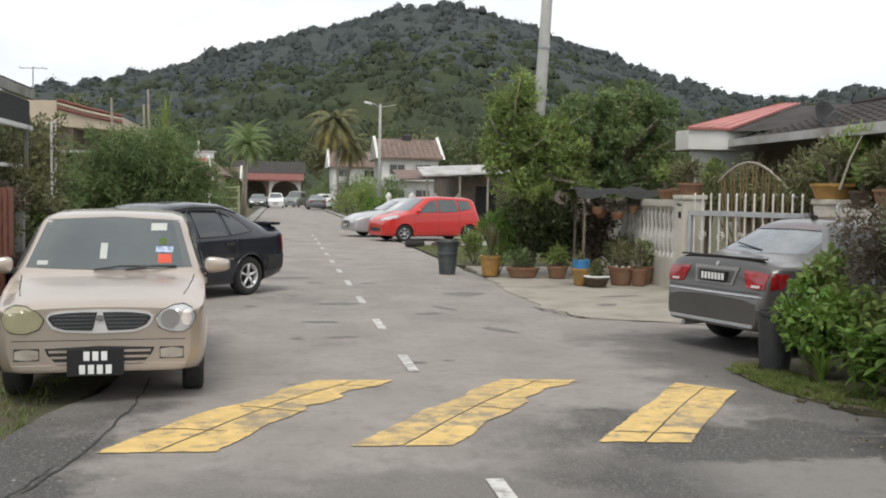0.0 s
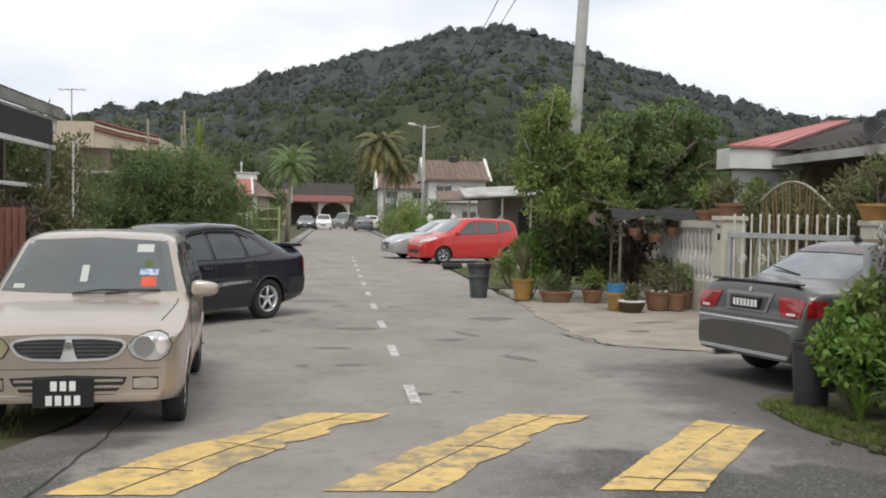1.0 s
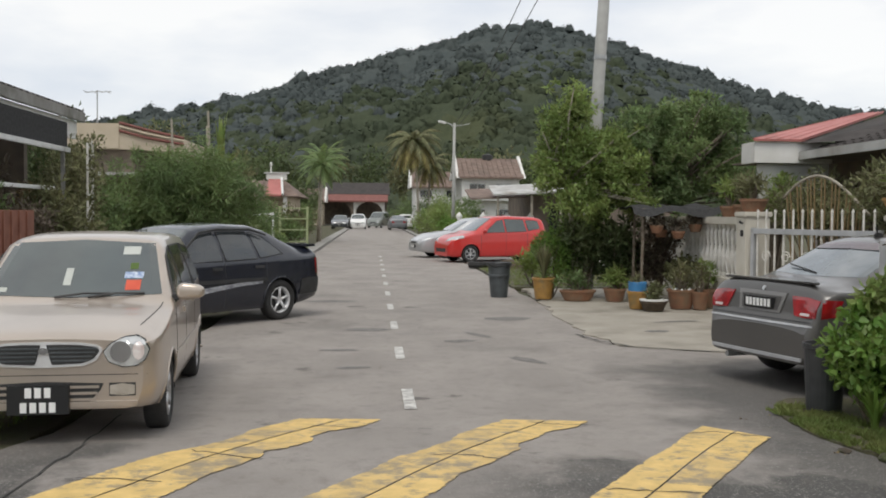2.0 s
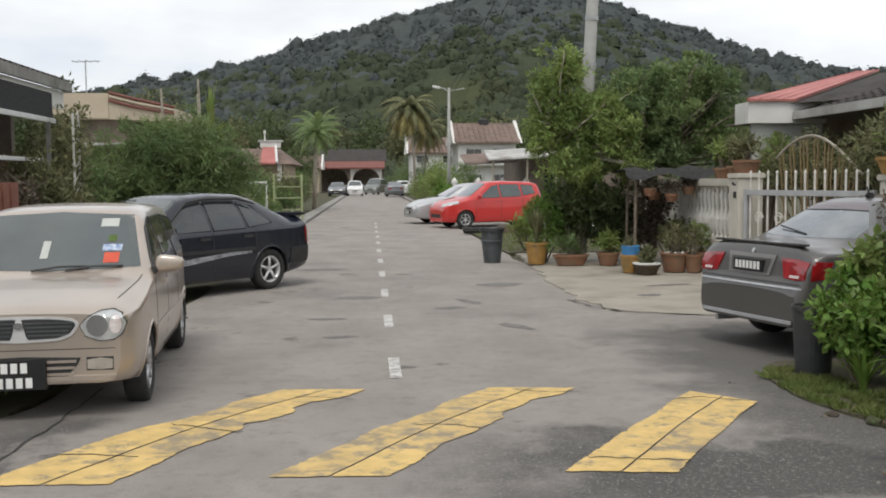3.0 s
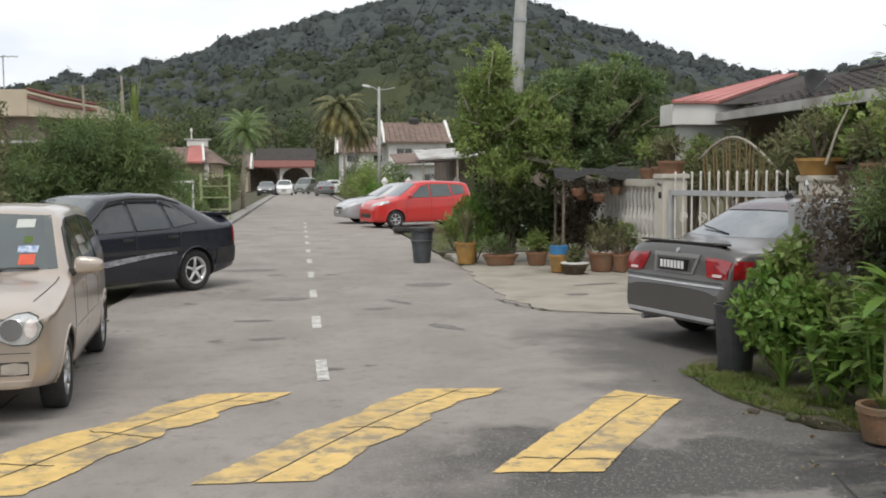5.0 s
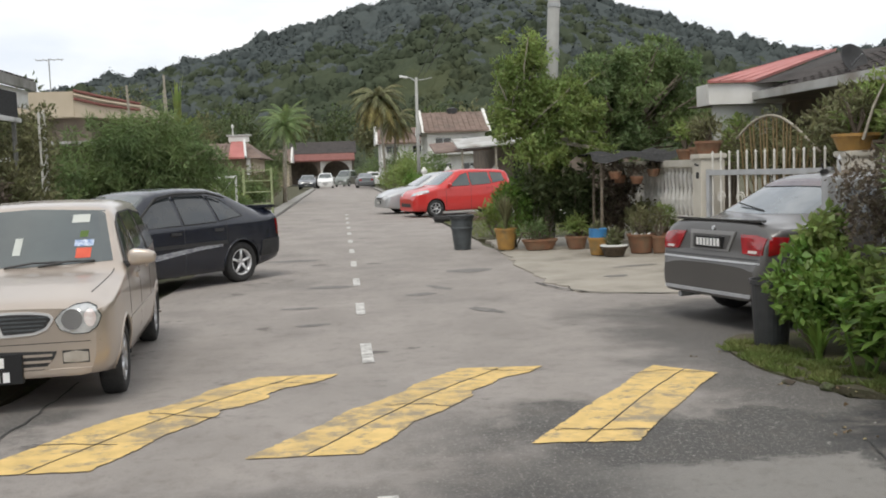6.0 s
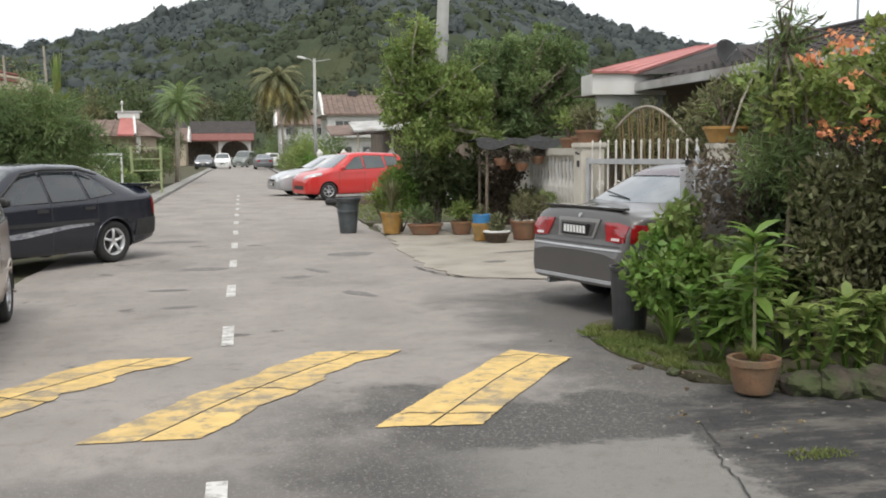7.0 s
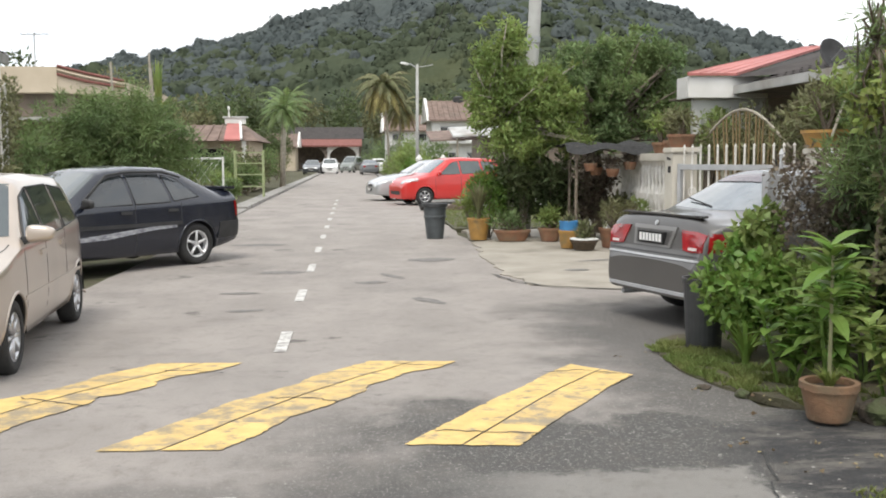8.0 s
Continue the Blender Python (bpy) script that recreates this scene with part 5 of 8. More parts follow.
both("headlamp_side", ([(1.72, 0.74), (1.36, 0.80)], [(1.66, 0.85), (1.34, 0.90)]), M["lamp_clear"], 0.008, 0.03, 8, 4)
both("tail_lamp_side", ([(-1.72, 0.86), (-1.80, 0.86)], [(-1.64, 1.08), (-1.70, 1.08)]), M["lamp_red"], 0.006, 0.03, 4, 5)
lay("lower_grille", "front", rect(-0.42, 0.42, 0.34, 0.46), M["trim_black"], 0.006, 0.02, 16, 3)

# -- silver saloon behind it, and the cars farther down the street --
SILVER = car_paint("silver_metallic", (0.52, 0.53, 0.54), 0.32, 0.5)
WHITE = car_paint("white_car_paint", (0.78, 0.78, 0.76), 0.3, 0.0)
BLACK = car_paint("charcoal_car_paint", (0.05, 0.055, 0.06), 0.32, 0.3)
GREYF = car_paint("mid_grey_car_paint", (0.16, 0.17, 0.18), 0.34, 0.4)


def street_car(name, spec, paint, m, label):
    c, lay_, both_, tool_ = build_car(name, spec, paint, m, label, "cars parked down the street")
    for sx_ in (1, -1):
        lay_("headlamp", "front", rect(0.50 * sx_ - 0.15, 0.50 * sx_ + 0.15, 0.56, 0.68), M["lamp_clear"], 0.01, 0.05, 8, 4)
        lay_("tail_lamp", "rear", rect(0.55 * sx_ - 0.13, 0.55 * sx_ + 0.13, 0.70, 0.86), M["lamp_red"], 0.012, 0.05, 8, 4)
    lay_("grille", "front", rect(-0.3, 0.3, 0.52, 0.6), M["trim_black"], 0.006, 0.02, 10, 3)
    number_plate(c, tool_, "front", 0.0, 0.42, 0.40, 0.105, (7,))
    return c


SAL2 = dict(SALOON)
SAL2["back_glass"], SAL2["side_glass"] = M["glass"], M["glass_light"]
SAL2["top"] = [(s_, z_ + 0.06 if 0.2 < s_ < 4.3 else z_) for s_, z_ in SALOON["top"]]
street_car("saloon_car", SAL2, SILVER, pose(3.55, 36.1, 0.0, 0, 0, 104), "silver saloon parked across the forecourt")
street_car("saloon_car", SALOON, BLACK, pose(-3.3, 100, 0.0, 0, 0, 178), "charcoal saloon parked at the kerb")
street_car("hatchback_car", COMPACT, WHITE, pose(-1.55, 101, 0.0, 0, 0, 180), "white hatchback on the street")
street_car("saloon_car", SALOON, GREYF, pose(2.35, 95, 0.0, 0, 0, 2), "grey saloon parked at the kerb")
street_car("hatchback_car", COMPACT, WHITE, pose(3.4, 104, 0.0, 0, 0, 2), "white hatchback parked at the kerb")
VAN = dict(COMPACT)
VAN["top"] = [(s_, z_ * (1.16 if s_ > 0.8 else 1.08)) for s_, z_ in COMPACT["top"]]
VAN["windows"] = [([(u, v + 0.10) for u, v in lo_], [(u, v + 0.20) for u, v in hi_]) for lo_, hi_ in COMPACT["windows"]]
VAN["windscreen"] = tuple([(u, v + (0.10 if q == 0 else 0.20)) for u, v in line] for q, line in enumerate(COMPACT["windscreen"]))
OLIVE = car_paint("grey_green_car_paint", (0.20, 0.22, 0.20), 0.34, 0.3)
street_car("van_car", VAN, OLIVE, pose(0.62, 109, 0.0, 0, 0, 160), "grey-green tall van standing at the street end")


# ---- hill with forest ----
def hill_z(x, y):
    """Wooded hill closing the end of the valley."""
    d = math.hypot(x, y)
    if d < 1:
        return -3.0
    k = 450.0 / max(d, 1.0)
    xr = x * k
    crest = 27.2 + 46 * math.exp(-((xr - 68) / (173 if xr < 68 else 138)) ** 2) + 12.5 * math.exp(-((xr - 76) / 64) ** 2) + 14 * math.exp(-((xr - 246) / 32) ** 2)
    t = min(1.0, max(0.0, (d - 150) / 300.0))
    rise = crest * (0.55 * t + 0.45 * t * t * (3 - 2 * t))
    if d > 450:
        rise = crest * max(0.0, 1 - ((d - 450) / 420) ** 2)
    bump = 5 * noise.noise((x / 55, y / 55, 0.3)) + 2.5 * noise.noise((x / 22, y / 22, 1.7))
    return -3.5 + rise + bump * min(1, t * 2)


def crown_relief(x, y):
    """Rounded crowns packed edge to edge, each of its own height, with leafy clumps on them."""
    size = 3.7
    near, cells = noise.voronoi(Vector((x / size, y / size, 0.0)))
    own = 0.5 + 0.5 * noise.noise(cells[0] * 7.3)
    dome = math.sqrt(max(0.0, 1 - (near[0] / 0.82) ** 2))
    return (0.9 + 1.5 * own) * dome + 0.8 * noise.noise((x / 1.5, y / 1.5, 4.0)) + 0.45 * noise.noise((x / 0.7, y / 0.7, 9.0))


ang = [radians(a) for a in np.linspace(-62, -34, 18)[:-1]] + [radians(a) for a in np.linspace(-34, 44, 860)] + [radians(a) for a in np.linspace(44, 66, 14)[1:]]
dist = list(np.linspace(140, 466, 330)) + [480, 520, 600, 720, 850]
hv = []
for d in dist:
    for a in ang:
        x, y = d * math.sin(a), d * math.cos(a)
        hv.append((x, y, hill_z(x, y) + (crown_relief(x, y) if 142 < d < 470 else 0.0)))
n = len(ang)
hf = [(j * n + i, j * n + i + 1, (j + 1) * n + i + 1, (j + 1) * n + i) for j in range(len(dist) - 1) for i in range(n - 1)]
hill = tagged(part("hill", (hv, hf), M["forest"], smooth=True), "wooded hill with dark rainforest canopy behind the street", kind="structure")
hill.data.materials.append(M["forest_hazed"])
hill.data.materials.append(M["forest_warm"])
# Faces beyond about 320 m take the haze-tinted green, with an uneven border.
kinds = []
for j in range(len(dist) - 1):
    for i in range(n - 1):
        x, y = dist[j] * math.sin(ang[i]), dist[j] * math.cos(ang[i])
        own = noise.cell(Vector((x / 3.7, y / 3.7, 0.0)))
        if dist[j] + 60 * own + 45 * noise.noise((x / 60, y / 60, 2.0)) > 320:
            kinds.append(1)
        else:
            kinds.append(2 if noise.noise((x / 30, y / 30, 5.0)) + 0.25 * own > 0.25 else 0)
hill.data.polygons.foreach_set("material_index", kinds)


def dome_templates(fine, count=7):
    """Lumpy tree-crown domes of unit size, as vertex and triangle arrays."""
    made = []
    for k in range(count):
        bm = bmesh.new()
        bmesh.ops.create_icosphere(bm, subdivisions=fine, radius=1)
        bmesh.ops.delete(bm, geom=[v for v in bm.verts if v.co.z < -0.42], context="VERTS")
        bm.verts.index_update()
        vs = []
        for v in bm.verts:
            c = v.co
            h = 1 + 0.34 * noise.noise(c * 1.9 + Vector((k * 5.3, 1.7, 0))) + 0.20 * noise.noise(c * 4.6 + Vector((0, k * 3.1, 2)))
            vs.append(tuple(c * h))
        made.append((np.array(vs), np.array([[v.index for v in f.verts] for f in bm.faces])))
        bm.free()
    return made


FAR_DOMES = dome_templates(2)


def canopy(name, places, domes, sprays, leaf, material, label):
    """A canopy of many lumpy crowns with leaf sprays breaking their outlines."""
    q = np.array(places)
    sets = []
    kinds = rng.integers(0, len(domes), len(q))
    for k, (dv, df) in enumerate(domes):
        mine = q[kinds == k]
        a = rng.random(len(mine)) * 6.283
        ca, sa = np.cos(a)[:, None], np.sin(a)[:, None]
        x = (dv[None, :, 0] * ca - dv[None, :, 1] * sa) * mine[:, 3:4] + mine[:, 0:1]
        y = (dv[None, :, 0] * sa + dv[None, :, 1] * ca) * mine[:, 3:4] + mine[:, 1:2]
        z = dv[None, :, 2] * mine[:, 3:4] * mine[:, 4:5] + mine[:, 2:3]
        sets.append((np.stack([x, y, z], 2).reshape(-1, 3), (df[None] + np.arange(len(mine))[:, None, None] * len(dv)).reshape(-1, 3)))
    n = len(q) * sprays
    w = np.repeat(np.arange(len(q)), sprays)
    d = rng.normal(size=(n, 3))
    d[:, 2] = np.abs(d[:, 2]) * 0.9 - 0.1
    d /= np.linalg.norm(d, axis=1)[:, None]
    pos = q[w, :3] + d * (q[w, 3] * (0.82 + 0.42 * rng.random(n)))[:, None] * np.stack([np.ones(n), np.ones(n), q[w, 4]], 1)
    side = np.cross(d, rng.normal(size=(n, 3)))
    side /= np.linalg.norm(side, axis=1)[:, None]
    tip = np.cross(side, d) + d * 0.3 * rng.normal(size=(n, 1))
    s = (leaf * (0.6 + 0.8 * rng.random(n)) * q[w, 3] / q[:, 3].mean())[:, None]
    v = np.stack([pos - side * s * 0.55, pos - tip * s * 0.6, pos + side * s * 0.55, pos + tip * s * 0.7 + d * s * 0.2], 1).reshape(-1, 3)
    m = np.arange(n)[:, None] * 4
    sets.append((v, np.concatenate([m + [0, 1, 2], m + [0, 2, 3]], 1).reshape(-1, 3)))
    ob = new(name, leaf_mesh(name, sets, material, True))
    return tagged(ob, label, "trees", kind="stuff")


low, warm, upper = [], [], []
for k in range(3400):
    a = radians(-36 + 80 * rng.random())
    d = 150 + 306 * rng.random() ** 0.85
    x, y = d * math.sin(a), d * math.cos(a)
    z = hill_z(x, y)
    r = (1.2 + 1.5 * rng.random() ** 2) * (0.8 + d / 900)
    q = (x, y, z + 0.4, r, 0.9 + 0.7 * rng.random())
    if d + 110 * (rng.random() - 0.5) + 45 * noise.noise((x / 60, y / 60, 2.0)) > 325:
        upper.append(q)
    elif noise.noise((x / 30, y / 30, 5.0)) > 0.22 and rng.random() < 0.5:
        warm.append(q)
    else:
        low.append(q)
# emergent trees break the skyline
for k in range(420):
    a = radians(-36 + 80 * rng.random())
    d = 432 + 22 * rng.random()
    x, y = d * math.sin(a), d * math.cos(a)
    r = 1.2 + 1.6 * rng.random()
    upper.append((x, y, hill_z(x, y) + 0.6 + 2.6 * rng.random() ** 2, r * 0.85, 1.0 + 0.6 * rng.random()))
canopy("forest_upper", upper, FAR_DOMES, 90, 0.5, M["forest_hazed"], "dark distant rainforest canopy on the hilltop, haze tinted into its colour")
canopy("forest_lower", low, FAR_DOMES, 110, 0.42, M["forest"], "dark green forest canopy on the lower slope")
canopy("forest_bright", warm, FAR_DOMES, 110, 0.42, M["forest_warm"], "paler green tree crowns among the forest")


def leafy_belt(name, spots, n, length, width, material, label):
    """Crowns of real leaves at middle distance: spots of x, y, z, radius."""
    sets = []
    for x, y, z, r in spots:
        c = clumps((x, y, z), (r, r, r * 0.9), 16, 0.3)
        sets.append(leaves(c, r * 0.42, n, length, width, up=0.15))
    return tagged(leaf_part(name, sets, material), label, "trees", kind="stuff")


belt, belt2 = [], []
for k in range(110):
    a = radians(-24 + 52 * rng.random())
    d = 104 + 52 * rng.random()
    x, y = d * math.sin(a), d * math.cos(a)
    if abs(x) < 10 and d < 146:
        continue
    r = 2.2 + 2.0 * rng.random()
    (belt if rng.random() < 0.7 else belt2).append((x, y, r * 0.8 + 2.6 * rng.random() + (d - 104) * 0.07, r))
leafy_belt("valley_trees", belt, 620, 0.62, 0.34, M["leaf_deep"], "dense dark green trees behind the houses")
leafy_belt("valley_trees", belt2, 620, 0.62, 0.34, M["leaf_olive"], "olive green trees behind the houses")


# ---- plants ----
def tree(name, base, top, crowns, n, length, width, material, bark, r0, label, droop=0.0, flat=1.0, cl=26, spread=0.36, limbs=9):
    """Trunk, limbs and a crown of separate leaves. crowns: centre and radii, in world places."""
    t = thing(name, pose(*base), label, "tree")
    b = Vector(base)
    tp = Vector(top) - b
    mid = tp * 0.5 + Vector((0.05, -0.04, 0))
    part("trunk", tube([(0, 0, -0.1), mid, tp], [r0, r0 * 0.8, r0 * 0.55], 10), bark, t, smooth=True)
    sets, targets = [], []
    total = sum(rx * ry * rz for _, (rx, ry, rz) in crowns) ** (1.0)
    for c, (rx, ry, rz) in crowns:
        cc = Vector(c) - b
        pts = clumps(cc, (rx * 0.86, ry * 0.86, rz * 0.86), cl, 0.35)
        outer = clumps(cc, (rx * 1.12, ry * 1.12, rz * 1.15), cl // 2, 0.85)
        share = int(n * (rx * ry * rz) / total)
        mean = (rx + ry + rz) / 3
        sets.append(leaves(pts, spread * mean * (0.55 + 0.75 * rng.random(cl)), int(share * 0.84), length, width, up=0.1, droop=droop, flat=flat))
        sets.append(leaves(outer, spread * mean * (0.2 + 0.4 * rng.random(len(outer))), int(share * 0.16), length, width, up=0.35, droop=droop, flat=flat))
        targets += [tuple(p) for p in outer[: limbs // 2]]
        targets += [tuple(p) for p in pts[:limbs]]
    part("branching", limb_set(tp * 0.92, targets, r0 * 0.4, 0.008, 0.12, 5), bark, t, smooth=True)
    leaf_part("crown", sets, material, t)
    return t


def shrub(name, base, radii, n, length, width, material, label, stems=7, cl=18, droop=0.0, z0=0.1, spread=0.42, group=""):
    t = thing(name, pose(*base), label, "shrub", group)
    c = (0, 0, z0 + radii[2])
    pts = clumps(c, [r * 0.8 for r in radii], cl, 0.35)
    part("stem_frame", limb_set((0, 0, -0.02), [tuple(p) for p in pts[:stems]], 0.018, 0.006, 0.05, 5), M["bark"], t)
    leaf_part("foliage", [leaves(pts, spread * sum(radii) / 3, n, length, width, up=0.25, droop=droop)], material, t)
    return t


def pot_shape(r, h, rim=0.03):
    return [(r * 0.68, 0), (r * 0.72, 0.01), (r * 0.93, h - 0.05), (r * 0.93, h - 0.045), (r, h - 0.04), (r, h), (r - rim, h), (r - rim - 0.01, h - 0.06), (0.01, h - 0.06)]


def pot(base, r, h, material, label, group="plant pots by the fence", long=1.0, turn=0):
    p = thing("plant_pot", pose(*base, 0, 0, turn), label, "plant pot", group)
    v, f = lathe(pot_shape(r, h), 26)
    part("pot_wall", ([(x * long, y, z) for x, y, z in v], f), material, p, smooth=False)
    s = lathe([(r * 0.9, h - 0.07), (r * 0.9, h - 0.04), (0.01, h - 0.03)], 18)
    part("soil", ([(x * long, y, z) for x, y, z in s[0]], s[1]), M["potting"], p)
    return p


def blades(name, base, n, length, width, material, label, lean=0.5, parent=None):
    """Strap or sword leaves rising from one base, each a bent tapered blade."""
    vs, fs = [], []
    for k in range(n):
        a = rng.random() * 6.28
        L = length * (0.6 + 0.5 * rng.random())
        ln = lean * (0.4 + rng.random())
        ux, uy = math.cos(a), math.sin(a)
        m = 6
        i0 = len(vs)
        for j in range(m + 1):
            t = j / m
            out = L * ln * t * t
            z = L * t * (1 - 0.35 * ln * t * t)
            w = width * (0.55 + 0.45 * math.sin(math.pi * min(1, t * 1.15 + 0.1))) * (1 - t ** 4)
            cx, cy = ux * (out + 0.02), uy * (out + 0.02)
            vs += [(cx - uy * w / 2, cy + ux * w / 2, z), (cx + uy * w / 2, cy - ux * w / 2, z)]
        for j in range(m):
            fs.append((i0 + 2 * j, i0 + 2 * j + 1, i0 + 2 * j + 3, i0 + 2 * j + 2))
    if parent:
        return part(name, ([(x + base[0], y + base[1], z + base[2]) for x, y, z in vs], fs), material, parent)
    ob = part(name, (vs, fs), material)
    ob.matrix_world = pose(*base)
    return tagged(ob, label, "plant")


def potted(base, r, h, pot_mat, leaf_mat, plant_h, n, length, width, plabel, llabel, long=1.0, turn=0, kind="bush"):
    pot(base, r, h, pot_mat, plabel, long=long, turn=turn)
    b = (base[0], base[1], base[2] + h - 0.04)
    if kind == "bush":
        shrub("potted_plant", b, (r * long * 1.15, r * 1.15, plant_h / 2), int(n * 0.62), length * 1.1, width, leaf_mat, llabel, 10, 14, 0, 0.04, spread=0.34)
    else:
        blades("potted_plant", b, n, length, width, leaf_mat, llabel, 0.35)


# ---- right side: tree, pole, pots ----
tree("street_tree", (3.75, 18.2, 0.0), (3.5, 18.2, 2.3), [((3.62, 18.0, 2.75), (0.66, 0.7, 0.8)), ((3.58, 18.0, 3.6), (0.42, 0.5, 0.55)), ((3.75, 17.8, 1.9), (0.65, 0.55, 0.55)), ((4.40, 17.9, 2.3), (0.6, 0.6, 0.7)), ((3.25, 18.0, 3.2), (0.32, 0.4, 0.4)), ((4.35, 18.0, 2.95), (0.5, 0.4, 0.4)), ((3.15, 17.9, 2.35), (0.32, 0.35, 0.4)), ((4.75, 17.8, 1.9), (0.4, 0.4, 0.35))], 17000, 0.105, 0.042, M["leaf"], M["bark_pale"], 0.07, "leafy light green street tree behind the flower pots", cl=30, spread=0.30)
tree("garden_tree", (5.7, 19.4, 0.0), (5.6, 19.3, 1.9), [((5.15, 19.0, 2.75), (1.0, 1.0, 0.9)), ((6.4, 19.2, 2.9), (1.05, 1.0, 0.95)), ((5.8, 19.0, 3.35), (0.9, 0.9, 0.55)), ((6.75, 19.0, 3.45), (0.6, 0.6, 0.5)), ((6.95, 18.8, 2.4), (0.6, 0.7, 0.5)), ((4.6, 18.6, 2.1), (0.6, 0.6, 0.6)), ((5.0, 18.7, 3.35), (0.45, 0.5, 0.35)), ((5.75, 18.7, 2.05), (0.9, 0.7, 0.45)), ((4.75, 18.5, 2.85), (0.5, 0.5, 0.5))], 31000, 0.105, 0.042, M["leaf_dark"], M["bark"], 0.11, "dense dark green garden tree over the fence", cl=36, spread=0.28)
# These two take the deep leaf tone to hold the shade beneath the tree.
shrub("hedge_shrub", (3.9, 18.15, 0.0), (0.55, 0.5, 0.8), 4600, 0.11, 0.04, M["leaf_deep"], "dark green shrub behind the pots, tree shade in its leaf tone", 9, 26, z0=0.15)
shrub("hedge_shrub", (4.55, 18.2, 0.0), (0.55, 0.5, 0.75), 4200, 0.11, 0.04, M["leaf_deep"], "dark green shrub behind the pots, tree shade in its leaf tone", 9, 24, z0=0.15)
shrub("hedge_shrub", (3.3, 18.3, 0.0), (0.42, 0.4, 0.65), 1800, 0.14, 0.03, M["leaf_light"], "light green bushy shrub behind the pots", 9, 20, z0=0.2)
shrub("hedge_shrub", (5.25, 18.0, 0.0), (0.5, 0.4, 0.7), 2600, 0.10, 0.05, M["leaf_purple"], "brownish shrub beneath the shade cloth", 9, 24, z0=0.15)
shrub("hedge_shrub", (5.5, 17.4, 0.0), (0.35, 0.3, 0.45), 900, 0.09, 0.04, M["leaf_olive"], "thin olive shrub beneath the shade cloth", 9, 16, z0=0.1)

pole = thing("utility_pole", pose(4.0, 18.62, 0.0), "tall grey concrete utility pole leaning slightly", "utility pole")
part("shaft", tube([(0, 0, -0.3), (0.16, 0, 3.0), (0.53, 0, 10.2)], [0.134, 0.123, 0.092], 14), M["pole_conc"], pole, smooth=True)
part("band", tube([(0.20, 0, 3.68), (0.206, 0, 3.80)], 0.130, 14), M["steel_pole"], pole)
part("band", tube([(0.245, 0, 4.6), (0.249, 0, 4.68)], 0.127, 14), M["steel_pole"], pole)
for k, dx in enumerate((-0.1, 0.55)):
    pts = []
    a, b = Vector((4.55 + dx, 18.6, 9.8)), Vector((4.25 + dx * 0.4, 50.9, 6.35))
    for i in range(17):
        t = i / 16
        p = a.lerp(b, t)
        p.z -= 0.5 * math.sin(math.pi * t)
        pts.append(p)
    tagged(part("overhead_cable", tube(pts, 0.014, 5), M["trim_black"]), "thin black overhead cable strung from the pole", "cable", "overhead cables")

# stacked bins
b = thing("rubbish_bin", pose(2.30, 18.5, 0.0), "dark grey round plastic rubbish bin at the roadside", "bin")
part("bin_body", lathe([(0.155, 0), (0.16, 0.01), (0.20, 0.40), (0.215, 0.40), (0.215, 0.43), (0.205, 0.44), (0.218, 0.62), (0.236, 0.625), (0.236, 0.66), (0.222, 0.66), (0.20, 0.50), (0.01, 0.48)], 28), M["grey_plastic"], b)
part("bin_rim", lathe([(0.225, 0.60), (0.245, 0.605), (0.245, 0.67), (0.232, 0.675), (0.225, 0.66)], 28), M["black_plastic"], b)

potted((3.05, 17.86, 0.02), 0.215, 0.40, M["ochre_pot"], M["leaf_olive"], 0.9, 90, 0.75, 0.04, "large ochre glazed pot on the concrete", "upright grassy plant with dry leaves", kind="blades")
potted((3.62, 17.50, 0.02), 0.17, 0.20, M["terracotta"], M["leaf_dark"], 0.35, 500, 0.10, 0.03, "long terracotta trough with clipped plants", "dark green plants in the trough", long=2.0)
potted((4.28, 17.38, 0.02), 0.21, 0.24, M["terracotta"], M["leaf"], 0.4, 400, 0.12, 0.04, "wide terracotta bowl on the concrete", "small green leafy plant")
potted((4.32, 16.00, 0.02), 0.175, 0.30, M["ochre_pot"], M["leaf_olive"], 0.2, 120, 0.09, 0.03, "yellow ochre pot holding a blue can", "low olive plant around a can")
c = thing("blue_can", pose(4.32, 16.0, 0.275), "blue and white painted can set in a pot", "can")
part("can_wall", lathe([(0.14, 0), (0.15, 0.02), (0.155, 0.19), (0.145, 0.20), (0.13, 0.17), (0.01, 0.17)], 22), M["blue_paint"], c)
blades("cactus_plant", (4.32, 16.0, 0.44), 26, 0.24, 0.03, M["leaf_olive"], "olive spiky plant in a blue can", 0.3)
bw = pot((4.50, 15.66, 0.02), 0.225, 0.17, M["potting"], "shallow dark bowl with a white rim")
part("white_rim", lathe([(0.215, 0.165), (0.232, 0.168), (0.232, 0.188), (0.20, 0.19)], 26), M["white_plastic"], bw, "white rim")
shrub("potted_plant", (4.50, 15.66, 0.17), (0.16, 0.16, 0.13), 260, 0.09, 0.035, M["leaf_olive"], "low olive green succulent", 5, 10, z0=0.0)
potted((5.08, 16.02, 0.02), 0.245, 0.33, M["terracotta"], M["leaf_olive"], 0.5, 420, 0.13, 0.02, "large terracotta pot with pale stones on top", "thin olive plant in a terracotta pot")
potted((5.60, 16.25, 0.02), 0.19, 0.32, M["terracotta"], M["leaf"], 0.6, 420, 0.09, 0.03, "terracotta pot before the balustrade", "thin green plant in a terracotta pot")
potted((5.35, 15.85, 0.02), 0.15, 0.30, M["terracotta"], M["leaf_olive"], 0.5, 300, 0.10, 0.02, "terracotta pot before the balustrade", "thin olive plant in a terracotta pot")
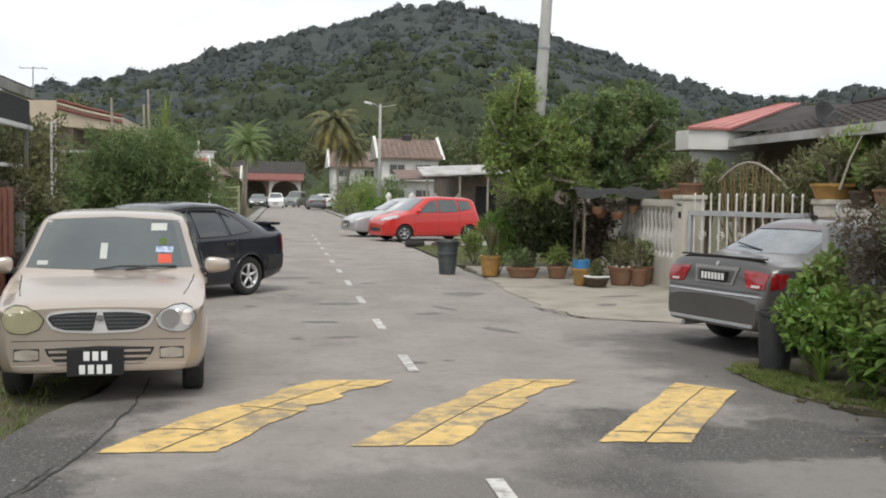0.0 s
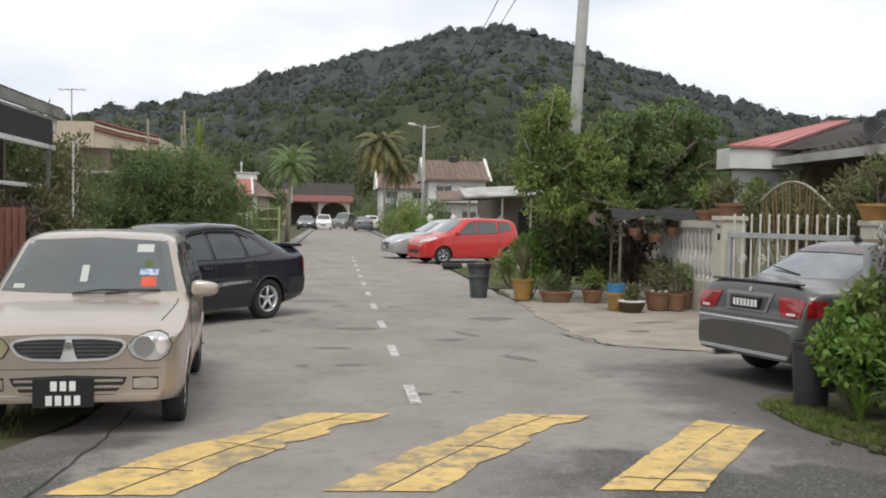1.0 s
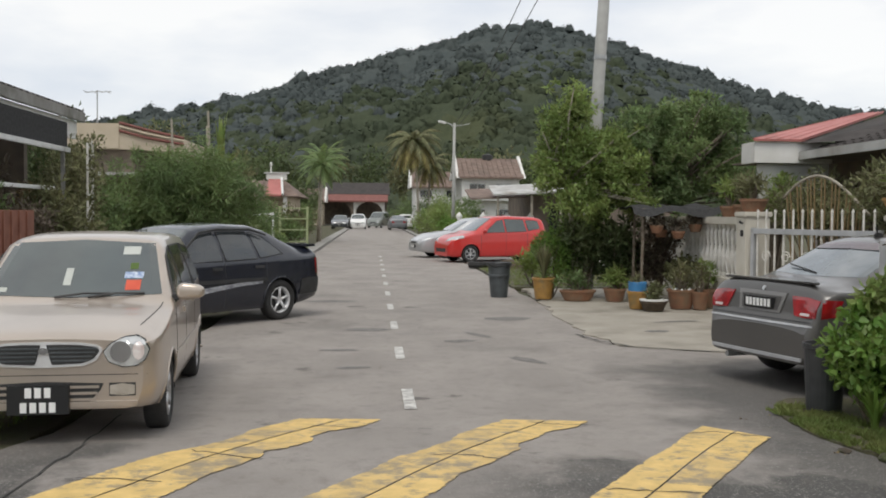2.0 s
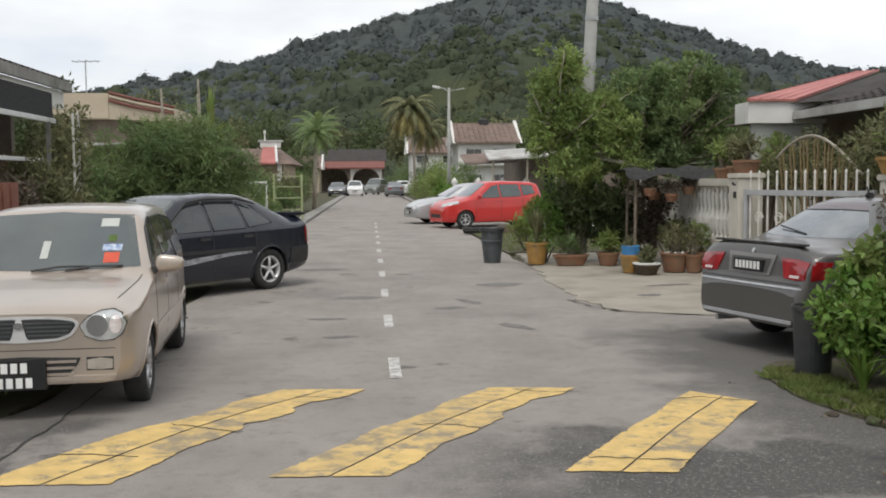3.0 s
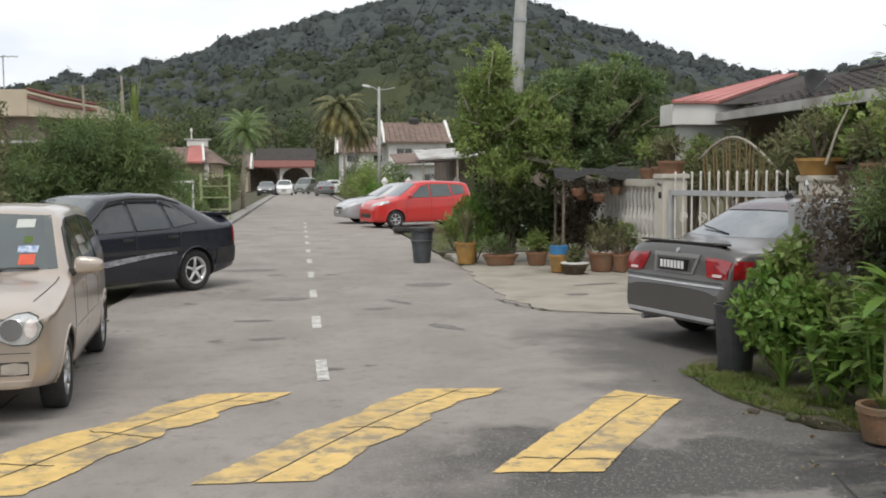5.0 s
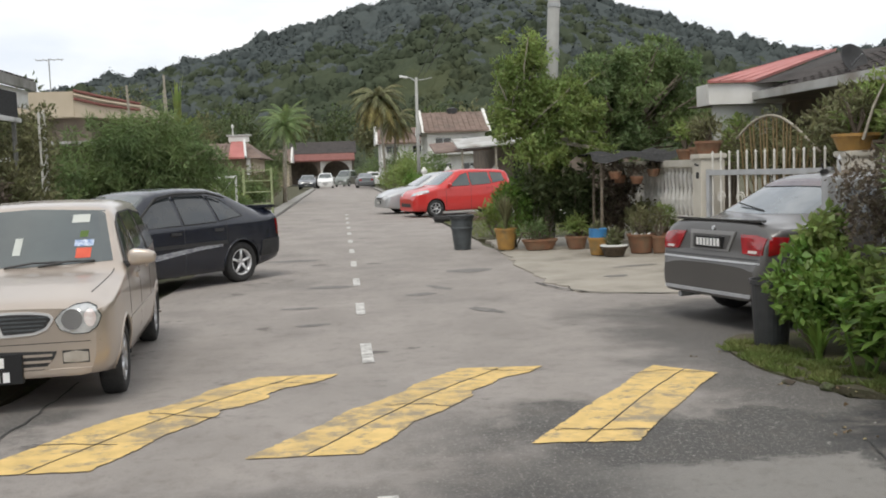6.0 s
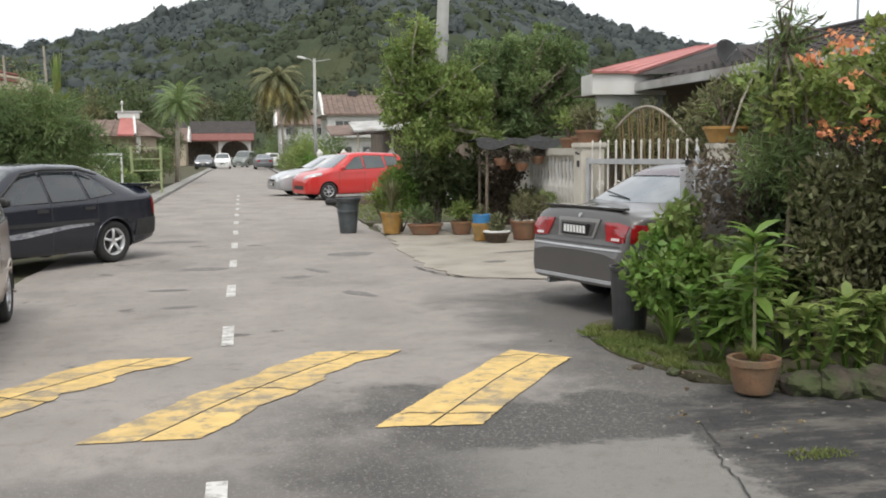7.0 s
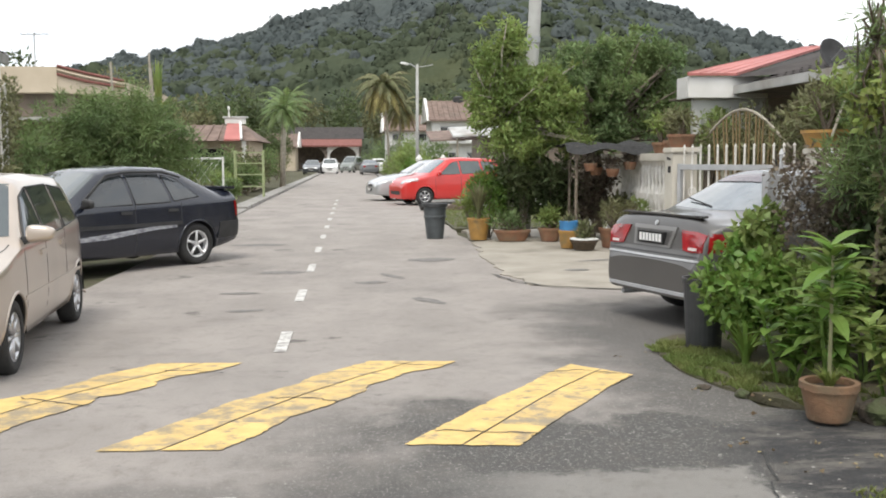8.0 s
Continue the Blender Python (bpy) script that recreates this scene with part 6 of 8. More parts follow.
for k in range(7):
    bm = bmesh.new()
    bmesh.ops.create_icosphere(bm, subdivisions=1, radius=0.035)
    ob = part("pebble", bm, M["white_plastic"])
    ob.matrix_world = pose(5.08 + 0.15 * math.cos(k * 0.9), 16.02 + 0.15 * math.sin(k * 0.9), 0.33)
    tagged(ob, "pale pebble lying on the potting soil", "pebble", "pebbles in a pot")

# shade-cloth rack with hanging pots
rack = thing("plant_rack", pose(5.0, 17.2, 0.0), "makeshift plant rack roofed with black shade cloth", "rack")
for x, y in ((-0.35, -0.25), (0.85, -0.2), (-0.3, 0.5), (0.9, 0.5)):
    part("post", tube([(x, y, 0), (x + 0.02, y, 1.72)], 0.028, 7), M["bark"], rack)
vs, fs = [], []
for j in range(9):
    for i in range(13):
        x, y = -0.55 + 1.7 * i / 12, -0.45 + 1.1 * j / 8
        vs.append((x, y, 1.74 - 0.07 * math.sin(i * 0.9) * math.cos(j * 0.7) + 0.05 * noise.noise((x * 2, y * 2, 4)) - (0.12 if j == 0 else 0)))
fs = [(j * 13 + i, j * 13 + i + 1, (j + 1) * 13 + i + 1, (j + 1) * 13 + i) for j in range(8) for i in range(12)]
part("shade_cloth", (vs, fs), M["shadecloth"], rack, "sagging black shade cloth")
for k, (x, y, z) in enumerate(((-0.1, -0.3, 1.28), (0.3, -0.28, 1.18), (0.62, -0.25, 1.3), (0.1, 0.1, 1.2))):
    hp = thing("hanging_pot", pose(5.0 + x, 17.2 + y, z), "terracotta pot hanging from the plant rack", "plant pot", "hanging pots")
    part("pot_wall", lathe(pot_shape(0.12, 0.14, 0.02), 18), M["terracotta"], hp)
    part("hanger", tube([(0.1, 0, 0.13), (0, 0, 0.46), (-0.1, 0, 0.13)], 0.006, 4), M["trim_black"], hp)
    shrub("potted_plant", (5.0 + x, 17.2 + y, z + 0.1), (0.15, 0.15, 0.12), 160, 0.09, 0.03, M["leaf_purple"], "brownish trailing plant in a hanging pot", 4, 8, z0=0)


# ---- right fence: balustrade, pillars, gates ----
fence = thing("balustrade_fence", pose(5.85, 14.55, 0.0), "white concrete balustrade fence with turned balusters", "fence")
part("plinth", box(-0.10, 0.10, 0.2, 6.0, 0, 0.55, 0.01), M["pillar"], fence)
part("cap_rail", box(-0.11, 0.11, 0.2, 6.0, 1.45, 1.58, 0.015), M["pillar"], fence)
bal = mesh_of("baluster", *lathe([(0.05, 0.55), (0.05, 0.60), (0.032, 0.64), (0.06, 0.80), (0.066, 0.90), (0.04, 1.02), (0.032, 1.10), (0.05, 1.25), (0.05, 1.32), (0.035, 1.37), (0.052, 1.45)], 10), M["gate_white"])
for k in range(28):
    o = new("baluster", bal)
    o.parent = fence
    o.location = (0, 0.35 + k * 0.2, 0)


def gate_pillar(x, y, h, label):
    p = thing("gate_pillar", pose(x, y, 0.0), label, "pillar", "gate pillars")
    part("shaft", box(-0.19, 0.19, -0.19, 0.19, 0, h - 0.08, 0.012), M["pillar"], p)
    part("cap", box(-0.22, 0.22, -0.22, 0.22, h - 0.08, h, 0.015), M["pillar"], p)
    return p


gp = gate_pillar(5.72, 14.55, 1.66, "cream rendered gate pillar with a doorbell and letter slot")
part("letter_slot", box(-0.205, -0.188, -0.10, 0.0, 1.28, 1.38, 0.004), M["trim_black"], gp)
part("doorbell", box(-0.205, -0.188, 0.0, 0.06, 1.48, 1.52, 0.003), M["trim_black"], gp)
part("doorbell_plate", box(-0.205, -0.188, -0.09, -0.03, 1.47, 1.50, 0.003), M["trim_black"], gp)
gate_pillar(6.62, 11.75, 1.62, "cream rendered gate pillar carrying flower pots")


def picket_gate(name, a, b, bottom, rail, top, count, rail_mat, picket_mat, label):
    """A gate leaf from a to b with upright pickets through its rails."""
    va, vb = Vector((a[0], a[1], 0)), Vector((b[0], b[1], 0))
    L = (vb - va).length
    ang_ = math.atan2(vb.y - va.y, vb.x - va.x)
    g = thing(name, Matrix.Translation(va) @ Matrix.Rotation(ang_, 4, "Z"), label, "gate", "gate leaves")
    for x in (0.03, L - 0.03):
        part("stile", box(x - 0.035, x + 0.035, -0.03, 0.03, bottom - 0.06, rail + 0.05, 0.005), rail_mat, g)
    part("top_rail", box(0, L, -0.03, 0.03, rail - 0.04, rail + 0.04, 0.005), rail_mat, g)
    part("mid_rail", box(0.05, L - 0.05, -0.02, 0.02, 0.62, 0.67, 0.004), rail_mat, g)
    part("bottom_rail", box(0.05, L - 0.05, -0.025, 0.025, bottom, bottom + 0.06, 0.004), rail_mat, g)
    prof = tube([(0, 0, bottom + 0.02), (0, 0, top - 0.05), (0, 0, top - 0.045), (0, 0, top)], [0.016, 0.016, 0.024, 0.003], 6)
    pm = mesh_of("picket", prof[0], prof[1], picket_mat)
    for k in range(count):
        o = new("picket", pm)
        o.parent = g
        o.location = (0.12 + (L - 0.24) * k / (count - 1), 0, 0)
    return g


g1 = picket_gate("gate_leaf", (5.60, 14.28), (6.42, 12.02), 0.10, 1.37, 1.70, 13, M["gate_grey"], M["gate_white"], "silver steel gate leaf with white pickets, standing open")
for k in range(5):
    cs = [(0.3 + k * 0.4 + 0.09 * math.cos(a) * (1 - a / 14), 0.0, 1.0 + 0.09 * math.sin(a) * (1 - a / 14)) for a in np.linspace(0, 9.5, 22)]
    part("scroll", tube(cs, 0.009, 5), M["gate_white"], g1)
picket_gate("gate_leaf", (4.02, 7.52), (6.1, 8.02), 0.10, 1.33, 1.58, 5, M["gate_grey"], M["gate_grey"], "silver steel gate leaf folded back among the shrubs")
part("leaf_post", box(-0.03, 0.055, -0.042, 0.042, 0.0, 1.40, 0.006), M["gate_grey"], bpy.data.objects["gate_leaf.001"], "thick silver gate post")

# arched bronze screen above the gate
ar = thing("arched_screen", pose(6.02, 14.15, 0.0, 0, 0, -70), "bronze wrought-iron arched gate with radiating bars", "gate")
top_line = []
W_ = 1.62
for k in range(25):
    t = k / 24
    top_line.append((W_ * t, 0, 1.62 + 0.56 * math.sin(math.pi * min(1.0, 0.16 + 0.84 * t)) ** 1.1))
part("arch_tube", tube(top_line, 0.02, 8), M["bark_pale"], ar, "pale curved top tube", smooth=True)
for k in range(1, 17):
    x, _, z = top_line[int(k * 24 / 17)]
    part("bar", tube([(W_ / 2 + (x - W_ / 2) * 0.72, 0.0, 0.25), (x, 0.0, z)], 0.013, 5), M["bronze"], ar)
part("base_rail", box(0, W_, -0.02, 0.02, 0.2, 0.27, 0.004), M["bronze"], ar)

# low wall with pots on top beyond the parked saloon
wall = tagged(part("wall_front_right", box(6.55, 6.75, 3.5, 11.6, 0, 1.5, 0.01), M["pillar"]), "cream rendered garden wall", kind="structure")
for k, (x, y, z, r, h, mt, ph) in enumerate(((6.60, 11.75, 1.62, 0.30, 0.22, "ochre_pot", 0.75), (6.65, 11.05, 1.5, 0.2, 0.24, "potting", 0.5), (6.65, 10.45, 1.5, 0.24, 0.26, "terracotta", 0.5), (6.65, 9.8, 1.5, 0.2, 0.22, "potting", 0.5),
                                             (5.72, 14.55, 1.66, 0.22, 0.20, "terracotta", 0.45), (5.85, 15.2, 1.58, 0.2, 0.2, "terracotta", 0.5), (5.85, 15.9, 1.58, 0.16, 0.18, "terracotta", 0.5))):
    potted((x, y, z), r, h, M[mt], M[("leaf_olive", "leaf", "leaf_olive", "leaf_dark", "leaf_olive", "leaf_olive", "leaf")[k]], ph, 420, 0.11, 0.03, "flower pot standing on the wall top", "straggling green potted plant on the wall")
# bare pale branch leaning on the wall plants
tagged(part("dry_branch", tube([(6.5, 11.4, 1.75), (6.62, 11.38, 2.15), (6.78, 11.36, 2.5)], [0.02, 0.016, 0.01], 6), M["bark_pale"]), "pale bare branch among potted plants", "branch")
shrub("garden_shrub", (7.3, 12.4, 0.0), (1.0, 0.9, 0.5), 2600, 0.12, 0.035, M["leaf_olive"], "thin olive shrub behind the gate", 10, 24, z0=1.35)
shrub("garden_shrub", (7.2, 15.2, 0.0), (0.9, 1.3, 0.45), 2600, 0.12, 0.04, M["leaf_olive"], "thin shrub behind the fence", 10, 24, z0=1.35)


for k, (x, y, z, r, mt) in enumerate(((6.95, 10.6, 1.75, 0.55, "leaf_olive"), (7.05, 9.4, 1.7, 0.6, "leaf"), (6.95, 8.2, 1.7, 0.6, "leaf_olive"), (7.15, 13.4, 1.75, 0.6, "leaf_olive"), (7.05, 12.0, 1.9, 0.5, "leaf"), (6.9, 16.6, 1.75, 0.5, "leaf"), (7.1, 7.0, 1.7, 0.6, "leaf"))):
    shrub("garden_shrub", (x, y, 0.0), (r, r * 1.1, 0.5), 1300, 0.13, 0.04, M[mt], "straggling green shrub behind the garden wall", 9, 20, z0=z - 0.25)


# ---- right house row ----
def ribbed_roof(name, x0, z0, x1, z1, y0, y1, material, parent, pitch=0.24, amp=0.03, rows=9, label=""):
    """A sloping tiled roof from eave (x0, z0) to ridge (x1, z1), with rolls along the slope and stepped courses."""
    vs, fs = [], []
    ny = max(2, int((y1 - y0) / pitch) * 4)
    up = Vector((-(z1 - z0), 0, x1 - x0)).normalized()
    if up.z < 0:
        up = -up
    for i in range(rows * 2):
        t = (i // 2 + (i % 2)) / rows
        lift = 0.016 * (1 if i % 2 == 0 else 0)
        for j in range(ny + 1):
            y = y0 + (y1 - y0) * j / ny
            h = amp * math.sin(2 * math.pi * (y - y0) / pitch) + lift
            vs.append((x0 + (x1 - x0) * t + up.x * h, y, z0 + (z1 - z0) * t + up.z * h))
    for i in range(rows * 2 - 1):
        for j in range(ny):
            a = i * (ny + 1) + j
            fs.append((a, a + 1, a + ny + 2, a + ny + 1))
    return part(name, (vs, fs), material, parent, label)


house = thing("terrace_house", pose(0, 0, 0), "single-storey terrace house with dark tiled roof and white fascia", "house")
# Porch-side wall, pillars and soffit use the brown with shade put in.
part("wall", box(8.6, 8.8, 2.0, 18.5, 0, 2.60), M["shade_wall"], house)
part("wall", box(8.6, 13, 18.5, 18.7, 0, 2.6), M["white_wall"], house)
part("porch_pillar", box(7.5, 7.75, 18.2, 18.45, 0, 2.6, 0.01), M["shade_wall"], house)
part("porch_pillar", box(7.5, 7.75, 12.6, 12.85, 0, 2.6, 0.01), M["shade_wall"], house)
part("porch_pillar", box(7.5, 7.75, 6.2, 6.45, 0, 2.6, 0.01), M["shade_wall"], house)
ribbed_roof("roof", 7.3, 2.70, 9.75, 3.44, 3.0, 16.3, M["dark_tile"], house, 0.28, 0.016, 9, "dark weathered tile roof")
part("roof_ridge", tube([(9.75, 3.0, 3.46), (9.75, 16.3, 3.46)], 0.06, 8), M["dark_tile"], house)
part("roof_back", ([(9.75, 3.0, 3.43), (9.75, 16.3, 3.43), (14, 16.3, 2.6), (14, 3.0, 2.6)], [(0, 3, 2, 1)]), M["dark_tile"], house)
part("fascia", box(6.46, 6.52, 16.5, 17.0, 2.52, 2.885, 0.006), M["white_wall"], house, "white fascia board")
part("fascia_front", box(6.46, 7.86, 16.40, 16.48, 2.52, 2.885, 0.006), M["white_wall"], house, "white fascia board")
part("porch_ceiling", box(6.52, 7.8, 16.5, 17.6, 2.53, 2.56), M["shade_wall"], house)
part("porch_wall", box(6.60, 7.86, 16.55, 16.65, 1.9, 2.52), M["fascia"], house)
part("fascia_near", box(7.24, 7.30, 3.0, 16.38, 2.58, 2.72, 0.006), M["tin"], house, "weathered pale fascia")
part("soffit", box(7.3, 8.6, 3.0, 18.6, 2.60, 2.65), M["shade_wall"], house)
roof_pts = [(6.42, 16.34, 2.89), (7.28, 16.34, 2.89), (10.7, 20.0, 3.80), (10.3, 20.1, 3.775)]
part("roof_valley", ([(7.20, 16.38, 2.86), (7.9, 15.6, 2.87), (9.75, 16.2, 3.45), (10.7, 19.95, 3.76)], [(0, 1, 2, 3)]), M["dark_tile"], house, "dark weathered tile roof")
part("roof_red", (roof_pts + [(x, y, z + 0.04) for x, y, z in roof_pts], [(3, 2, 1, 0), (4, 5, 6, 7), (0, 1, 5, 4), (1, 2, 6, 5), (2, 3, 7, 6), (3, 0, 4, 7)]), M["red_roof"], house, "red metal roof sheet")
for k in range(5):
    a_, b_ = Vector(roof_pts[0]).lerp(Vector(roof_pts[1]), k / 4), Vector(roof_pts[3]).lerp(Vector(roof_pts[2]), k / 4)
    part("roof_seam", tube([a_ + Vector((0, 0, 0.045)), b_ + Vector((0, 0, 0.045))], 0.012, 5), M["red_roof"], house)
part("gable", ([(8.7, 18.55, 2.6), (13, 18.55, 2.6), (12.8, 18.55, 2.8), (9.6, 18.55, 3.3)], [(0, 1, 2, 3)]), M["fascia"], house)
for y in (8.2, 14.8):
    w = part("window", box(8.54, 8.6, y, y + 1.6, 1.0, 2.2, 0.005), M["glass"], house)
    part("window_bar", box(8.5, 8.54, y + 0.76, y + 0.84, 1.0, 2.2), M["fascia"], w)
part("porch_awning", box(6.9, 7.5, 8.5, 12.6, 2.52, 2.56), M["tin"], house, "weathered tin awning")
dish = thing("satellite_dish", pose(7.75, 14.0, 2.76), "dark round satellite dish on the roof", "satellite dish")
dv, df = lathe([(0.02, 0.0), (0.14, 0.02), (0.24, 0.08), (0.25, 0.08), (0.14, 0.005), (0.02, -0.015)], 24)
part("reflector", moved((dv, df), Matrix.Translation((0, 0, 0.22)) @ Matrix.Rotation(radians(68), 4, "X") @ Matrix.Rotation(radians(15), 4, "Y")), M["trim_black"], dish, smooth=True)
part("mast", tube([(0, 0, -0.02), (0, 0.02, 0.22)], 0.02, 8), M["steel_pole"], dish)
part("feed_arm", tube([(0, 0, 0.12), (0.05, -0.25, 0.3)], 0.012, 6), M["steel_pole"], dish)
ant = thing("roof_aerial", pose(9.75, 13.6, 3.44), "thin television aerial on the roof", "aerial")
part("mast", tube([(0, 0, 0), (0, 0, 2.6)], 0.02, 6), M["steel_pole"], ant)
part("boom", tube([(-0.7, 0, 2.5), (0.5, 0, 2.45)], 0.014, 5), M["steel_pole"], ant)
for k in range(5):
    part("element", tube([(-0.6 + 0.25 * k, -0.25, 2.49), (-0.6 + 0.25 * k, 0.25, 2.49)], 0.008, 4), M["steel_pole"], ant)

# ---- right foreground planting ----
bn = thing("wheelie_bin", pose(3.50, 7.46, 0.015), "dark green-black plastic rubbish bin among weeds", "bin")
part("bin_body", lathe([(0.13, 0), (0.135, 0.01), (0.165, 0.52), (0.178, 0.525), (0.178, 0.56), (0.16, 0.56), (0.145, 0.48), (0.01, 0.46)], 26), M["black_plastic"], bn)
part("bin_handle", box(-0.06, 0.06, -0.19, -0.155, 0.48, 0.51, 0.006), M["black_plastic"], bn)


def broad_plant(name, base, stems, height, n, length, width, material, label, bare=0.25, cane="leaf_light"):
    """Upright canes, each crowned with a whorl of broad pointed leaves."""
    p = thing(name, pose(*base), label, "plant")
    vs, fs = [], []
    for k in range(stems):
        x, y = rng.normal() * 0.03 * stems, rng.normal() * 0.03 * stems
        h = height * (0.75 + 0.3 * rng.random())
        part("cane", tube([(x * 0.3, y * 0.3, 0), (x * 0.7, y * 0.7, h * 0.5), (x, y, h)], [0.013, 0.011, 0.009], 6), M[cane], p)
        for q in range(n):
            a = q * 2.4 + rng.random() * 0.5
            t = 1 - (1 - bare) * (q / n) ** 1.3
            L = length * (0.7 + 0.5 * rng.random())
            tilt = 0.9 * t - 0.25 + 0.25 * rng.normal()
            d = Vector((math.cos(a) * math.cos(tilt), math.sin(a) * math.cos(tilt), math.sin(tilt)))
            s = Vector((-math.sin(a), math.cos(a), 0))
            o = Vector((x * t, y * t, h * t))
            i0 = len(vs)
            for j in range(5):
                u = j / 4
                c = o + d * L * u + Vector((0, 0, -0.28 * L * u * u))
                w = width * math.sin(math.pi * min(0.98, 0.12 + 0.86 * u)) * 0.5
                vs += [c - s * w + Vector((0, 0, w * 0.25)), c, c + s * w + Vector((0, 0, w * 0.25))]
            for j in range(4):
                b0 = i0 + 3 * j
                fs += [(b0, b0 + 1, b0 + 4, b0 + 3), (b0 + 1, b0 + 2, b0 + 5, b0 + 4)]
    part("foliage", (vs, fs), material, p)
    return p


pot((3.45, 5.32, 0.02), 0.165, 0.22, M["clay_pot"], "weathered terracotta pot at the road edge", "plant pots by the verge")
broad_plant("cane_plant", (3.45, 5.32, 0.16), 1, 0.98, 30, 0.30, 0.085, M["leaf_light"], "tall bright green broad-leaved cane plant in a pot", 0.5, "cane_green")
blades("potted_grass", (3.45, 5.32, 0.20), 130, 0.15, 0.011, M["leaf_yellow"], "short yellowish grass in a pot", 0.8)
for k, (x, y, h, c) in enumerate(((3.75, 5.85, 0.75, 3), (4.1, 6.1, 0.85, 3), (3.62, 6.25, 0.5, 3), (4.3, 5.6, 0.5, 3), (4.75, 5.5, 0.45, 2), (3.95, 5.5, 0.55, 2))):
    broad_plant("broadleaf_plant", (x, y, 0.03), c + 2, h * 1.05, 24, 0.165, 0.075, M["leaf_light"] if k % 2 == 0 else M["leaf"], "bright green broad-leaved garden plant on the verge")
shrub("verge_shrub", (3.66, 7.02, 0.0), (0.36, 0.34, 0.40), 2300, 0.078, 0.052, M["leaf_light"], "bright green lobed-leaf shrub over the bin", 9, 30, droop=0.35, z0=0.12, spread=0.34)
shrub("verge_shrub", (3.82, 7.25, 0.0), (0.24, 0.24, 0.36), 1200, 0.078, 0.05, M["leaf"], "mid green lobed-leaf shrub standing over the bin", 7, 16, droop=0.25, z0=0.42, spread=0.36)
shrub("verge_shrub", (4.15, 7.0, 0.0), (0.45, 0.4, 0.42), 2300, 0.085, 0.055, M["leaf"], "mid green lobed-leaf shrub on the verge", 9, 26, z0=0.03)
shrub("verge_shrub", (4.5, 7.15, 0.0), (0.6, 0.3, 0.5), 4200, 0.055, 0.024, M["leaf_purple"], "purple-brown fine-leaved shrub by the gate", 12, 26, z0=0.65)
shrub("verge_shrub", (5.25, 6.6, 0.0), (0.6, 0.45, 0.75), 5200, 0.06, 0.027, M["leaf_purple"], "dark brownish shrub by the gate", 12, 26, z0=0.45)
shrub("verge_shrub", (4.8, 6.2, 0.0), (0.6, 0.45, 0.75), 5000, 0.07, 0.032, M["leaf_olive"], "dull olive shrub on the verge", 12, 26, z0=0.1)
shrub("verge_shrub", (5.5, 6.0, 0.0), (0.7, 0.6, 0.95), 6500, 0.08, 0.036, M["leaf"], "tall dark green shrub by the garden wall", 12, 30, z0=0.1)
shrub("verge_shrub", (5.15, 5.45, 0.0), (0.4, 0.35, 0.55), 1500, 0.14, 0.07, M["leaf"], "green broad-leaved shrub at the verge", 9, 22, z0=0.1)
shrub("verge_shrub", (5.3, 5.0, 0.0), (0.42, 0.35, 0.75), 1700, 0.13, 0.075, M["leaf_light"], "bright green climbing shrub at the verge", 9, 22, z0=0.2)
shrub("verge_shrub", (4.9, 4.9, 0.0), (0.35, 0.3, 0.2), 700, 0.11, 0.06, M["leaf"], "low green plant beside the rocks", 9, 14, z0=0.02)
tree("flower_tree", (5.4, 6.2, 0.0), (5.2, 6.1, 1.5), [((4.5, 6.3, 1.95), (0.6, 0.4, 0.24)), ((5.2, 6.1, 2.1), (0.7, 0.5, 0.38)), ((5.0, 5.5, 1.75), (0.5, 0.4, 0.5)), ((5.6, 5.4, 1.7), (0.5, 0.5, 0.7)), ((4.95, 5.2, 1.2), (0.4, 0.35, 0.55)), ((5.3, 5.1, 0.7), (0.45, 0.35, 0.5))], 13000, 0.075, 0.038, M["leaf_yellow"], M["bark"], 0.05, "yellow-green flowering shrub with orange blossom", cl=40, spread=0.36)
ft = bpy.data.objects["flower_tree"]
fl = clumps((-0.55, -0.35, 1.95), (1.05, 0.5, 0.42), 40, 0.85)
leaf_part("blossom", [leaves(fl, 0.07, 560, 0.045, 0.036, up=0.1)], M["flower"], ft, "orange blossom clusters")
tree("pine_sapling", (4.32, 6.5, 0.0), (4.32, 6.5, 2.5), [((4.32, 6.5, 1.5), (0.30, 0.30, 0.4)), ((4.32, 6.5, 2.0), (0.2, 0.2, 0.3)), ((4.32, 6.5, 2.42), (0.19, 0.19, 0.22))], 3000, 0.10, 0.012, M["leaf_dark"], M["bark"], 0.025, "slender dark conifer sapling above the shrubs", cl=16, spread=0.45)
blades("sword_plant", (4.72, 5.35, 0.03), 22, 0.55, 0.045, M["leaf_yellow"], "striped yellow-green sword-leaved plant on the verge", 0.22)
blades("sword_plant", (3.55, 6.75, 0.03), 30, 0.42, 0.03, M["leaf_light"], "green strap-leaved plant on the verge", 0.6)
blades("sword_plant", (4.6, 5.7, 0.03), 16, 0.5, 0.05, M["leaf"], "green strap-leaved plant on the verge", 0.3)
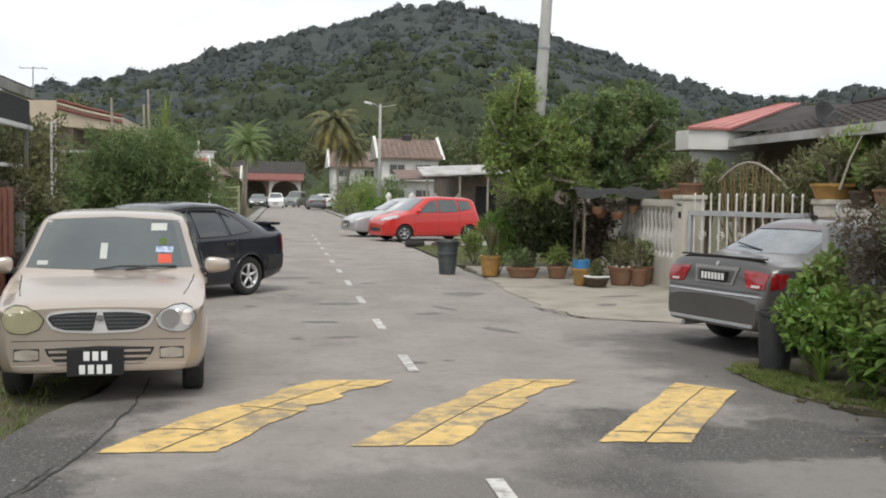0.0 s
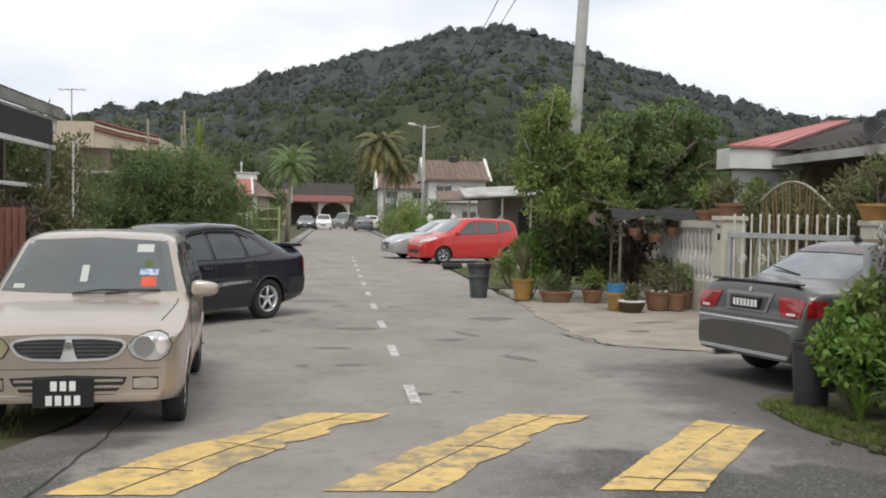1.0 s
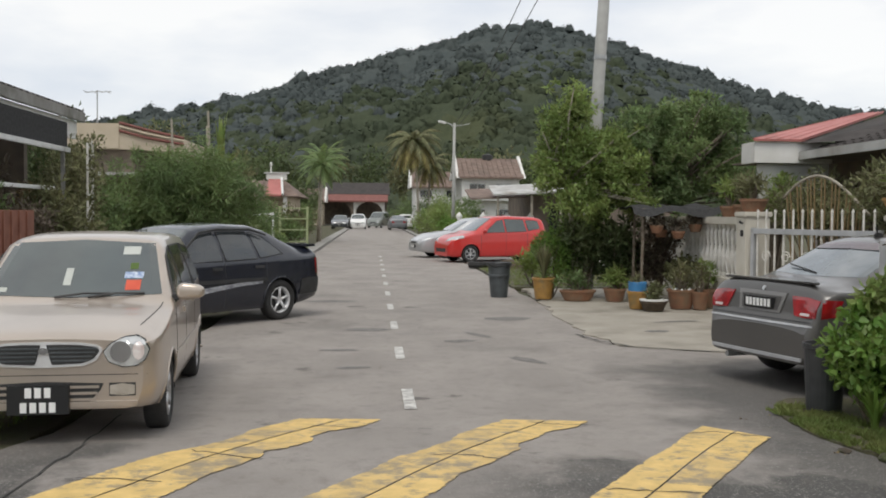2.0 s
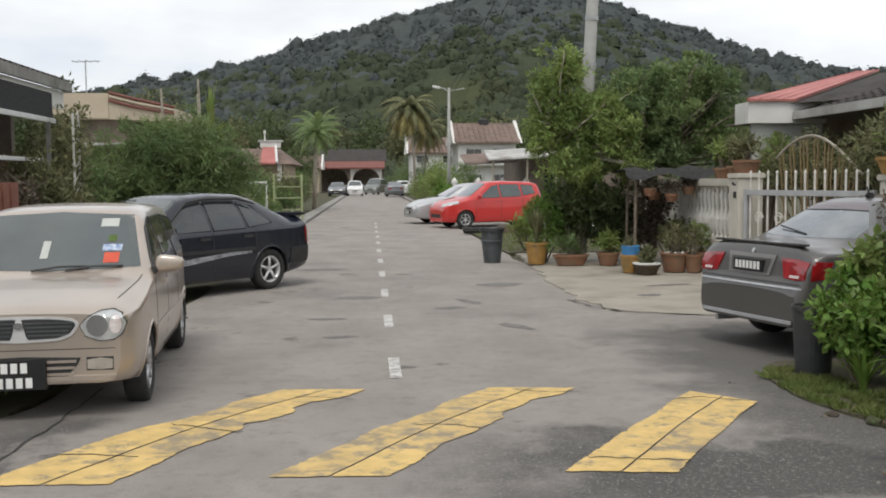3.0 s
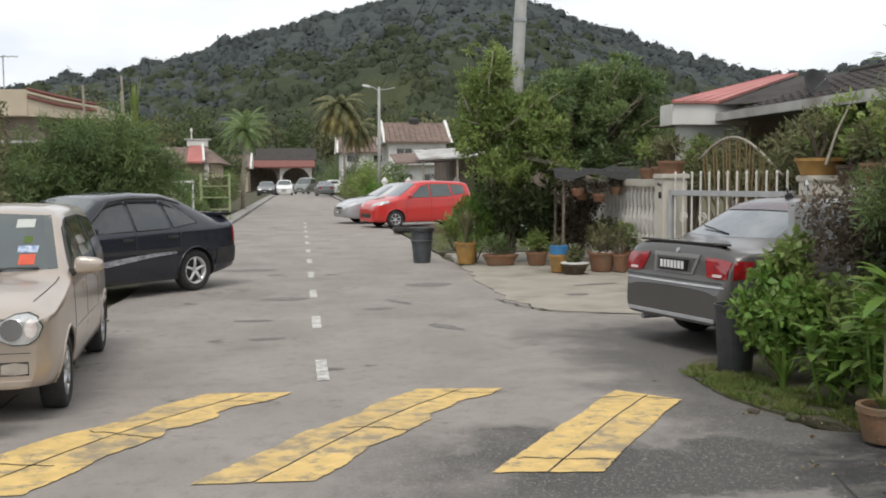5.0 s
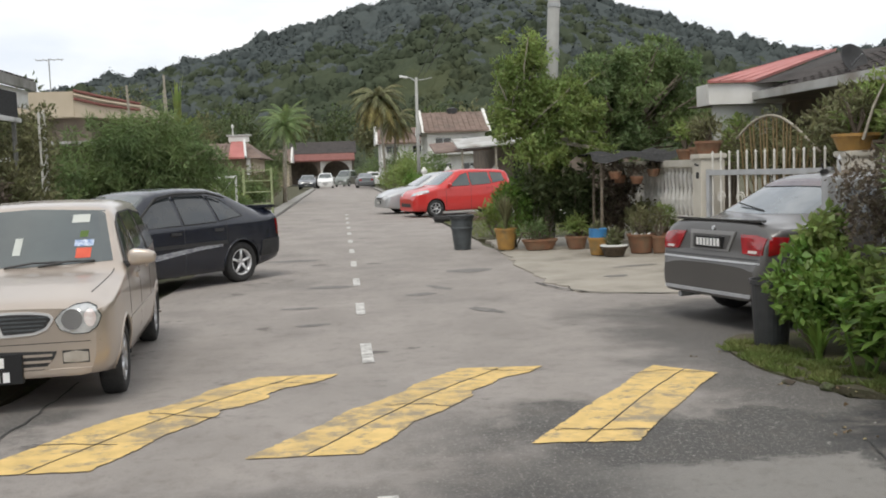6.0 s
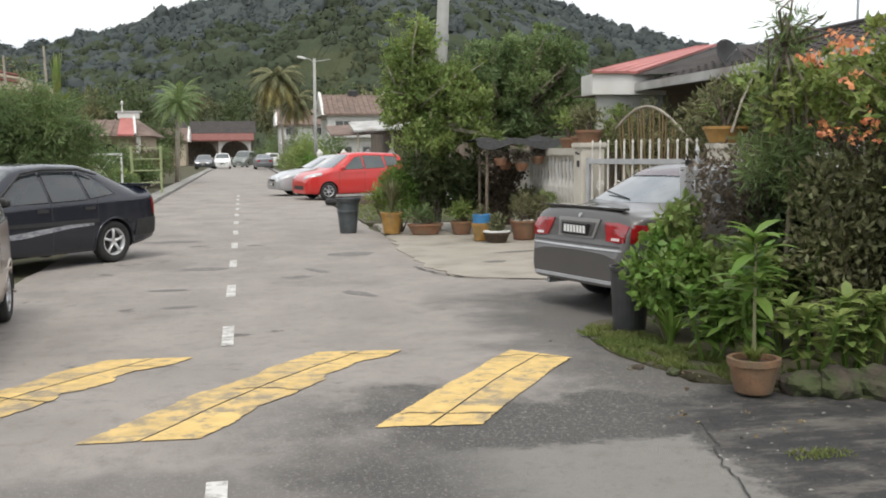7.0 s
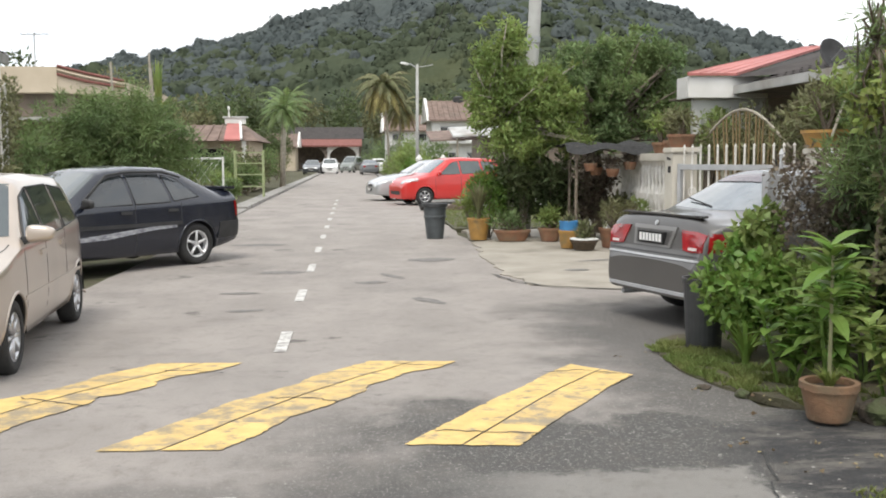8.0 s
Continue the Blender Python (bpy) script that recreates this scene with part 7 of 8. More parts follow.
for k, (x, y, s) in enumerate(((3.78, 5.28, 0.12), (3.98, 5.2, 0.14), (4.2, 5.12, 0.15), (4.42, 4.92, 0.12), (3.66, 5.5, 0.09), (4.62, 4.8, 0.17), (3.2, 5.95, 0.04), (3.02, 6.15, 0.035))):
    bm = bmesh.new()
    bmesh.ops.create_icosphere(bm, subdivisions=3, radius=1)
    for v in bm.verts:
        v.co *= 1 + 0.35 * noise.noise(v.co * 1.5 + Vector((k * 4, 0, 0))) + 0.1 * noise.noise(v.co * 5)
        v.co = Vector((v.co.x * s * 1.2, v.co.y * s, (v.co.z + 0.55) * s * 0.8))
    ob = part("rock", bm, M["stone"], smooth=False)
    ob.matrix_world = pose(x, y, 0.0, 0, 0, k * 50)
    tagged(ob, "rough brown mossy garden rock edging the verge", "rock", "rocks along the verge")
for k, (x, y, h) in enumerate(((4.55, 6.35, 1.9), (4.75, 6.1, 1.6), (5.0, 6.35, 2.0), (4.9, 5.75, 1.3))):
    tagged(part("garden_stake", tube([(x, y, 0.0), (x + 0.03, y, h * 0.5), (x - 0.02, y + 0.02, h)], [0.014, 0.012, 0.009], 6), M["bark_pale"] if k % 2 else M["cane_green"]), "thin upright stem among the shrubs", "stem", "upright stems")
shrub("verge_shrub", (4.7, 6.7, 0.0), (0.6, 0.3, 0.75), 3000, 0.09, 0.04, M["leaf_deep"], "dark green shrub behind the broad-leaved plants", 10, 26, z0=0.1)
tagged(part("pot_shelf", box(5.0, 5.9, 5.75, 6.05, 0.72, 0.76, 0.006), M["gate_grey"]), "narrow metal plant shelf among shrubs", "shelf")
for k in range(2):
    part("shelf_leg", box(5.05 + 0.75 * k, 5.09 + 0.75 * k, 5.8, 5.84, 0.0, 0.72), M["gate_grey"], bpy.data.objects["pot_shelf"])
pot((5.25, 5.9, 0.76), 0.14, 0.22, M["potting"], "dark pot on a plant shelf", "plant pots by the verge")
shrub("potted_plant", (5.25, 5.9, 0.95), (0.2, 0.2, 0.25), 500, 0.12, 0.05, M["leaf"], "green plant in a dark pot", 5, 10, z0=0)
# fallen leaves and litter at the road edge
lit = []
for k in range(190):
    x, y = 2.7 + 2.2 * rng.random() ** 1.6, 4.4 + 2.9 * rng.random()
    lit.append((x, y, 0.012 if x < 2.9 + 0.9 * (y < 5.3) else 0.026))
leaf_part("leaf_litter", [leaves(np.array(lit), 0.02, 130, 0.030, 0.022, up=0.0, flat=0.05, tilt=0.12)], M["leaf_dry"])
tagged(bpy.data.objects["leaf_litter"], "dry fallen leaves along the road edge", "leaf litter", kind="stuff")

vs, fs = [], []
for k in range(760):
    if k < 420:
        x, y = -3.1 + 1.25 * rng.random(), 3.5 + 2.3 * rng.random()
    else:
        x, y = 2.6 + 2.4 * rng.random(), 3.2 + 2.0 * rng.random()
    s = 0.003 + 0.012 * rng.random() ** 6
    i0 = len(vs)
    for dx, dy, dz in ((-1, -0.6, 0), (0.9, -0.8, 0), (0.7, 0.9, 0), (-0.8, 0.7, 0), (0, 0, 1.0)):
        vs.append((x + dx * s * (0.7 + 0.6 * rng.random()), y + dy * s, 0.002 + dz * s * 0.6))
    fs += [(i0, i0 + 1, i0 + 4), (i0 + 1, i0 + 2, i0 + 4), (i0 + 2, i0 + 3, i0 + 4), (i0 + 3, i0, i0 + 4)]
tagged(part("gravel", (vs, fs), M["chip"]), "pale loose gravel and chips on the road edge", "gravel", kind="stuff")

# ---- lawn edge beyond the tree ----
tagged(part("tyre_planter", moved(lathe([(0.16, 0), (0.27, 0.0), (0.31, 0.08), (0.29, 0.17), (0.18, 0.18), (0.16, 0.1)], 24), pose(2.98, 28.4, 0.02)), M["tyre"]), "old black tyre lying on the verge", "tyre")
tagged(part("dirt_heap", moved(lathe([(0.5, 0), (0.42, 0.12), (0.25, 0.22), (0.02, 0.26)], 14), pose(3.9, 28.2, 0.02)), M["potting"]), "dark heap of soil on the verge", "soil heap")
shrub("verge_plant", (3.35, 21.0, 0.0), (0.3, 0.3, 0.4), 500, 0.16, 0.03, M["leaf_yellow"], "yellow-green spiky plant on the verge", 6, 12, z0=0.1)


# ---- left side ----
tree("weeping_tree", (-4.1, 20.0, 0.0), (-4.0, 19.9, 1.4), [((-4.4, 19.6, 1.8), (1.0, 0.9, 0.85)), ((-3.4, 19.8, 1.85), (1.0, 0.9, 0.85)), ((-3.95, 19.6, 2.3), (1.0, 0.8, 0.6)), ((-2.7, 20.0, 1.5), (0.6, 0.6, 0.65)), ((-5.0, 19.6, 1.4), (0.55, 0.5, 0.5)), ((-3.0, 19.8, 2.05), (0.6, 0.6, 0.45))], 34000, 0.15, 0.02, M["leaf_dark"], M["bark"], 0.10, "broad weeping green tree spreading over the roadside", droop=0.45, cl=36, spread=0.34)
shrub("fence_shrub", (-5.9, 17.2, 0.0), (0.7, 0.8, 0.9), 2400, 0.10, 0.03, M["leaf_olive"], "straggling olive shrub by the porch", 10, 24, z0=0.3)
shrub("fence_shrub", (-4.9, 15.9, 0.0), (0.55, 0.6, 0.75), 2200, 0.11, 0.035, M["leaf_olive"], "straggling olive shrub by the fence", 10, 24, z0=0.2)
shrub("fence_shrub", (-5.4, 18.4, 0.0), (0.5, 0.6, 0.6), 2000, 0.10, 0.04, M["leaf_dark"], "dark shrub by the fence", 10, 24, z0=0.1)
shrub("fence_shrub", (-4.4, 14.6, 0.0), (0.35, 0.4, 0.55), 1200, 0.10, 0.04, M["leaf_yellow"], "yellow-green shrub by the fence", 8, 16, z0=0.1)
shrub("fence_shrub", (-5.3, 13.4, 0.0), (0.5, 0.6, 0.85), 1700, 0.10, 0.035, M["leaf_dark"], "dark straggling shrub by the gate", 8, 18, z0=0.25)
shrub("fence_shrub", (-5.9, 21.5, 0.0), (0.8, 1.0, 1.15), 2600, 0.12, 0.04, M["leaf_dark"], "dark shrub beside the driveway", 10, 24, z0=0.2)
for k, (x, y, z, r, mt) in enumerate(((-5.0, 15.3, 1.5, 0.55, "leaf_olive"), (-5.3, 16.8, 1.9, 0.6, "leaf_olive"), (-5.6, 18.0, 2.2, 0.6, "leaf_olive"), (-5.0, 17.6, 1.3, 0.55, "leaf_dark"), (-5.1, 14.0, 1.3, 0.5, "leaf_purple"), (-6.0, 19.4, 2.5, 0.6, "leaf_olive"), (-5.2, 18.9, 1.4, 0.6, "leaf_dark"))):
    shrub("fence_shrub", (x, y, 0.0), (r, r, 0.6), 1300, 0.11, 0.035, M[mt], "straggling climber over the porch fence", 9, 22, z0=z - 0.6)
for k, (x, y, z, mt) in enumerate(((-5.6, 11.6, 1.35, "leaf_purple"), (-5.7, 12.7, 1.75, "leaf_dry"), (-5.55, 13.6, 1.2, "leaf_olive"), (-5.7, 14.5, 1.85, "leaf_purple"), (-5.6, 15.4, 1.4, "leaf_dry"))):
    shrub("porch_plant", (x, y, 0.0), (0.4, 0.5, 0.5), 900, 0.10, 0.035, M[mt], "brownish straggling plant in the shaded porch", 8, 18, z0=z - 0.5)
for k in range(7):
    x, y = -4.85, 12.8 + 0.85 * k
    pot((x, y, 0.62), 0.13, 0.17, M["terracotta"] if k % 2 else M["potting"], "small flower pot on the fence plinth", "pots on the fence")
    shrub("potted_plant", (x, y, 0.75), (0.22, 0.2, 0.25), 240, 0.10, 0.035, M["leaf_light"] if k % 3 == 0 else M["leaf_olive"], "small green plant in a fence pot", 5, 9, z0=0)
lf = thing("low_fence", pose(-4.75, 12.0, 0.0), "low concrete block fence under the shrubs", "fence")
part("plinth", box(-0.1, 0.1, 0, 9.5, 0, 0.62, 0.01), M["concrete_grey"], lf)
for k in range(6):
    part("post", box(-0.06, 0.06, 0.2 + k * 1.8, 0.32 + k * 1.8, 0.6, 1.25, 0.008), M["concrete_grey"], lf)
rg = thing("sheet_gate", pose(-4.62, 10.5, 0.0), "red-brown sheet metal gate", "gate")
part("sheet", box(-0.03, 0.03, 0, 2.6, 0.10, 1.6, 0.008), M["rust_red"], rg)
for k in range(9):
    part("rib", box(0.03, 0.05, 0.12 + k * 0.27, 0.16 + k * 0.27, 0.12, 1.58), M["rust_red"], rg)

lh = thing("porch_house", pose(0, 0, 0), "single-storey house with dark shaded porch and white awning bars", "house")
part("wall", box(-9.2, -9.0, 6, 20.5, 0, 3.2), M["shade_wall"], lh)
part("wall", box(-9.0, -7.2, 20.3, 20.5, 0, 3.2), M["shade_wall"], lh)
ribbed_roof("roof", -6.1, 3.62, -10.4, 5.1, 6.0, 20.6, M["dark_tile"], lh, 0.28, 0.035, 12, "grey weathered tile roof")
part("fascia", box(-6.14, -6.06, 6.0, 20.6, 3.42, 3.62, 0.008), M["concrete_grey"], lh, "stained grey fascia")
part("awning", box(-6.9, -5.25, 6.2, 16.6, 3.02, 3.06), M["dark"], lh, "dark awning sheet")
part("valance", box(-5.25, -5.2, 6.2, 16.55, 2.64, 3.06, 0.01), M["shadecloth"], lh, "black hanging awning valance")
part("upper_wall", box(-6.24, -6.18, 6.0, 20.4, 3.06, 3.42), M["white_wall"], lh, "stained white wall strip under the eave")
part("awning_edge", box(-5.20, -5.15, 6.2, 16.55, 2.56, 2.64, 0.008), M["white_plastic"], lh, "white awning edge")
part("rail", box(-5.22, -5.16, 6.4, 15.9, 1.92, 1.98, 0.006), M["white_plastic"], lh, "white horizontal rail")
for y in (6.4, 11.0, 16.2):
    part("post", box(-5.21, -5.15, y, y + 0.06, 0, 2.64, 0.006), M["concrete_grey"], lh)
part("window", box(-9.0, -8.95, 14.0, 16.2, 1.0, 2.2), M["glass"], lh)
tr = thing("trellis_arch", pose(-4.78, 16.2, 0.0), "white metal lattice trellis wrapped in creeper", "trellis")
for dy in (0.0, 0.3):
    part("upright", tube([(0, dy, 0), (0, dy, 2.55), (0.0, dy, 2.7)], 0.02, 6), M["gate_white"], tr)
for k in range(13):
    part("rung", tube([(0, 0, 0.2 + k * 0.2), (0, 0.3, 0.35 + k * 0.2)], 0.012, 5), M["gate_white"], tr)
leaf_part("creeper", [leaves(np.array([(0, 0.15, 0.4 + 0.25 * k) for k in range(10)]), 0.26, 1100, 0.09, 0.04)], M["leaf_olive"], tr)

# cream house with maroon roof edge
ch = thing("cream_house", pose(-6.9, 27.5, 0.0), "cream house with maroon-striped flat porch roof", "house")
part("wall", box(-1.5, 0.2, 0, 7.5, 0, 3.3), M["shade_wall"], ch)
part("parapet", box(-1.65, -0.15, -0.25, 7.8, 3.3, 4.0, 0.02), M["cream_wall"], ch, "cream parapet")
part("porch_slab", ([(-0.15, -0.25, 3.3), (1.4, 0.6, 3.28), (1.4, 7.0, 3.28), (-0.15, 7.8, 3.3), (-0.15, -0.25, 4.0), (1.4, 0.6, 3.66), (1.4, 7.0, 3.66), (-0.15, 7.8, 4.0)], [(0, 1, 2, 3), (7, 6, 5, 4), (0, 4, 5, 1), (1, 5, 6, 2), (2, 6, 7, 3), (0, 3, 7, 4)]), M["cream_wall"], ch)
for k in range(3):
    z0, z1 = 4.02 - 0.11 * k, 3.68 - 0.09 * k
    part("roof_stripe", tube([(-0.15, -0.28, z0), (0.5, 0.05, z0 - 0.16), (1.42, 0.58, z1)], 0.04, 6), M["maroon"] if k != 1 else M["cream_wall"], ch)
part("porch_column", box(1.1, 1.35, 0.7, 0.95, 0, 3.3, 0.01), M["cream_wall"], ch)
part("lean_to", box(-1.6, 1.4, -1.4, 0, 2.55, 2.62), M["tin"], ch, "weathered lean-to roof")
part("door", box(0.4, 0.44, 2.0, 2.9, 0, 2.05), M["dark"], ch)
part("window", box(0.4, 0.44, 4.0, 5.6, 1.0, 2.1), M["glass"], ch)

an2 = thing("roof_aerial", pose(-7.9, 28.2, 4.0), "thin television aerial above the cream parapet", "aerial")
part("mast", tube([(0, 0, -0.05), (0, 0, 1.0)], 0.018, 6), M["steel_pole"], an2)
part("boom", tube([(-0.35, 0, 0.95), (0.4, 0, 0.97)], 0.012, 5), M["steel_pole"], an2)
for k in range(4):
    part("element", tube([(-0.3 + 0.2 * k, -0.25, 0.96), (-0.3 + 0.2 * k, 0.25, 0.96)], 0.008, 4), M["steel_pole"], an2)

# tall pale plant and bare poles behind
sp = thing("banana_plant", pose(-3.85, 24.2, 0.0), "tall pale green plant with upright furled leaves", "plant")
part("stem", tube([(0, 0, 0), (0.03, 0, 1.6), (0.0, 0, 2.9)], [0.10, 0.08, 0.05], 8), M["leaf_yellow"], sp)
blades("fronds", (0, 0, 2.5), 9, 1.7, 0.16, M["leaf_yellow"], "", 0.10, sp)
blades("hanging_leaves", (0, 0, 2.3), 12, 0.9, 0.18, M["leaf_yellow"], "", 0.9, sp)
for k, (x, y, h) in enumerate(((-5.6, 27, 4.1), (-4.7, 27.5, 4.4), (-5.15, 30, 4.2))):
    tagged(part("bare_trunk", tube([(x, y, 0), (x + 0.05, y, h * 0.6), (x, y, h)], [0.05, 0.045, 0.03], 7), M["bark_pale"]), "thin pale bare trunk behind the shrubs", "trunk", "bare trunks")

# farther left: small red-roofed porch, rack, hedges, palms
rh = thing("porch_house", pose(-4.75, 45, 0.0), "small house with red gabled porch roof behind shrubs", "house")
part("wall", box(-4.5, 0.75, 1.0, 8, 0, 2.4), M["cream_wall"], rh)
part("roof", ([(-4.8, 0.0, 2.35), (1.25, 0.0, 2.35), (0.45, 2.2, 3.12), (-3.9, 2.2, 3.12), (-4.8, 8, 2.35), (1.25, 8, 2.35)], [(0, 1, 2, 3), (1, 5, 2), (0, 3, 4), (3, 2, 5, 4), (0, 4, 5, 1)]), M["brown_tile"], rh, "weathered brown tiled hip roof")
for k in range(10):
    part("tile_roll", tube([(-4.2 + 0.52 * k, -0.02, 2.37), (-3.5 + 0.42 * k, 2.2, 3.14)], 0.045, 5), M["brown_tile"], rh)
part("porch_roof", ([(-0.2, -0.35, 2.42), (0.5, -0.35, 2.42), (0.36, 0.9, 3.16), (-0.2, 0.9, 3.16), (-0.2, -0.35, 2.34), (0.5, -0.35, 2.34), (0.36, 0.9, 3.08), (-0.2, 0.9, 3.08)], [(0, 1, 2, 3), (7, 6, 5, 4), (0, 4, 5, 1), (1, 5, 6, 2), (2, 6, 7, 3), (3, 7, 4, 0)]), M["red_roof"], rh, "red tiled porch roof")
part("barge_board", tube([(0.56, -0.38, 2.42), (0.40, 0.9, 3.2)], 0.06, 6), M["white_plastic"], rh, "white barge board")
part("parapet", box(-0.32, 0.62, 1.0, 1.2, 3.12, 3.40, 0.02), M["white_wall"], rh, "white parapet block")
part("parapet_cap", box(-0.42, 0.74, 0.95, 1.25, 3.40, 3.48, 0.02), M["fascia"], rh)
part("finial", lathe([(0.04, 3.4), (0.025, 3.7), (0.055, 3.76), (0.055, 3.84), (0.015, 3.9)], 8), M["white_wall"], rh)
for x in (-4.0, -2.2, 0.62):
    part("porch_column", box(x - 0.09, x + 0.09, 0.1, 0.3, 0, 2.36, 0.01), M["white_wall"], rh)
part("window", box(-1.8, -0.4, 0.96, 1.0, 0.9, 2.0), M["glass"], rh)
lp_ = thing("lattice_panel", pose(-5.35, 31.0, 0.0, 0, 0, 8), "white diamond lattice panel beside the driveway", "fence")
for k in range(9):
    part("lath", tube([(0.18 * k - 0.3, 0, 0.35), (0.18 * k + 0.6, 0, 1.55)], 0.009, 4), M["white_plastic"], lp_)
    part("lath", tube([(0.18 * k + 0.6, 0.02, 0.35), (0.18 * k - 0.3, 0.02, 1.55)], 0.009, 4), M["white_plastic"], lp_)
for z in (0.35, 1.55):
    part("lattice_rail", box(-0.35, 2.1, -0.02, 0.04, z - 0.03, z + 0.03), M["white_plastic"], lp_)
leaf_part("creeper", [leaves(np.array([(0.25 * k - 0.2, -0.05, 0.5 + 0.35 * (k % 3)) for k in range(9)]), 0.28, 700, 0.10, 0.045)], M["leaf_dark"], lp_)
for x in (-0.33, 2.08):
    part("lattice_post", box(x - 0.03, x + 0.03, -0.02, 0.04, 0, 1.6), M["white_plastic"], lp_)
rk = thing("steel_rack", pose(-3.68, 37.6, 0.0), "pale green open steel rack beside the driveway", "rack")
for x in (0, 1.05):
    for y in (0, 0.5):
        part("upright", box(x - 0.025, x + 0.025, y - 0.025, y + 0.025, 0, 1.84), M["rack_green"], rk, "pale green painted upright")
for z in (0.5, 0.95, 1.38, 1.78):
    part("shelf", box(0, 1.05, 0, 0.5, z - 0.035, z, 0.004), M["rack_green"], rk, "pale green painted shelf")
for k, (x, y, r, h, mt) in enumerate(((-4.9, 30.5, 0.8, 0.9, "leaf_dark"), (-5.2, 35.5, 0.9, 1.1, "leaf"), (-4.6, 41, 0.9, 1.05, "leaf_dark"), (-4.0, 43.5, 0.8, 0.9, "leaf_olive"), (-3.7, 35.6, 0.6, 0.38, "leaf_dark"), (-4.4, 39.6, 0.8, 0.6, "leaf"), (-3.8, 43, 0.8, 0.7, "leaf_dark"), (-4.0, 48, 0.9, 0.9, "leaf_olive"), (-4.2, 54, 1.0, 1.0, "leaf_dark"), (-4.4, 61, 1.2, 1.1, "leaf_dark"), (-4.6, 70, 1.4, 1.1, "leaf_olive"), (-3.6, 29.5, 0.4, 0.35, "leaf_olive"))):
    shrub("roadside_shrub", (x, y, 0.0), (r, r, h), 1500, 0.16, 0.055, M[mt], "leafy shrub along the kerb", 8, 20, z0=0.05, group="shrubs along the kerb")
for k, (x, y, z, r, mt) in enumerate(((-7.5, 52, 2.6, 1.9, "leaf_olive"), (-9.5, 47, 2.8, 2.2, "leaf_olive"), (-8, 62, 3.4, 2.3, "leaf"), (-12, 58, 4.2, 3.0, "leaf_olive"), (-9.5, 74, 3.8, 2.6, "leaf_dark"), (-15, 70, 5, 3.4, "leaf_olive"), (-19, 80, 5.5, 4, "leaf_dark"), (-12, 88, 4.5, 3.2, "leaf"), (-7.0, 90, 3.0, 2.2, "leaf_dark"), (-24, 66, 5, 3.6, "leaf_dark"), (-13, 40, 3.4, 2.2, "leaf_dark"))):
    tree("garden_tree", (x, y, 0.0), (x, y, z * 0.6), [((x, y, z), (r, r, r * 0.75)), ((x + r * 0.5, y - r * 0.3, z - r * 0.3), (r * 0.7, r * 0.7, r * 0.5))], 3000, 0.27, 0.12, M["leaf_deep" if mt != "leaf_olive" else mt], M["bark"], 0.12, "garden tree behind the houses", cl=26, spread=0.34)


def palm(name, base, h, fronds, length, label, frond_mat, dry=0.0, lean=0.0, crown_droop=0.9):
    """A palm: ringed trunk and arching fronds of separate leaflets."""
    p = thing(name, pose(*base), label, "palm tree")
    part("trunk", tube([(0, 0, -0.1), (lean * 0.4, 0, h * 0.5), (lean, 0, h)], [0.13, 0.10, 0.08], 10), M["bark_pale"], p, smooth=True)
    vs, fs, vd, fd = [], [], [], []
    for k in range(fronds):
        a = k * 2.399
        el = 1.15 - 1.75 * (k / fronds)
        tgt_v, tgt_f = (vd, fd) if (k / fronds) > 1 - dry else (vs, fs)
        prev = Vector((lean, 0, h))
        d = Vector((math.cos(a) * math.cos(el), math.sin(a) * math.cos(el), math.sin(el)))
        seg = length / 9
        for j in range(10):
            nxt = prev + d * seg
            side = Vector((-math.sin(a), math.cos(a), 0))
            for sd in (-1, 1):
                for u in (0.0, 0.5):
                    o = prev.lerp(nxt, u)
                    L = length * 0.24 * math.sin(math.pi * min(0.95, 0.15 + j / 11))
                    tip = o + (side * sd * 0.75 + d * 0.55 + Vector((0, 0, -0.35 - 0.3 * j / 10))) * L
                    w = d * 0.07 * length / 2
                    i0 = len(tgt_v)
                    tgt_v += [o - w, o + w, tip]
                    tgt_f.append((i0, i0 + 1, i0 + 2))
            i0 = len(tgt_v)
            rr = 0.02 * length / 2
            tgt_v += [prev - side * rr, prev + side * rr, nxt + side * rr, nxt - side * rr]
            tgt_f.append((i0, i0 + 1, i0 + 2, i0 + 3))
            prev = nxt
            d = (d + Vector((0, 0, -0.17 * crown_droop))).normalized()
    part("fronds", (vs, fs), frond_mat, p)
    if vd:
        part("dry_fronds", (vd, fd), M["frond_dry"], p, "dry yellow-brown fronds")
    return p


palm("coconut_palm", (3.95, 84, 0.0), 7.6, 44, 2.9, "coconut palm with yellowing drooping fronds", M["leaf_olive"], 0.4, -0.5, 1.35)
palm("coconut_palm", (4.9, 88, 0.0), 6.0, 34, 2.4, "coconut palm beside the street", M["leaf_olive"], 0.3, 0.2, 1.35)
palm("garden_palm", (-2.95, 52, 0.0), 4.1, 26, 1.5, "small green palm with pale trunk at the kerb", M["leaf_dark"], 0.0, 0.15)
palm("garden_palm", (-3.25, 57, 0.0), 4.8, 24, 1.6, "small green palm with pale trunk at the kerb", M["leaf_dark"], 0.0, 0.3)

# ---- far right: lamp post, tin roofs, two-storey house, hedge ----
lp = thing("street_lamp", pose(4.12, 51, 0.0), "tall grey street lamp with a white lantern arm", "street lamp")
part("post", tube([(0, 0, 0), (0, 0, 3), (0.02, 0, 6.35)], [0.11, 0.09, 0.07], 10), M["pole_conc"], lp, smooth=True)
part("arm", tube([(0, 0, 6.15), (-0.25, 0, 6.32), (-0.5, 0, 6.38)], 0.03, 7), M["steel_pole"], lp)
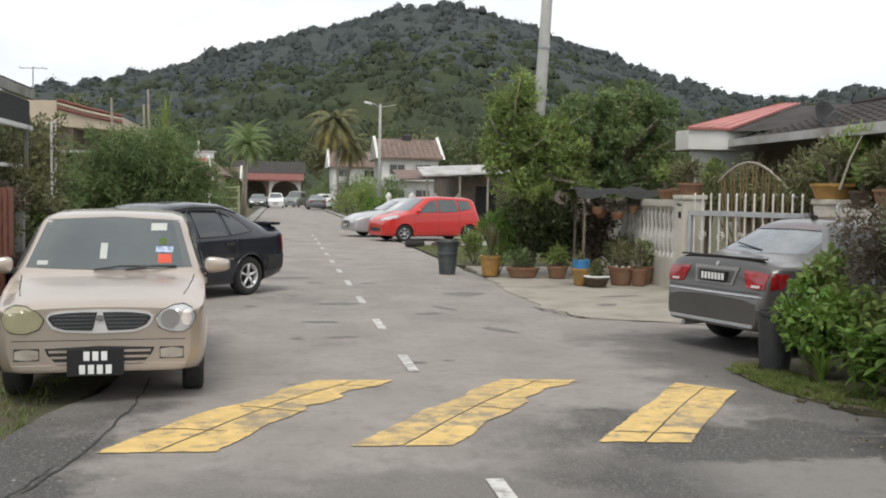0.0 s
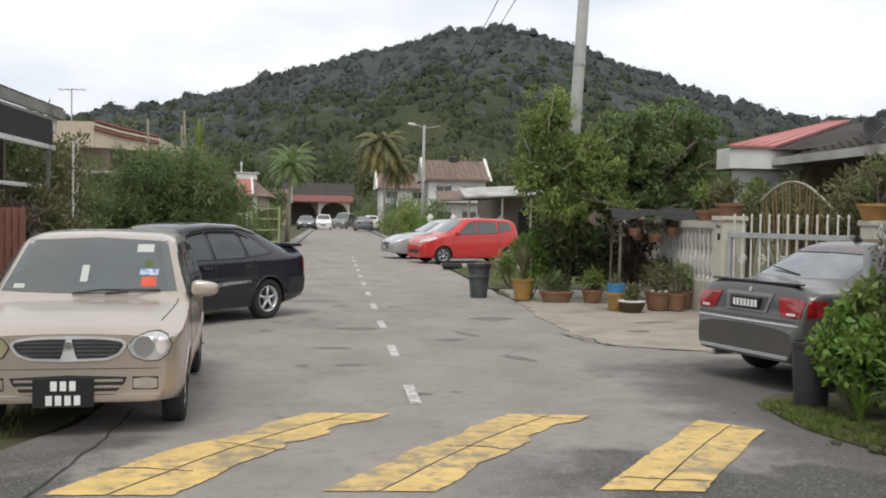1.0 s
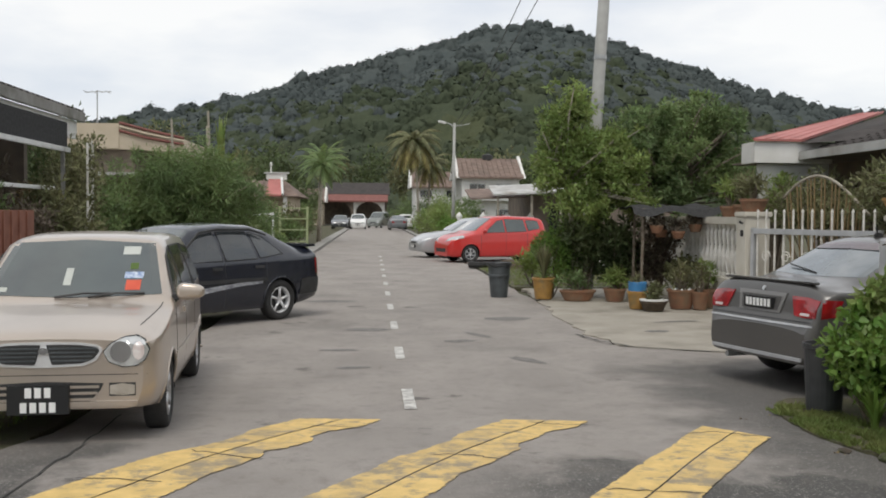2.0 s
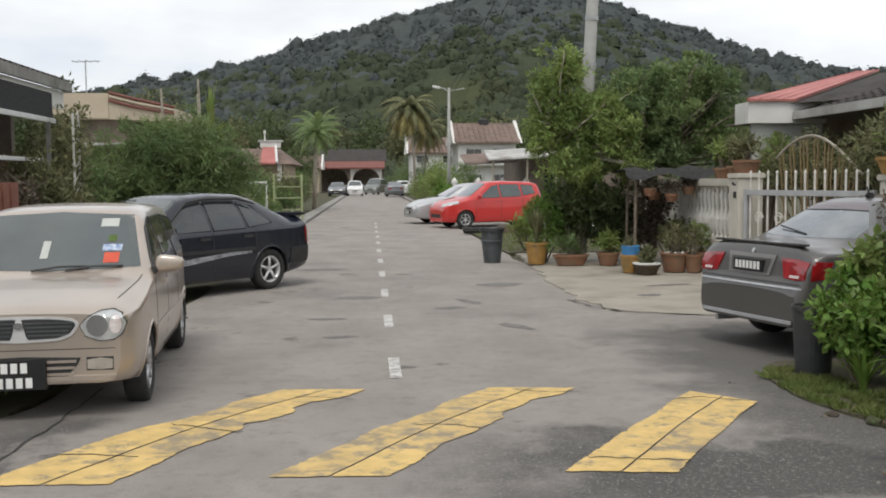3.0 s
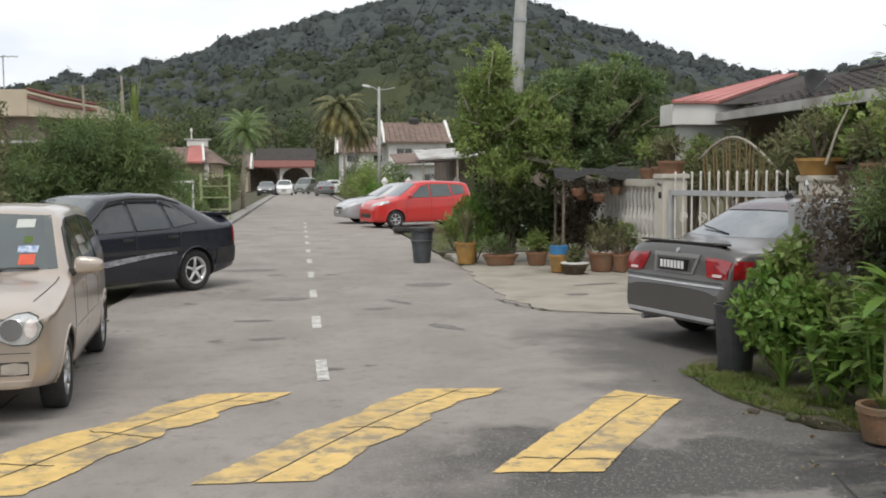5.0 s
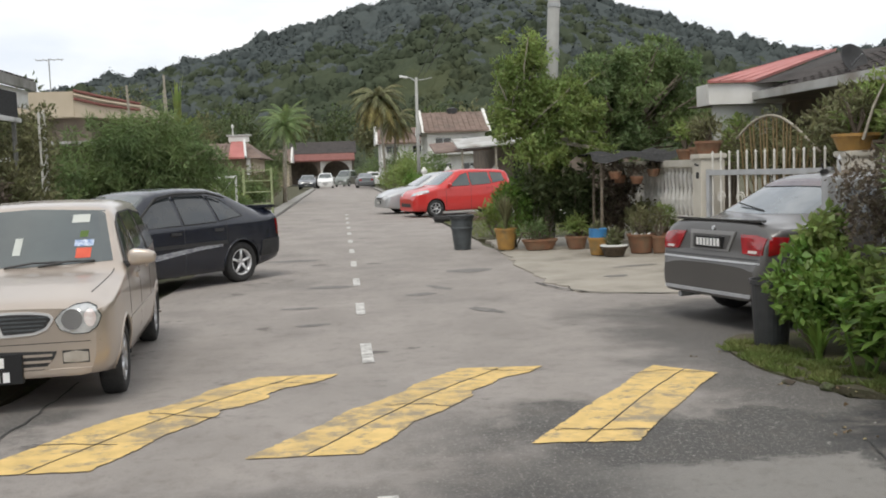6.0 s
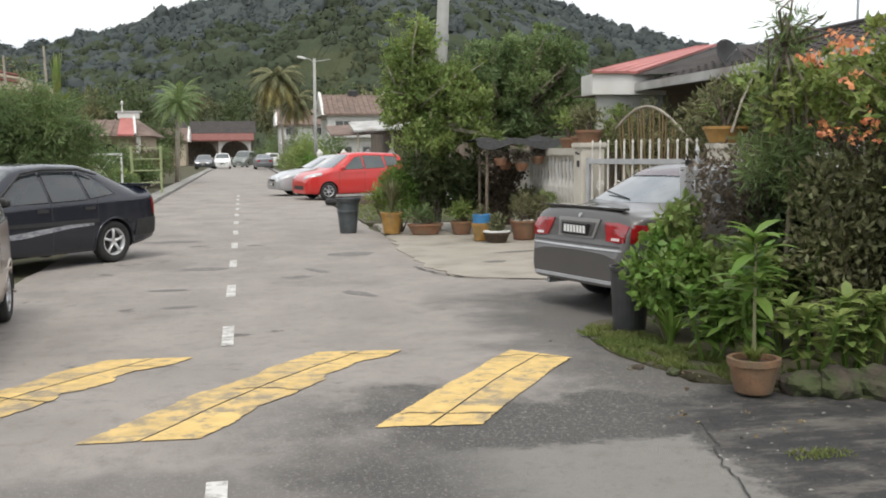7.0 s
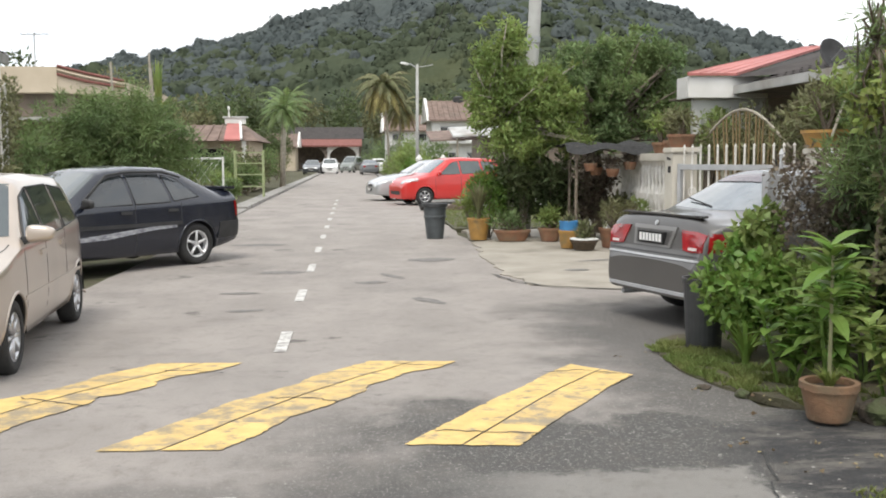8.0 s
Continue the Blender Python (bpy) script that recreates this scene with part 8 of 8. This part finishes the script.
part("lantern", box(-0.85, -0.42, -0.09, 0.09, 6.33, 6.45, 0.03, Matrix.Translation((-0.64, 0, 6.39)) @ Matrix.Rotation(radians(12), 4, "Y") @ Matrix.Translation((0.64, 0, -6.39))), M["white_plastic"], lp, "white lantern")
part("bracket", tube([(0, 0, 6.2), (0.4, 0, 6.24), (0.85, 0, 6.33)], 0.022, 6), M["steel_pole"], lp)
for k, (x, y, r, h, mt) in enumerate(((3.9, 49, 0.75, 0.75, "leaf_light"), (4.6, 52.5, 0.9, 0.85, "leaf"), (3.9, 56, 1.1, 1.2, "leaf"), (4.3, 61, 1.4, 1.45, "leaf"), (5.9, 64, 1.5, 1.6, "leaf_dark"), (5.6, 90, 2.0, 1.6, "leaf_dark"), (4.3, 86, 1.5, 1.5, "leaf_dark"), (4.0, 74, 1.2, 1.2, "leaf"), (4.6, 114, 1.8, 1.9, "leaf_dark"), (3.6, 124, 1.6, 1.6, "leaf_dark"), (6.5, 118, 2.4, 2.2, "leaf_olive"), (8.5, 112, 2.6, 2.4, "leaf_dark"), (7.2, 97, 2.2, 1.7, "leaf_dark"), (4.6, 70, 1.2, 1.0, "leaf_olive"), (4.8, 78, 1.3, 1.1, "leaf_dark"))):
    shrub("roadside_shrub", (x, y, 0.0), (r, r, h), 1500, 0.17, 0.07, M[mt], "leafy shrub along the kerb", 8, 20, z0=0.05, group="shrubs along the kerb")
th = thing("tin_roof_house", pose(6.0, 40, 0.0), "low house with weathered tin porch roofs", "house")
part("wall", box(0.6, 7, 1.2, 8, 0, 2.4), M["shade_wall"], th)
part("porch_roof", ([(-1.2, -0.6, 2.35), (2.6, -0.6, 2.55), (2.6, 1.4, 2.95), (-1.2, 1.4, 2.75), (-1.2, -0.6, 2.41), (2.6, -0.6, 2.61), (2.6, 1.4, 3.01), (-1.2, 1.4, 2.81)], [(0, 3, 2, 1), (4, 5, 6, 7), (0, 1, 5, 4), (1, 2, 6, 5), (2, 3, 7, 6), (3, 0, 4, 7)]), M["tin"], th, "weathered grey tin sheet")
part("porch_roof", ([(-2.0, 0.8, 2.2), (0.4, 0.8, 2.3), (0.4, 3.6, 2.75), (-2.0, 3.6, 2.65), (-2.0, 0.8, 2.26), (0.4, 0.8, 2.36), (0.4, 3.6, 2.81), (-2.0, 3.6, 2.71)], [(0, 3, 2, 1), (4, 5, 6, 7), (0, 1, 5, 4), (1, 2, 6, 5), (2, 3, 7, 6), (3, 0, 4, 7)]), M["brown_tile"], th, "brown sheet roof")
part("roof", box(0.4, 7.2, 1.4, 8.4, 2.6, 2.75), M["brown_tile"], th)
for x in (-1.0, 0.4, 1.6):
    part("post", tube([(x, -0.4, 0), (x, -0.4, 2.4)], 0.05, 7), M["bark_pale"], th)
part("door", box(1.4, 2.3, 1.16, 1.2, 0, 2.0), M["dark"], th)
gw = thing("garden_wall", pose(4.35, 40.4, 0.0), "low white garden wall with urn finials", "wall")
part("wall_panel", box(-0.9, 2.3, 0, 0.18, 0, 1.05, 0.01), M["white_wall"], gw)
for k in range(4):
    part("pier", box(-1.0 + k * 1.0, -0.72 + k * 1.0, -0.06, 0.24, 0, 1.25, 0.012), M["white_wall"], gw)
    part("urn", moved(lathe([(0.06, 0), (0.09, 0.03), (0.05, 0.07), (0.13, 0.2), (0.14, 0.28), (0.06, 0.36), (0.03, 0.42)], 12), pose(-0.86 + k * 1.0, 0.09, 1.25)), M["white_wall"], gw, smooth=True)


def gable_house(name, at, w, d, wall_h, rise, wall_mat, roof_mat, label, windows):
    """A house with its roof ridge along x; front faces -y."""
    h = thing(name, pose(*at), label, "house")
    part("wall", box(0, w, 0, d, 0, wall_h), wall_mat, h)
    vs = [(-0.35, -0.5, wall_h - 0.1), (w + 0.35, -0.5, wall_h - 0.1), (w + 0.35, d / 2, wall_h + rise), (-0.35, d / 2, wall_h + rise), (-0.35, d + 0.5, wall_h - 0.1), (w + 0.35, d + 0.5, wall_h - 0.1)]
    vs += [(x, y, z - 0.15) for x, y, z in vs]
    part("roof", (vs, [(0, 1, 2, 3), (3, 2, 5, 4), (6, 9, 8, 7), (9, 10, 11, 8), (0, 6, 7, 1), (4, 5, 11, 10), (0, 3, 9, 6), (3, 4, 10, 9), (1, 7, 8, 2), (2, 8, 11, 5)]), roof_mat, h, "brown tiled gable roof")
    for k in range(int((w + 0.6) / 0.45)):
        x = -0.25 + k * 0.45
        part("tile_roll", tube([(x, -0.5, wall_h - 0.07), (x, d / 2, wall_h + rise + 0.03)], 0.05, 5), roof_mat, h)
    for x in (-0.38, w + 0.38):
        part("gable_end", ([(x - 0.12, -0.6, wall_h - 0.2), (x - 0.12, d / 2, wall_h + rise + 0.25), (x - 0.12, d + 0.6, wall_h - 0.2), (x + 0.12, -0.6, wall_h - 0.2), (x + 0.12, d / 2, wall_h + rise + 0.25), (x + 0.12, d + 0.6, wall_h - 0.2)], [(0, 1, 2), (3, 5, 4), (0, 3, 4, 1), (1, 4, 5, 2), (0, 2, 5, 3)]), M["white_wall"], h, "white raised gable wall")
    for x0, x1, z0, z1 in windows:
        wn = part("window", box(x0, x1, -0.05, 0.02, z0, z1), M["glass"], h)
        part("window_frame", merge(*[(lambda q: ([v.co.copy() for v in q.verts], [[v.index for v in f.verts] for f in q.faces]))(box(a, b_, -0.09, -0.05, c_, e_)) for a, b_, c_, e_ in ((x0, x1, z0 - 0.05, z0 + 0.03), (x0, x1, z1 - 0.03, z1 + 0.05), ((x0 + x1) / 2 - 0.03, (x0 + x1) / 2 + 0.03, z0, z1))]), M["fascia"], wn)
    return h


gable_house("two_storey_house", (7.6, 84, 0.0), 5.0, 7.0, 4.9, 1.7, M["white_wall"], M["brown_tile"], "white two-storey house with brown tiled roof and raised gables", [(0.7, 2.0, 3.3, 4.2), (3.0, 4.3, 3.3, 4.2), (0.8, 2.0, 0.9, 2.0), (3.0, 4.2, 0.9, 2.0)])
part("balcony_slab", box(0.2, 4.8, -0.9, 0, 2.75, 2.95, 0.02), M["fascia"], bpy.data.objects["two_storey_house"])
part("air_conditioner", box(2.2, 2.9, -0.35, -0.05, 3.05, 3.5, 0.02), M["white_plastic"], bpy.data.objects["two_storey_house"])
tk = part("water_tank", moved(lathe([(0.45, 0), (0.48, 0.05), (0.48, 0.5), (0.2, 0.62), (0.02, 0.64)], 14), pose(2.6, 3.5, 6.4)), M["trim_black"], bpy.data.objects["two_storey_house"])
gable_house("rear_house", (4.4, 104, 0.0), 5.6, 7.0, 4.6, 1.6, M["white_wall"], M["brown_tile"], "white house with long brown tiled roof", [(0.6, 1.8, 3.4, 4.1), (3.4, 4.6, 3.4, 4.1)])

# ---- arched porch house closing the street ----
ah = thing("arch_house", pose(-1.0, 132, 0.0), "house with red-brown porch roof and white arches closing the street", "house")
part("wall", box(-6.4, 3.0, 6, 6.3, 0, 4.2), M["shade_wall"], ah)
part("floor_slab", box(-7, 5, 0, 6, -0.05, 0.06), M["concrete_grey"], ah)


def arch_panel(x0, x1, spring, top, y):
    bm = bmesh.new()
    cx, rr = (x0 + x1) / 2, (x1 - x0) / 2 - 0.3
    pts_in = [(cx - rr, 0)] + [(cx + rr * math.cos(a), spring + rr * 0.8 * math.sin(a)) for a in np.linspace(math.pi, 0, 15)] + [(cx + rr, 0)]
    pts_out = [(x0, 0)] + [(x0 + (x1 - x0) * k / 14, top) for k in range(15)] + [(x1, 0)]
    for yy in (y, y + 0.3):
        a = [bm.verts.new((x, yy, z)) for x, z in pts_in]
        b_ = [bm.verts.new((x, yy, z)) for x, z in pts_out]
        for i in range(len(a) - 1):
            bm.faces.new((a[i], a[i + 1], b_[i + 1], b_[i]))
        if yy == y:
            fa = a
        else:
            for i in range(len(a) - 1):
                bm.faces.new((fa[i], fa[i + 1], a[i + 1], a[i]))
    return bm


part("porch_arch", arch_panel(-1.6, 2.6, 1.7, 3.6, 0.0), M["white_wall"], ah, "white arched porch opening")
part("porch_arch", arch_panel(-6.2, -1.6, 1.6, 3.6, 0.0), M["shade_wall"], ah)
part("porch_roof", ([(-5.4, -0.7, 3.3), (3.0, -0.7, 3.3), (3.0, 1.2, 4.25), (-5.4, 1.2, 4.25), (-5.4, -0.7, 3.1), (3.0, -0.7, 3.1), (3.0, 1.2, 4.05), (-5.4, 1.2, 4.05)], [(0, 1, 2, 3), (4, 7, 6, 5), (0, 4, 5, 1), (1, 5, 6, 2), (2, 6, 7, 3), (3, 7, 4, 0)]), M["maroon"], ah, "red-brown tiled porch roof")
part("main_roof", ([(-6.6, 1.0, 4.2), (3.3, 1.0, 4.2), (3.3, 6, 5.9), (-6.6, 6, 5.9), (-6.6, 11, 4.2), (3.3, 11, 4.2), (-6.6, 1.0, 4.0), (3.3, 1.0, 4.0)], [(0, 1, 2, 3), (3, 2, 5, 4), (0, 3, 4), (1, 5, 2), (0, 6, 7, 1)]), M["dark_tile"], ah, "dark tiled roof")
for x in (-11.5, 8.5):
    gable_house("end_house", (x, 126 if x < 0 else 122, 0.0), 5.0, 7.0, 3.2, 1.6, M["cream_wall"], M["brown_tile"], "low house with brown tiled roof beside the street end", [(0.8, 2.0, 1.0, 2.0)])
